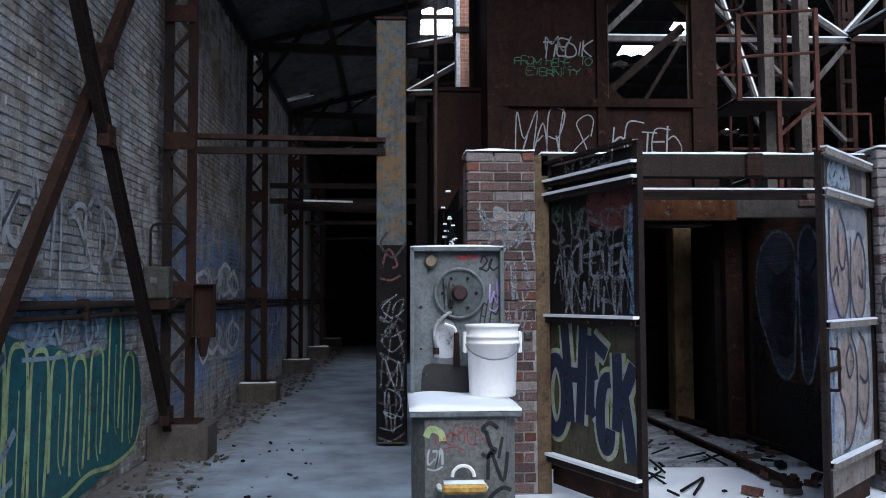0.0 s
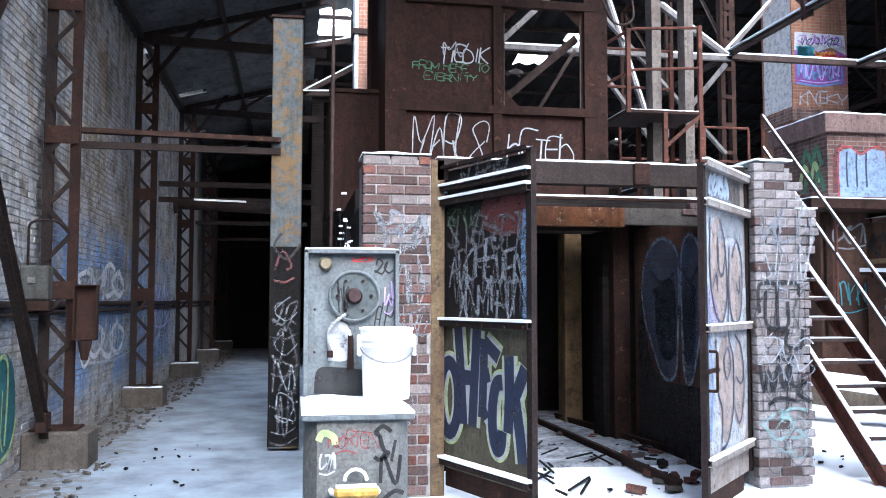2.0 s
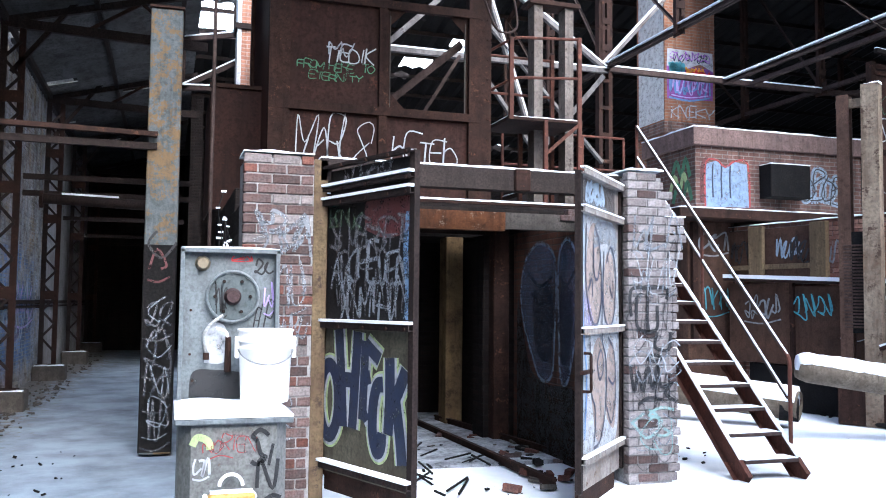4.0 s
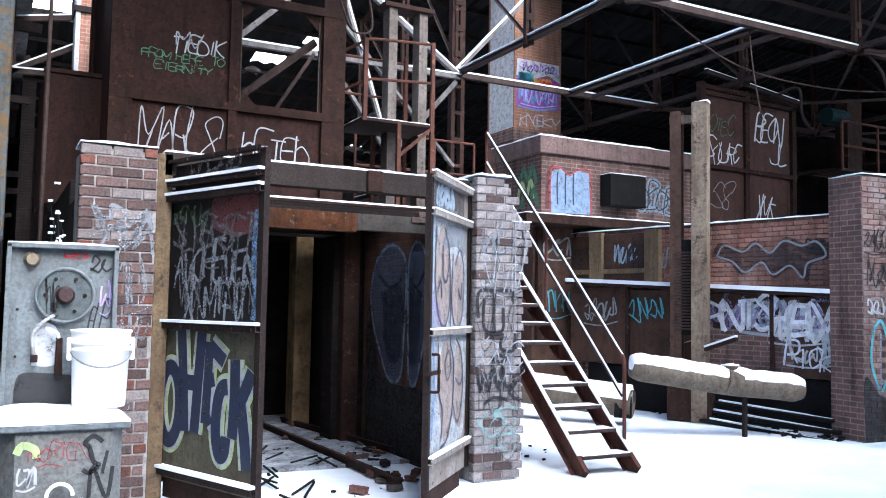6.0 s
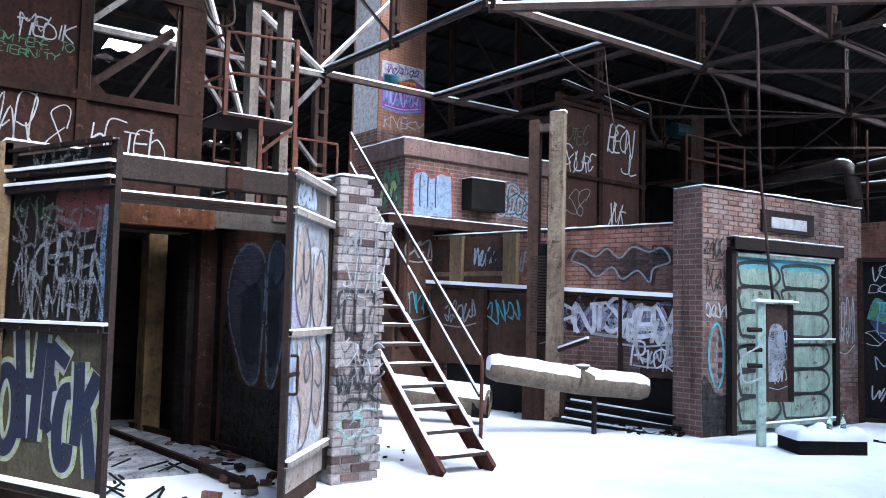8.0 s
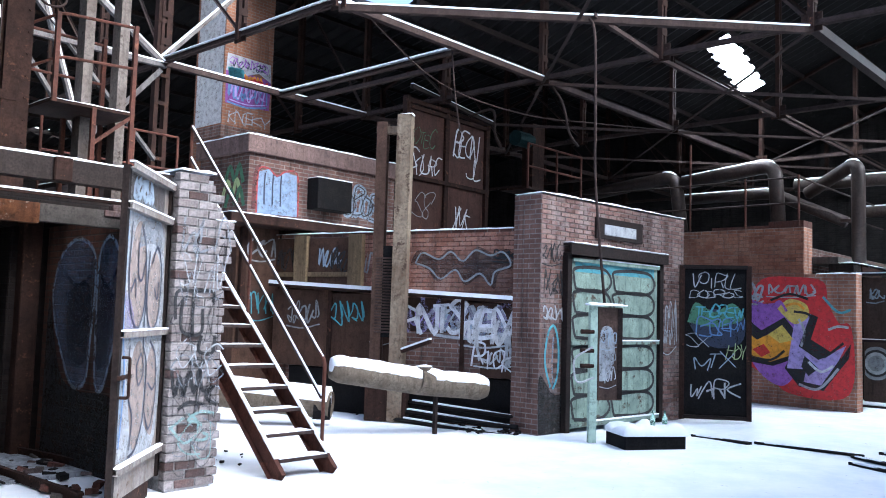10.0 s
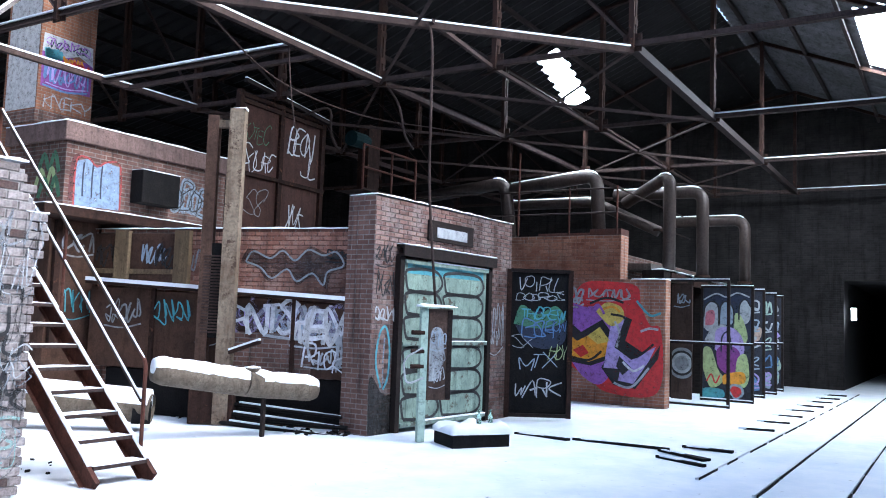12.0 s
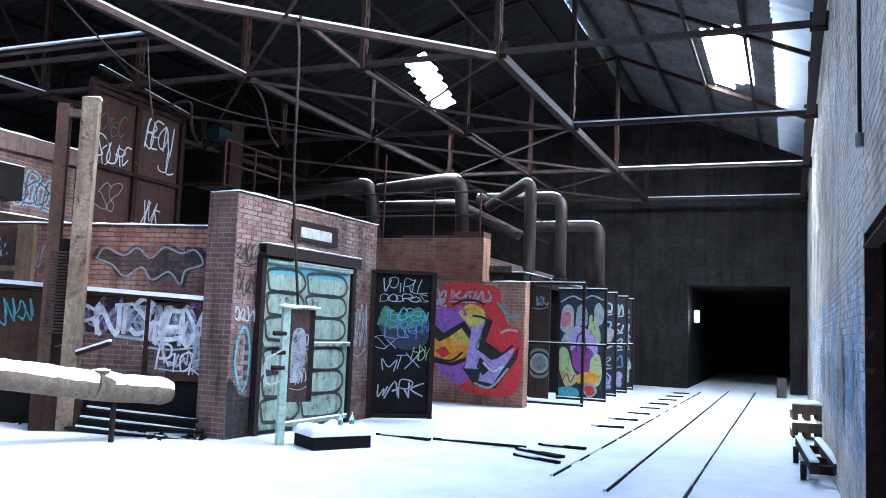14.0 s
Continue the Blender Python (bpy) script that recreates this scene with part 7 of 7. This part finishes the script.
    part("flange", tube([end, end + Vector((0, 0, 0.06))], r * 1.25, 14), RUST, p)


for pts, r in (([(20, 5.9, 2.9), (20, 5.9, 5.3), (20.6, 7.2, 4.75)], 0.22), ([(20.9, 5.35, 2.9), (20.9, 5.35, 5.0), (20.9, 7.6, 5.0)], 0.22),
               ([(20, 7.65, 3.7), (20, 7.75, 5.4), (20, 10.1, 5.15)], 0.25), ([(20, 10.1, 3.7), (20, 10.3, 5.35), (20, 13.5, 5.0)], 0.25),
               ([(23.5, 4.9, 2.9), (23.5, 4.9, 4.6), (23.5, 7.0, 4.6)], 0.22), ([(20.5, 6.3, 4.0), (20.5, 8.0, 4.8), (20.5, 10.5, 4.8)], 0.2)):
    duct(pts[::-1], r * 0.68, "sooty steel exhaust duct with snow along its top")


def roof_railing():
    r = thing("guard_railing", 18.2, 9.6, 3.7, -90, "thin rusty guard railing on the kiln roof", "railing")
    for x in (0.6, 1.9, 3.05):
        part("rail_post", tube([(x, 0, 0), (x, 0, 1.1 if x > 0.7 else 2.0)], 0.025, 6), ORANGE_STEEL, r)
    for z in (0.5, 1.05):
        part("guard_rail", tube([(-2.5, 0, z), (3.05, 0, z)], 0.022, 6), TRUSS_STEEL, r)
        part("guard_rail", tube([(3.05, 0, z), (3.05, 6, z)], 0.022, 6), TRUSS_STEEL, r)


roof_railing()


# ---- floor rails and loose things in the hall ----
def floor_track(y, x0, x1, label="narrow dark track slot in the snow"):
    r = thing("floor_rail", x0, y, 0, 0, label, "rail", "floor rails")
    part("rail_edge", block(0, x1 - x0, 0.016, 0.045, -0.03, 0.008, 0), SNOW, r)
    n = int((x1 - x0) / 1.3)
    q = random.Random(int(y * 100))
    for k in range(n):
        a = k * (x1 - x0) / n
        part("slot", block(a, a + (x1 - x0) / n * (q.uniform(0.85, 1.0) if y < 2 else q.uniform(0.4, 0.9)), -0.01 if y < 2 else -0.003, 0.01 * q.uniform(0.2, 1.0) if y < 2 else 0.003, -0.03, 0.008, 0), BLACK, r)


for y, x0, x1 in ((1.75, 9.0, 28.5), (0.98, 8.6, 28.5), (2.47, 9.6, 27.0)):
    floor_track(y, x0, x1)
rnd = random.Random(77)
for i in range(8):
    x = 15.2 + i * 1.5
    p = thing("floor_plank", x, 2.95, 0.0, rnd.uniform(-8, 8), "dark timber sleeper showing through the snow", "plank", "sleepers")
    part("plank_body", block(-0.045, 0.045, -0.27, 0.22, -0.02, 0.016, 0.004), BLACK, p)
    part("snow_cover", bar((-0.03, 0.3, 0.006), (0.02, -0.12, 0.006), 0.06, 0.03), SNOW, p)
for (xa, ya), (xb, yb), w in (((11.6, 5.7), (11.5, 4.8), 0.1), ((11.65, 4.8), (11.65, 3.4), 0.05), ((11.5, 3.5), (11.05, 2.75), 0.12), ((10.9, 3.35), (10.55, 2.65), 0.08), ((12.1, 3.35), (12.05, 2.65), 0.1)):
    p = thing("floor_plank", xa, ya, 0.0, math.degrees(math.atan2(yb - ya, xb - xa)), "dark board lying half buried in snow", "plank", "floor boards")
    n = math.hypot(xb - xa, yb - ya)
    bm = block(0, n, -w / 2, w / 2, -0.02, 0.016, 0.004)
    for v in bm.verts:
        v.co.y *= 0.35 + 0.75 * v.co.x / n + 0.15 * math.sin(v.co.x * 9 + w * 50)
    part("plank_body", bm, BLACK, p)
    snow_cap(p, n * 0.1, n * 0.55, -w * 0.3, w * 0.12, 0.008, 0.02, int(xa * 10))


def pallets():
    for x, y, z, w in ((15.95, -0.25, 0, 0.48), (15.95, -0.25, 0.3, 0.48)):
        p = thing("wooden_crate", x, y, z, 4, "weathered wooden pallet box with snow on top", "crate", "crates")
        W = worn("weathered_wood", (0.2, 0.14, 0.09), (0.1, 0.075, 0.055), 0.5, 0.85, 0, 3, 60, 0.3, stretch=(0.3, 3, 3))
        for k in range(3):
            part("bearer", block(-0.3, 0.3, -w / 2 + k * 0.19, -w / 2 + k * 0.19 + 0.09, 0, 0.1, 0.004), W, p)
        for k in range(5):
            part("slat", block(-0.32 + k * 0.13, -0.22 + k * 0.13, -w / 2, w / 2, 0.1, 0.125, 0.003), W, p)
        part("front_board", block(-0.33, -0.305, -w / 2, w / 2, 0.13, 0.26, 0.003), W, p)
        snow_cap(p, -0.32, 0.4, -w / 2, w / 2, 0.13 if z == 0 else 0.26, 0.05, 400)
    t = thing("rail_trolley", 12.0, -0.3, 0.0, 3, "small steel rail trolley frame with snow", "trolley")
    for y in (-0.15, 0.1):
        part("side_bar", block(-1.2, 1.5, y - 0.05, y + 0.05, 0.12, 0.24, 0.006), TRUSS_STEEL, t)
        snow_cap(t, -1.2, 1.5, y - 0.05, y + 0.05, 0.24, 0.03, 410)
    for x in (-1.15, -0.4, 0.8):
        part("cross_bar", block(x, x + 0.12, -0.12, 0.15, 0.1, 0.2, 0.006), RUST, t)
    for x in (-0.9, 0.55):
        for y in (-0.21, 0.2):
            part("wheel", tube([(x, y - 0.03, 0.1), (x, y + 0.03, 0.1)], 0.11, 16), DARK_STEEL, t)
    b = thing("concrete_post", 26.6, 0.22, 0, 0, "short pale concrete post by the far wall", "post")
    part("post_body", block(-0.12, 0.12, -0.13, 0.13, -0.02, 0.55, 0.02), CONCRETE, b)


pallets()


# ---- riveted column under the roof grid ----
def riveted_column(x, y, h, label):
    c = thing("steel_column", x, y, 0, 0, label, "column", "roof columns")
    for dx in (-0.1, 0.1):
        part("chord", bar((dx, 0, 0), (dx, 0, h), 0.08, 0.14, "channel"), RUST, c)
    for k in range(int(h / 0.5)):
        part("batten_plate", block(-0.13, 0.13, -0.085, -0.075, 0.2 + k * 0.5, 0.27 + k * 0.5, 0.003), RUST, c)


riveted_column(7.6, 13.95, 9.0, "riveted rusty steel column rising to the roof")
riveted_column(2.6, 13.95, 8.6, "riveted rusty steel column behind the housing")
for a, b in (((7.5, 13.8, 6.0), (9.9, 13.8, 8.6)), ((7.5, 13.8, 4.2), (5.0, 13.8, 6.8)), ((2.6, 13.8, 5.9), (7.6, 13.8, 5.9)), ((2.6, 13.8, 5.2), (5.1, 13.8, 7.6)), ((5.1, 13.8, 7.6), (7.6, 13.8, 5.9)), ((6.2, 13.8, 4.3), (7.5, 13.8, 5.8)), ((5.1, 13.85, 7.6), (6.2, 13.85, 4.3)), ((6.2, 13.85, 4.3), (5.0, 13.85, 5.9))):
    tie("bracing_tie", a, b, 0.09, SNOW_LIT_STEEL, a[2] > 5.5, "riveted steel bracing between the roof columns in a snow-lit tone")


# ---- hanging cables ----
def cable(points, r, label):
    c = thing("hanging_cable", *points[0], 0, label, "cable", "cables")
    o = Vector(points[0])
    pts = [Vector(p) - o for p in points]
    path = []
    for i in range(len(pts) - 1):
        a, b, d, e = pts[max(i - 1, 0)], pts[i], pts[i + 1], pts[min(i + 2, len(pts) - 1)]
        for k in range(6):
            s = k / 6
            path.append(0.5 * ((2 * b) + (d - a) * s + (2 * a - 5 * b + 4 * d - e) * s * s + (3 * b - a - 3 * d + e) * s ** 3))
    part("cord", tube(path + [pts[-1]], r, 6), TRUSS_STEEL, c, smooth=True)
    return c


cable([(10.1, 6.7, 5.93), (10.14, 6.5, 5.75), (10.16, 6.47, 4.6), (10.18, 6.46, 3.5), (10.2, 6.3, 1.84)], 0.022, "thin grey cable hanging from the roof bracing")
cable([(8.05, 9.1, 5.98), (10.0, 9.35, 5.4), (12.2, 9.3, 5.3), (14.5, 9.2, 5.55), (17.6, 9.1, 5.95)], 0.012, "slack grey cable slung between trusses")
cable([(12.6, 9.05, 5.95), (12.85, 8.9, 5.6), (12.8, 8.7, 5.0), (12.95, 8.6, 4.75)], 0.025, "loose grey cable end hanging from a truss")
cable([(13.7, 11.9, 5.9), (14.0, 11.5, 6.05), (14.1, 11.5, 5.55), (14.3, 11.5, 5.3), (14.55, 11.6, 5.32)], 0.03, "pale hose hooked over the steel housing")
cable([(10.12, 9.2, 5.92), (10.11, 9.1, 5.2), (10.1, 8.95, 4.5)], 0.012, "thin wire hanging from a roof tie")
cable([(3.62, 9.7, 5.4), (3.75, 9.55, 4.95), (4.0, 9.55, 5.0), (4.0, 9.65, 5.45)], 0.015, "looped pale cable by the steel housing")
cable([(0.36, 8.2, 6.5), (0.36, 8.2, 3.6), (0.35, 8.2, -0.02)], 0.018, "thin hanging steel rod by the kiln corner")


# ---- west wall: paintings and fittings ----
def west_wall_painting():
    w = wall_west
    brick_field(w, 4.0, 20.0, 0.0, 6.2, 0.0, None, WEST_PIECES, (5.9, 8.9, 1.5, 2.95), 21)
    part("graffiti", add_patch(mesh(), [(4.6, 0.1), (4.6, 1.3), (5.4, 1.42), (6.0, 1.3), (6.5, 1.25), (7.2, 1.12), (7.7, 1.2), (8.0, 1.15), (8.45, 1.05), (8.6, 0.6), (8.4, 0.2), (7.6, 0.1), (6.8, 0.04)], 0.017), PAINTS["teal"], w)
    part("graffiti", add_patch(mesh(), [(7.62, 1.1), (7.6, 1.45), (7.75, 1.52), (8.0, 1.5), (8.05, 1.1)], 0.018), PAINTS["teal"], w)
    lime = mesh()
    for x, zt, zb in ((5.1, 1.3, 0.2), (5.5, 1.38, 0.25), (5.85, 1.3, 0.2), (6.2, 1.25, 0.2), (6.55, 1.2, 0.35), (6.95, 1.15, 0.25), (7.35, 1.2, 0.3), (7.8, 1.5, 0.45), (8.2, 1.1, 0.3)):
        add_stroke(lime, [(x - 0.17, zb), (x - 0.16, (zt + zb) / 2), (x - 0.13, zt - 0.08), (x, zt), (x + 0.13, zt - 0.08), (x + 0.15, (zt + zb) / 2), (x + 0.1, zb)], 0.045, 0.021, 6)
        add_stroke(lime, [(x + 0.02, zt - 0.3), (x, zb + 0.1), (x + 0.06, zb - 0.05)], 0.02, 0.021, 4)
    add_stroke(lime, [(6.0, 0.2), (6.6, 0.1), (7.2, 0.18), (7.8, 0.14), (8.4, 0.22), (8.62, 0.5)], 0.04, 0.021, 6)
    part("graffiti", lime, PAINTS["lime"], w)
    for k, (x0, x1, z0, z1, c, wd, n) in enumerate(((5.9, 7.7, 1.5, 1.62, "blue", 0.05, 8), (11.1, 13.2, 1.62, 2.1, "white", 0.05, 5), (11.5, 13.4, 0.85, 1.35, "white", 0.05, 5), (11.2, 13.0, 1.1, 1.5, "blue", 0.06, 4), (15.0, 18.0, 0.9, 2.0, "pale", 0.08, 5), (5.0, 6.2, 1.9, 2.4, "white", 0.05, 4), (5.9, 7.4, 1.22, 1.5, "pale", 0.04, 5), (8.4, 8.7, 1.95, 2.3, "white", 0.03, 2), (11.7, 14.4, 1.68, 1.95, "white", 0.03, 6), (11.8, 14.3, 0.8, 1.1, "pale", 0.035, 5), (4.4, 5.8, 0.4, 1.4, "pale", 0.06, 3), (16.5, 18.6, 1.2, 1.9, "lilac", 0.05, 4))):
        tag_writing(w, x0, x1, z0, z1, c, wd, 500 + k, n, 0.022)
    scrawl(w, "OMCO", 10.9, 13.5, 1.64, 2.0, PAINTS["chalk"], 0.07, 0.022, 520)
    scrawl(w, "COUO", 10.9, 13.5, 0.85, 1.3, PAINTS["chalk"], 0.07, 0.022, 521)
    scrawl(w, "SWO", 16.2, 18.4, 1.0, 1.8, FADED["lilac"], 0.09, 0.022, 522)
    scrawl(w, "MISOR", 6.0, 7.75, 1.74, 2.36, PAINTS["white"], 0.05, 0.022, 500, 0.05)

west_wall_painting()


def wall_conduits():
    for z, r in ((1.56, 0.035), (1.47, 0.022)):
        c = thing("wall_pipe", -2.5, 3.0, z, 0, "dark pipe running along the painted brick wall", "pipe", "wall pipes")
        part("pipe_body", tube([(0, 0, 0), (0, 36, 0)], r, 8), DARK_STEEL, c, smooth=True)
        for y in (1.2, 3.9, 8.5, 12, 16):
            part("clip", block(-0.05, 0.045, y, y + 0.04, -r - 0.012, r + 0.012, 0.003), RUST, c)
    b = thing("switch_box", -2.4, 8.66, 1.6, 0, "grey metal switch box fixed beside the column", "box")
    part("box_body", block(-0.13, 0.13, -0.1, 0.1, 0, 0.33, 0.02), worn("box_grey", (0.085, 0.09, 0.085), (0.055, 0.05, 0.043), 0.5, 0.6), b)
    part("cover_plate", block(-0.05, 0.02, -0.112, -0.1, 0.16, 0.22, 0.003), plain("box_plate", (0.16, 0.165, 0.16)), b)
    part("conduit", tube(bent([(-0.08, 0, 0.33), (-0.08, 0, 0.75), (0.12, 0.05, 0.78), (0.25, 0.12, 0.7)], 0.07), 0.014, 6), DARK_STEEL, b)
    part("lower_bracket", block(-0.12, 0.14, -0.08, 0.08, -0.1, 0.0, 0.008), RUST, b)
    p = thing("rusty_plate_box", -1.99, 8.86, 1.22, 0, "open rusty steel box fixed on the column", "box")
    part("back", block(-0.1, 0.11, 0.04, 0.05, 0, 0.53, 0.003), RUST, p)
    for x in (-0.105, 0.105):
        part("side", block(x - 0.006, x + 0.006, -0.06, 0.05, 0, 0.53, 0.002), RUST, p)
    for z in (0.0, 0.53):
        part("edge", block(-0.11, 0.11, -0.06, 0.05, z - 0.006, z + 0.006, 0.002), RUST, p)
    part("funnel", tube([(0, -0.02, -0.2), (0, -0.02, -0.01)], [0.03, 0.07], 10), RUST, p)


wall_conduits()


def south_wall_painting():
    w = wall_south
    brick_field(w, -22.0, -6.86, 0.0, 7.5, 0.0, None, SOUTH_PIECES, (-9.4, -6.86, 1.2, 2.6), 22)
    brick_field(w, -6.84, -4.4, 2.46, 7.5, 0.0, None, SOUTH_PIECES, None, 23)
    for k in range(14):
        x = -7.2 - k * 0.62
        tag_writing(w, x - 0.55, x, 0.7 + 0.15 * (k % 3), 1.5 + 0.2 * (k % 2), ("white", "sky", "pale", "black", "white")[k % 5], 0.045, 540 + k, 3, 0.018, mat=FADED["sky"] if k % 5 == 1 else None)
    c = thing("wall_pipe", 6.65, -0.46, 3.0, 0, "thin dark conduit on the grey wall with an end fitting", "pipe", "wall pipes")
    part("pipe_body", tube([(0, 0, 0.1), (0, 0, 5.5)], 0.014, 8), DARK_STEEL, c)
    part("end_fitting", tube([(0, 0, 0.0), (0, 0, 0.1)], 0.03, 8), GREY_PAINT, c)


south_wall_painting()


# ---- rubble along the walls ----
def rubble(name, spots, sizes, mat, label, seed):
    q = random.Random(seed)
    bm = mesh()
    for x0, x1, y0, y1, n in spots:
        for i in range(n):
            s = q.uniform(*sizes)
            m = Matrix.Translation((q.uniform(x0, x1), q.uniform(y0, y1), s * 0.12)) @ Euler((q.uniform(-0.4, 0.4), q.uniform(-0.4, 0.4), q.uniform(0, 6))).to_matrix().to_4x4()
            add_box(bm, -s / 2, s / 2, -s * q.uniform(0.2, 0.5), s * q.uniform(0.2, 0.5), -s * 0.2, s * 0.2, 0, m)
    return tagged(part(name, bm, mat), label, "rubble", kind="stuff")


rubble("rubble", [(-2.5, -2.0, 9.3, 15, 200), (-2.5, -1.7, 6, 9, 90), (-2.1, -1.7, 11, 18, 60), (-2.4, -1.7, 15, 28, 150)], (0.015, 0.06), CONCRETE, "loose rubble and dirt along the wall foot", 5)
rubble("leaf_litter", [(-1.9, -0.8, 6.0, 10, 26), (1.9, 3.6, 6.7, 9.5, 40), (4.6, 6.2, 7.4, 8.6, 14)], (0.012, 0.05), BLACK, "dark scraps scattered over the snow", 6)
rubble("rubble_heap", [(9.2, 9.6, 7.7, 10.5, 60), (9.5, 9.75, 7.2, 7.6, 14)], (0.03, 0.09), BLACK, "sooty rubble under the steel bin", 7)


def sticks():
    q = random.Random(14)
    bm = mesh()
    for i in range(26):
        x, y, a, n = q.uniform(1.9, 3.1), q.uniform(6.75, 9.6), q.uniform(0.6, 2.2), q.uniform(0.12, 0.6)
        add_bar(bm, (x, y, 0.015), (x + n * math.cos(a), y + n * math.sin(a), 0.02), q.uniform(0.01, 0.024), 0.016)
    tagged(part("timber_scraps", bm, BLACK), "charred timber scraps strewn over the kiln floor", "debris", kind="stuff")


sticks()


# ---- facing bricks of the kiln piers ----
def facing(parent, x0, steps, z_top, y, course, length, mats, seed):
    q = random.Random(seed)
    meshes = {}
    z, row = 0.0, 0
    while z < z_top - 0.02:
        x1 = next(e for lim, e in steps if z < lim)
        x = x0 + (0 if row % 2 else -length * 0.5)
        while x < x1 - 0.03:
            a, b = max(x, x0), min(x + length, x1 + q.uniform(-0.03, 0.02))
            if b - a > 0.05:
                half = (b - a) < length * 0.75
                tone = q.randrange(len(mats)) if q.random() < 0.45 else 0
                key = (half, tone)
                if key not in meshes:
                    n = (length * 0.5 if half else length) - 0.012
                    bm = block(0, n, 0, 0.095, 0, course - 0.011, 0.006)
                    for v in bm.verts:
                        v.co += Vector((q.uniform(-1, 1), q.uniform(-1, 1), q.uniform(-1, 1))) * 0.002
                    o = part("brick", bm, mats[tone])
                    meshes[key] = (o.data, n)
                    bpy.data.objects.remove(o)
                me, n = meshes[key]
                o = new("brick", me)
                o.parent = parent
                o.matrix_basis = pose(a + 0.006, y + q.uniform(-0.008, 0.006), z + 0.005, 0, 0, q.uniform(-0.6, 0.6)) @ Matrix.Diagonal(((b - a - 0.012) / n, 1, 1, 1))
            x += length
        z += course
        row += 1


BRICK_PALE = worn("paint_smeared_brick", (0.36, 0.335, 0.33), (0.27, 0.215, 0.2), 0.55, 0.8, 0, 2.0, 40, 0.4, vary=0.3)
BRICK_GREY = worn("weathered_brick", (0.24, 0.2, 0.19), (0.3, 0.275, 0.27), 0.5, 0.85, 0, 3, 45, 0.5, vary=0.35)
facing(KILN, 0.56, ((9, 1.14),), 2.84, -0.04, 0.083, 0.235, (BRICK, BRICK_RED, BRICK_GREY), 1)
facing(KILN, 4.0, ((2.02, 4.54), (2.12, 4.6), (2.42, 4.64), (2.6, 4.48), (9, 4.38)), 2.83, -0.19, 0.081, 0.21, (BRICK_PALE, BRICK_GREY, BRICK), 2)
snow_cap(KILN, 0.56, 1.14, -0.05, 0.4, 2.83, 0.035, 601)
snow_cap(KILN, 4.02, 4.38, -0.2, 0.3, 2.85, 0.035, 602)
snow_cap(KILN, 4.4, 4.62, -0.19, 0.2, 2.43, 0.035, 603)
for k, (x0, x1, z0, z1, c, wd, n) in enumerate(((0.6, 1.1, 2.1, 2.35, "grey", 0.05, 3), (0.62, 1.12, 1.95, 2.2, "white", 0.03, 3), (0.75, 1.1, 1.55, 1.95, "white", 0.025, 3), (0.78, 1.1, 1.25, 1.55, "white", 0.02, 3), (0.6, 1.0, 0.5, 0.9, "grey", 0.02, 3))):
    tag_writing(KILN, x0, x1, z0, z1, c, wd * 0.75, 610 + k, n, 0.056, mat=FADED["grey"])
pier = mesh()
for pts in ([(4.03, 1.5), (4.03, 1.74), (4.2, 1.76), (4.4, 1.76), (4.4, 1.66)], [(4.2, 1.74), (4.2, 1.5), (4.21, 1.36)], [(4.09, 1.68), (4.09, 1.42), (4.2, 1.36), (4.3, 1.4), (4.3, 1.6)], [(4.3, 1.36), (4.28, 1.22), (4.42, 1.2), (4.44, 1.36)],
            [(4.02, 1.05), (4.06, 0.82), (4.1, 1.0), (4.15, 0.82), (4.2, 1.05), (4.25, 0.84), (4.3, 1.06), (4.34, 0.86), (4.46, 0.9), (4.38, 0.8), (4.5, 0.72)], [(4.18, 1.12), (4.27, 1.15), (4.34, 1.12), (4.27, 1.09), (4.18, 1.12)], [(4.1, 0.7), (4.2, 0.76), (4.35, 0.74)]):
    add_stroke(pier, pts, 0.032, 0.202)
part("graffiti", pier, PAINTS["black"], KILN)
for k, (words, x0, x1, z0, z1, c, wd) in enumerate((("WLA", 4.06, 4.54, 2.14, 2.42, "grey", 0.05), ("SILAV", 4.04, 4.5, 1.76, 2.04, "white", 0.03), ("TUC", 4.03, 4.5, 1.3, 1.72, "black", 0.03), ("OVC", 4.05, 4.5, 1.05, 1.28, "white", 0.035), ("VHUK", 4.03, 4.5, 0.76, 1.02, "black", 0.035), ("OS", 4.05, 4.42, 0.42, 0.68, "sea", 0.06), ("CJ", 4.1, 4.46, 0.28, 0.55, "sea", 0.03))):
    scrawl(KILN, words, x0, x1, z0, z1, FADED[c], wd * 0.45, 0.203 + 0.002 * k, 660 + k, 0.1, 0.2)
    scrawl(KILN, words[::-1], x0, x1, z0 - 0.12, z1 - 0.08, FADED["grey" if k % 2 else "black"], 0.014, 0.202 + 0.002 * k, 690 + k, 0.0, 0.22)


# ragged dry creeper at the kiln corner
def creeper():
    q = random.Random(9)
    c = thing("dry_creeper", 0.48, 7.2, 0, 0, "tangle of dry snow-dusted creeper on the kiln corner", "plant")
    bm, fl = mesh(), mesh()
    for i in range(26):
        x, z, pts = q.uniform(-0.12, 0.06), q.uniform(0.3, 1.9), []
        for k in range(6):
            pts.append((x, q.uniform(-0.06, 0.06), z))
            x, z = max(-0.2, min(0.08, x + q.uniform(-0.06, 0.06))), z + q.uniform(0.08, 0.2)
        add_tube(bm, pts, 0.005, 5)
        for p in pts:
            s = q.uniform(0.01, 0.025)
            add_box(fl, p[0] - s, p[0] + s, p[1] - s, p[1] + s, p[2], p[2] + s * 0.7)
    part("stem", bm, BLACK, c)
    tagged(part("snow_flecks", fl, SNOW, c), kind="stuff")


creeper()
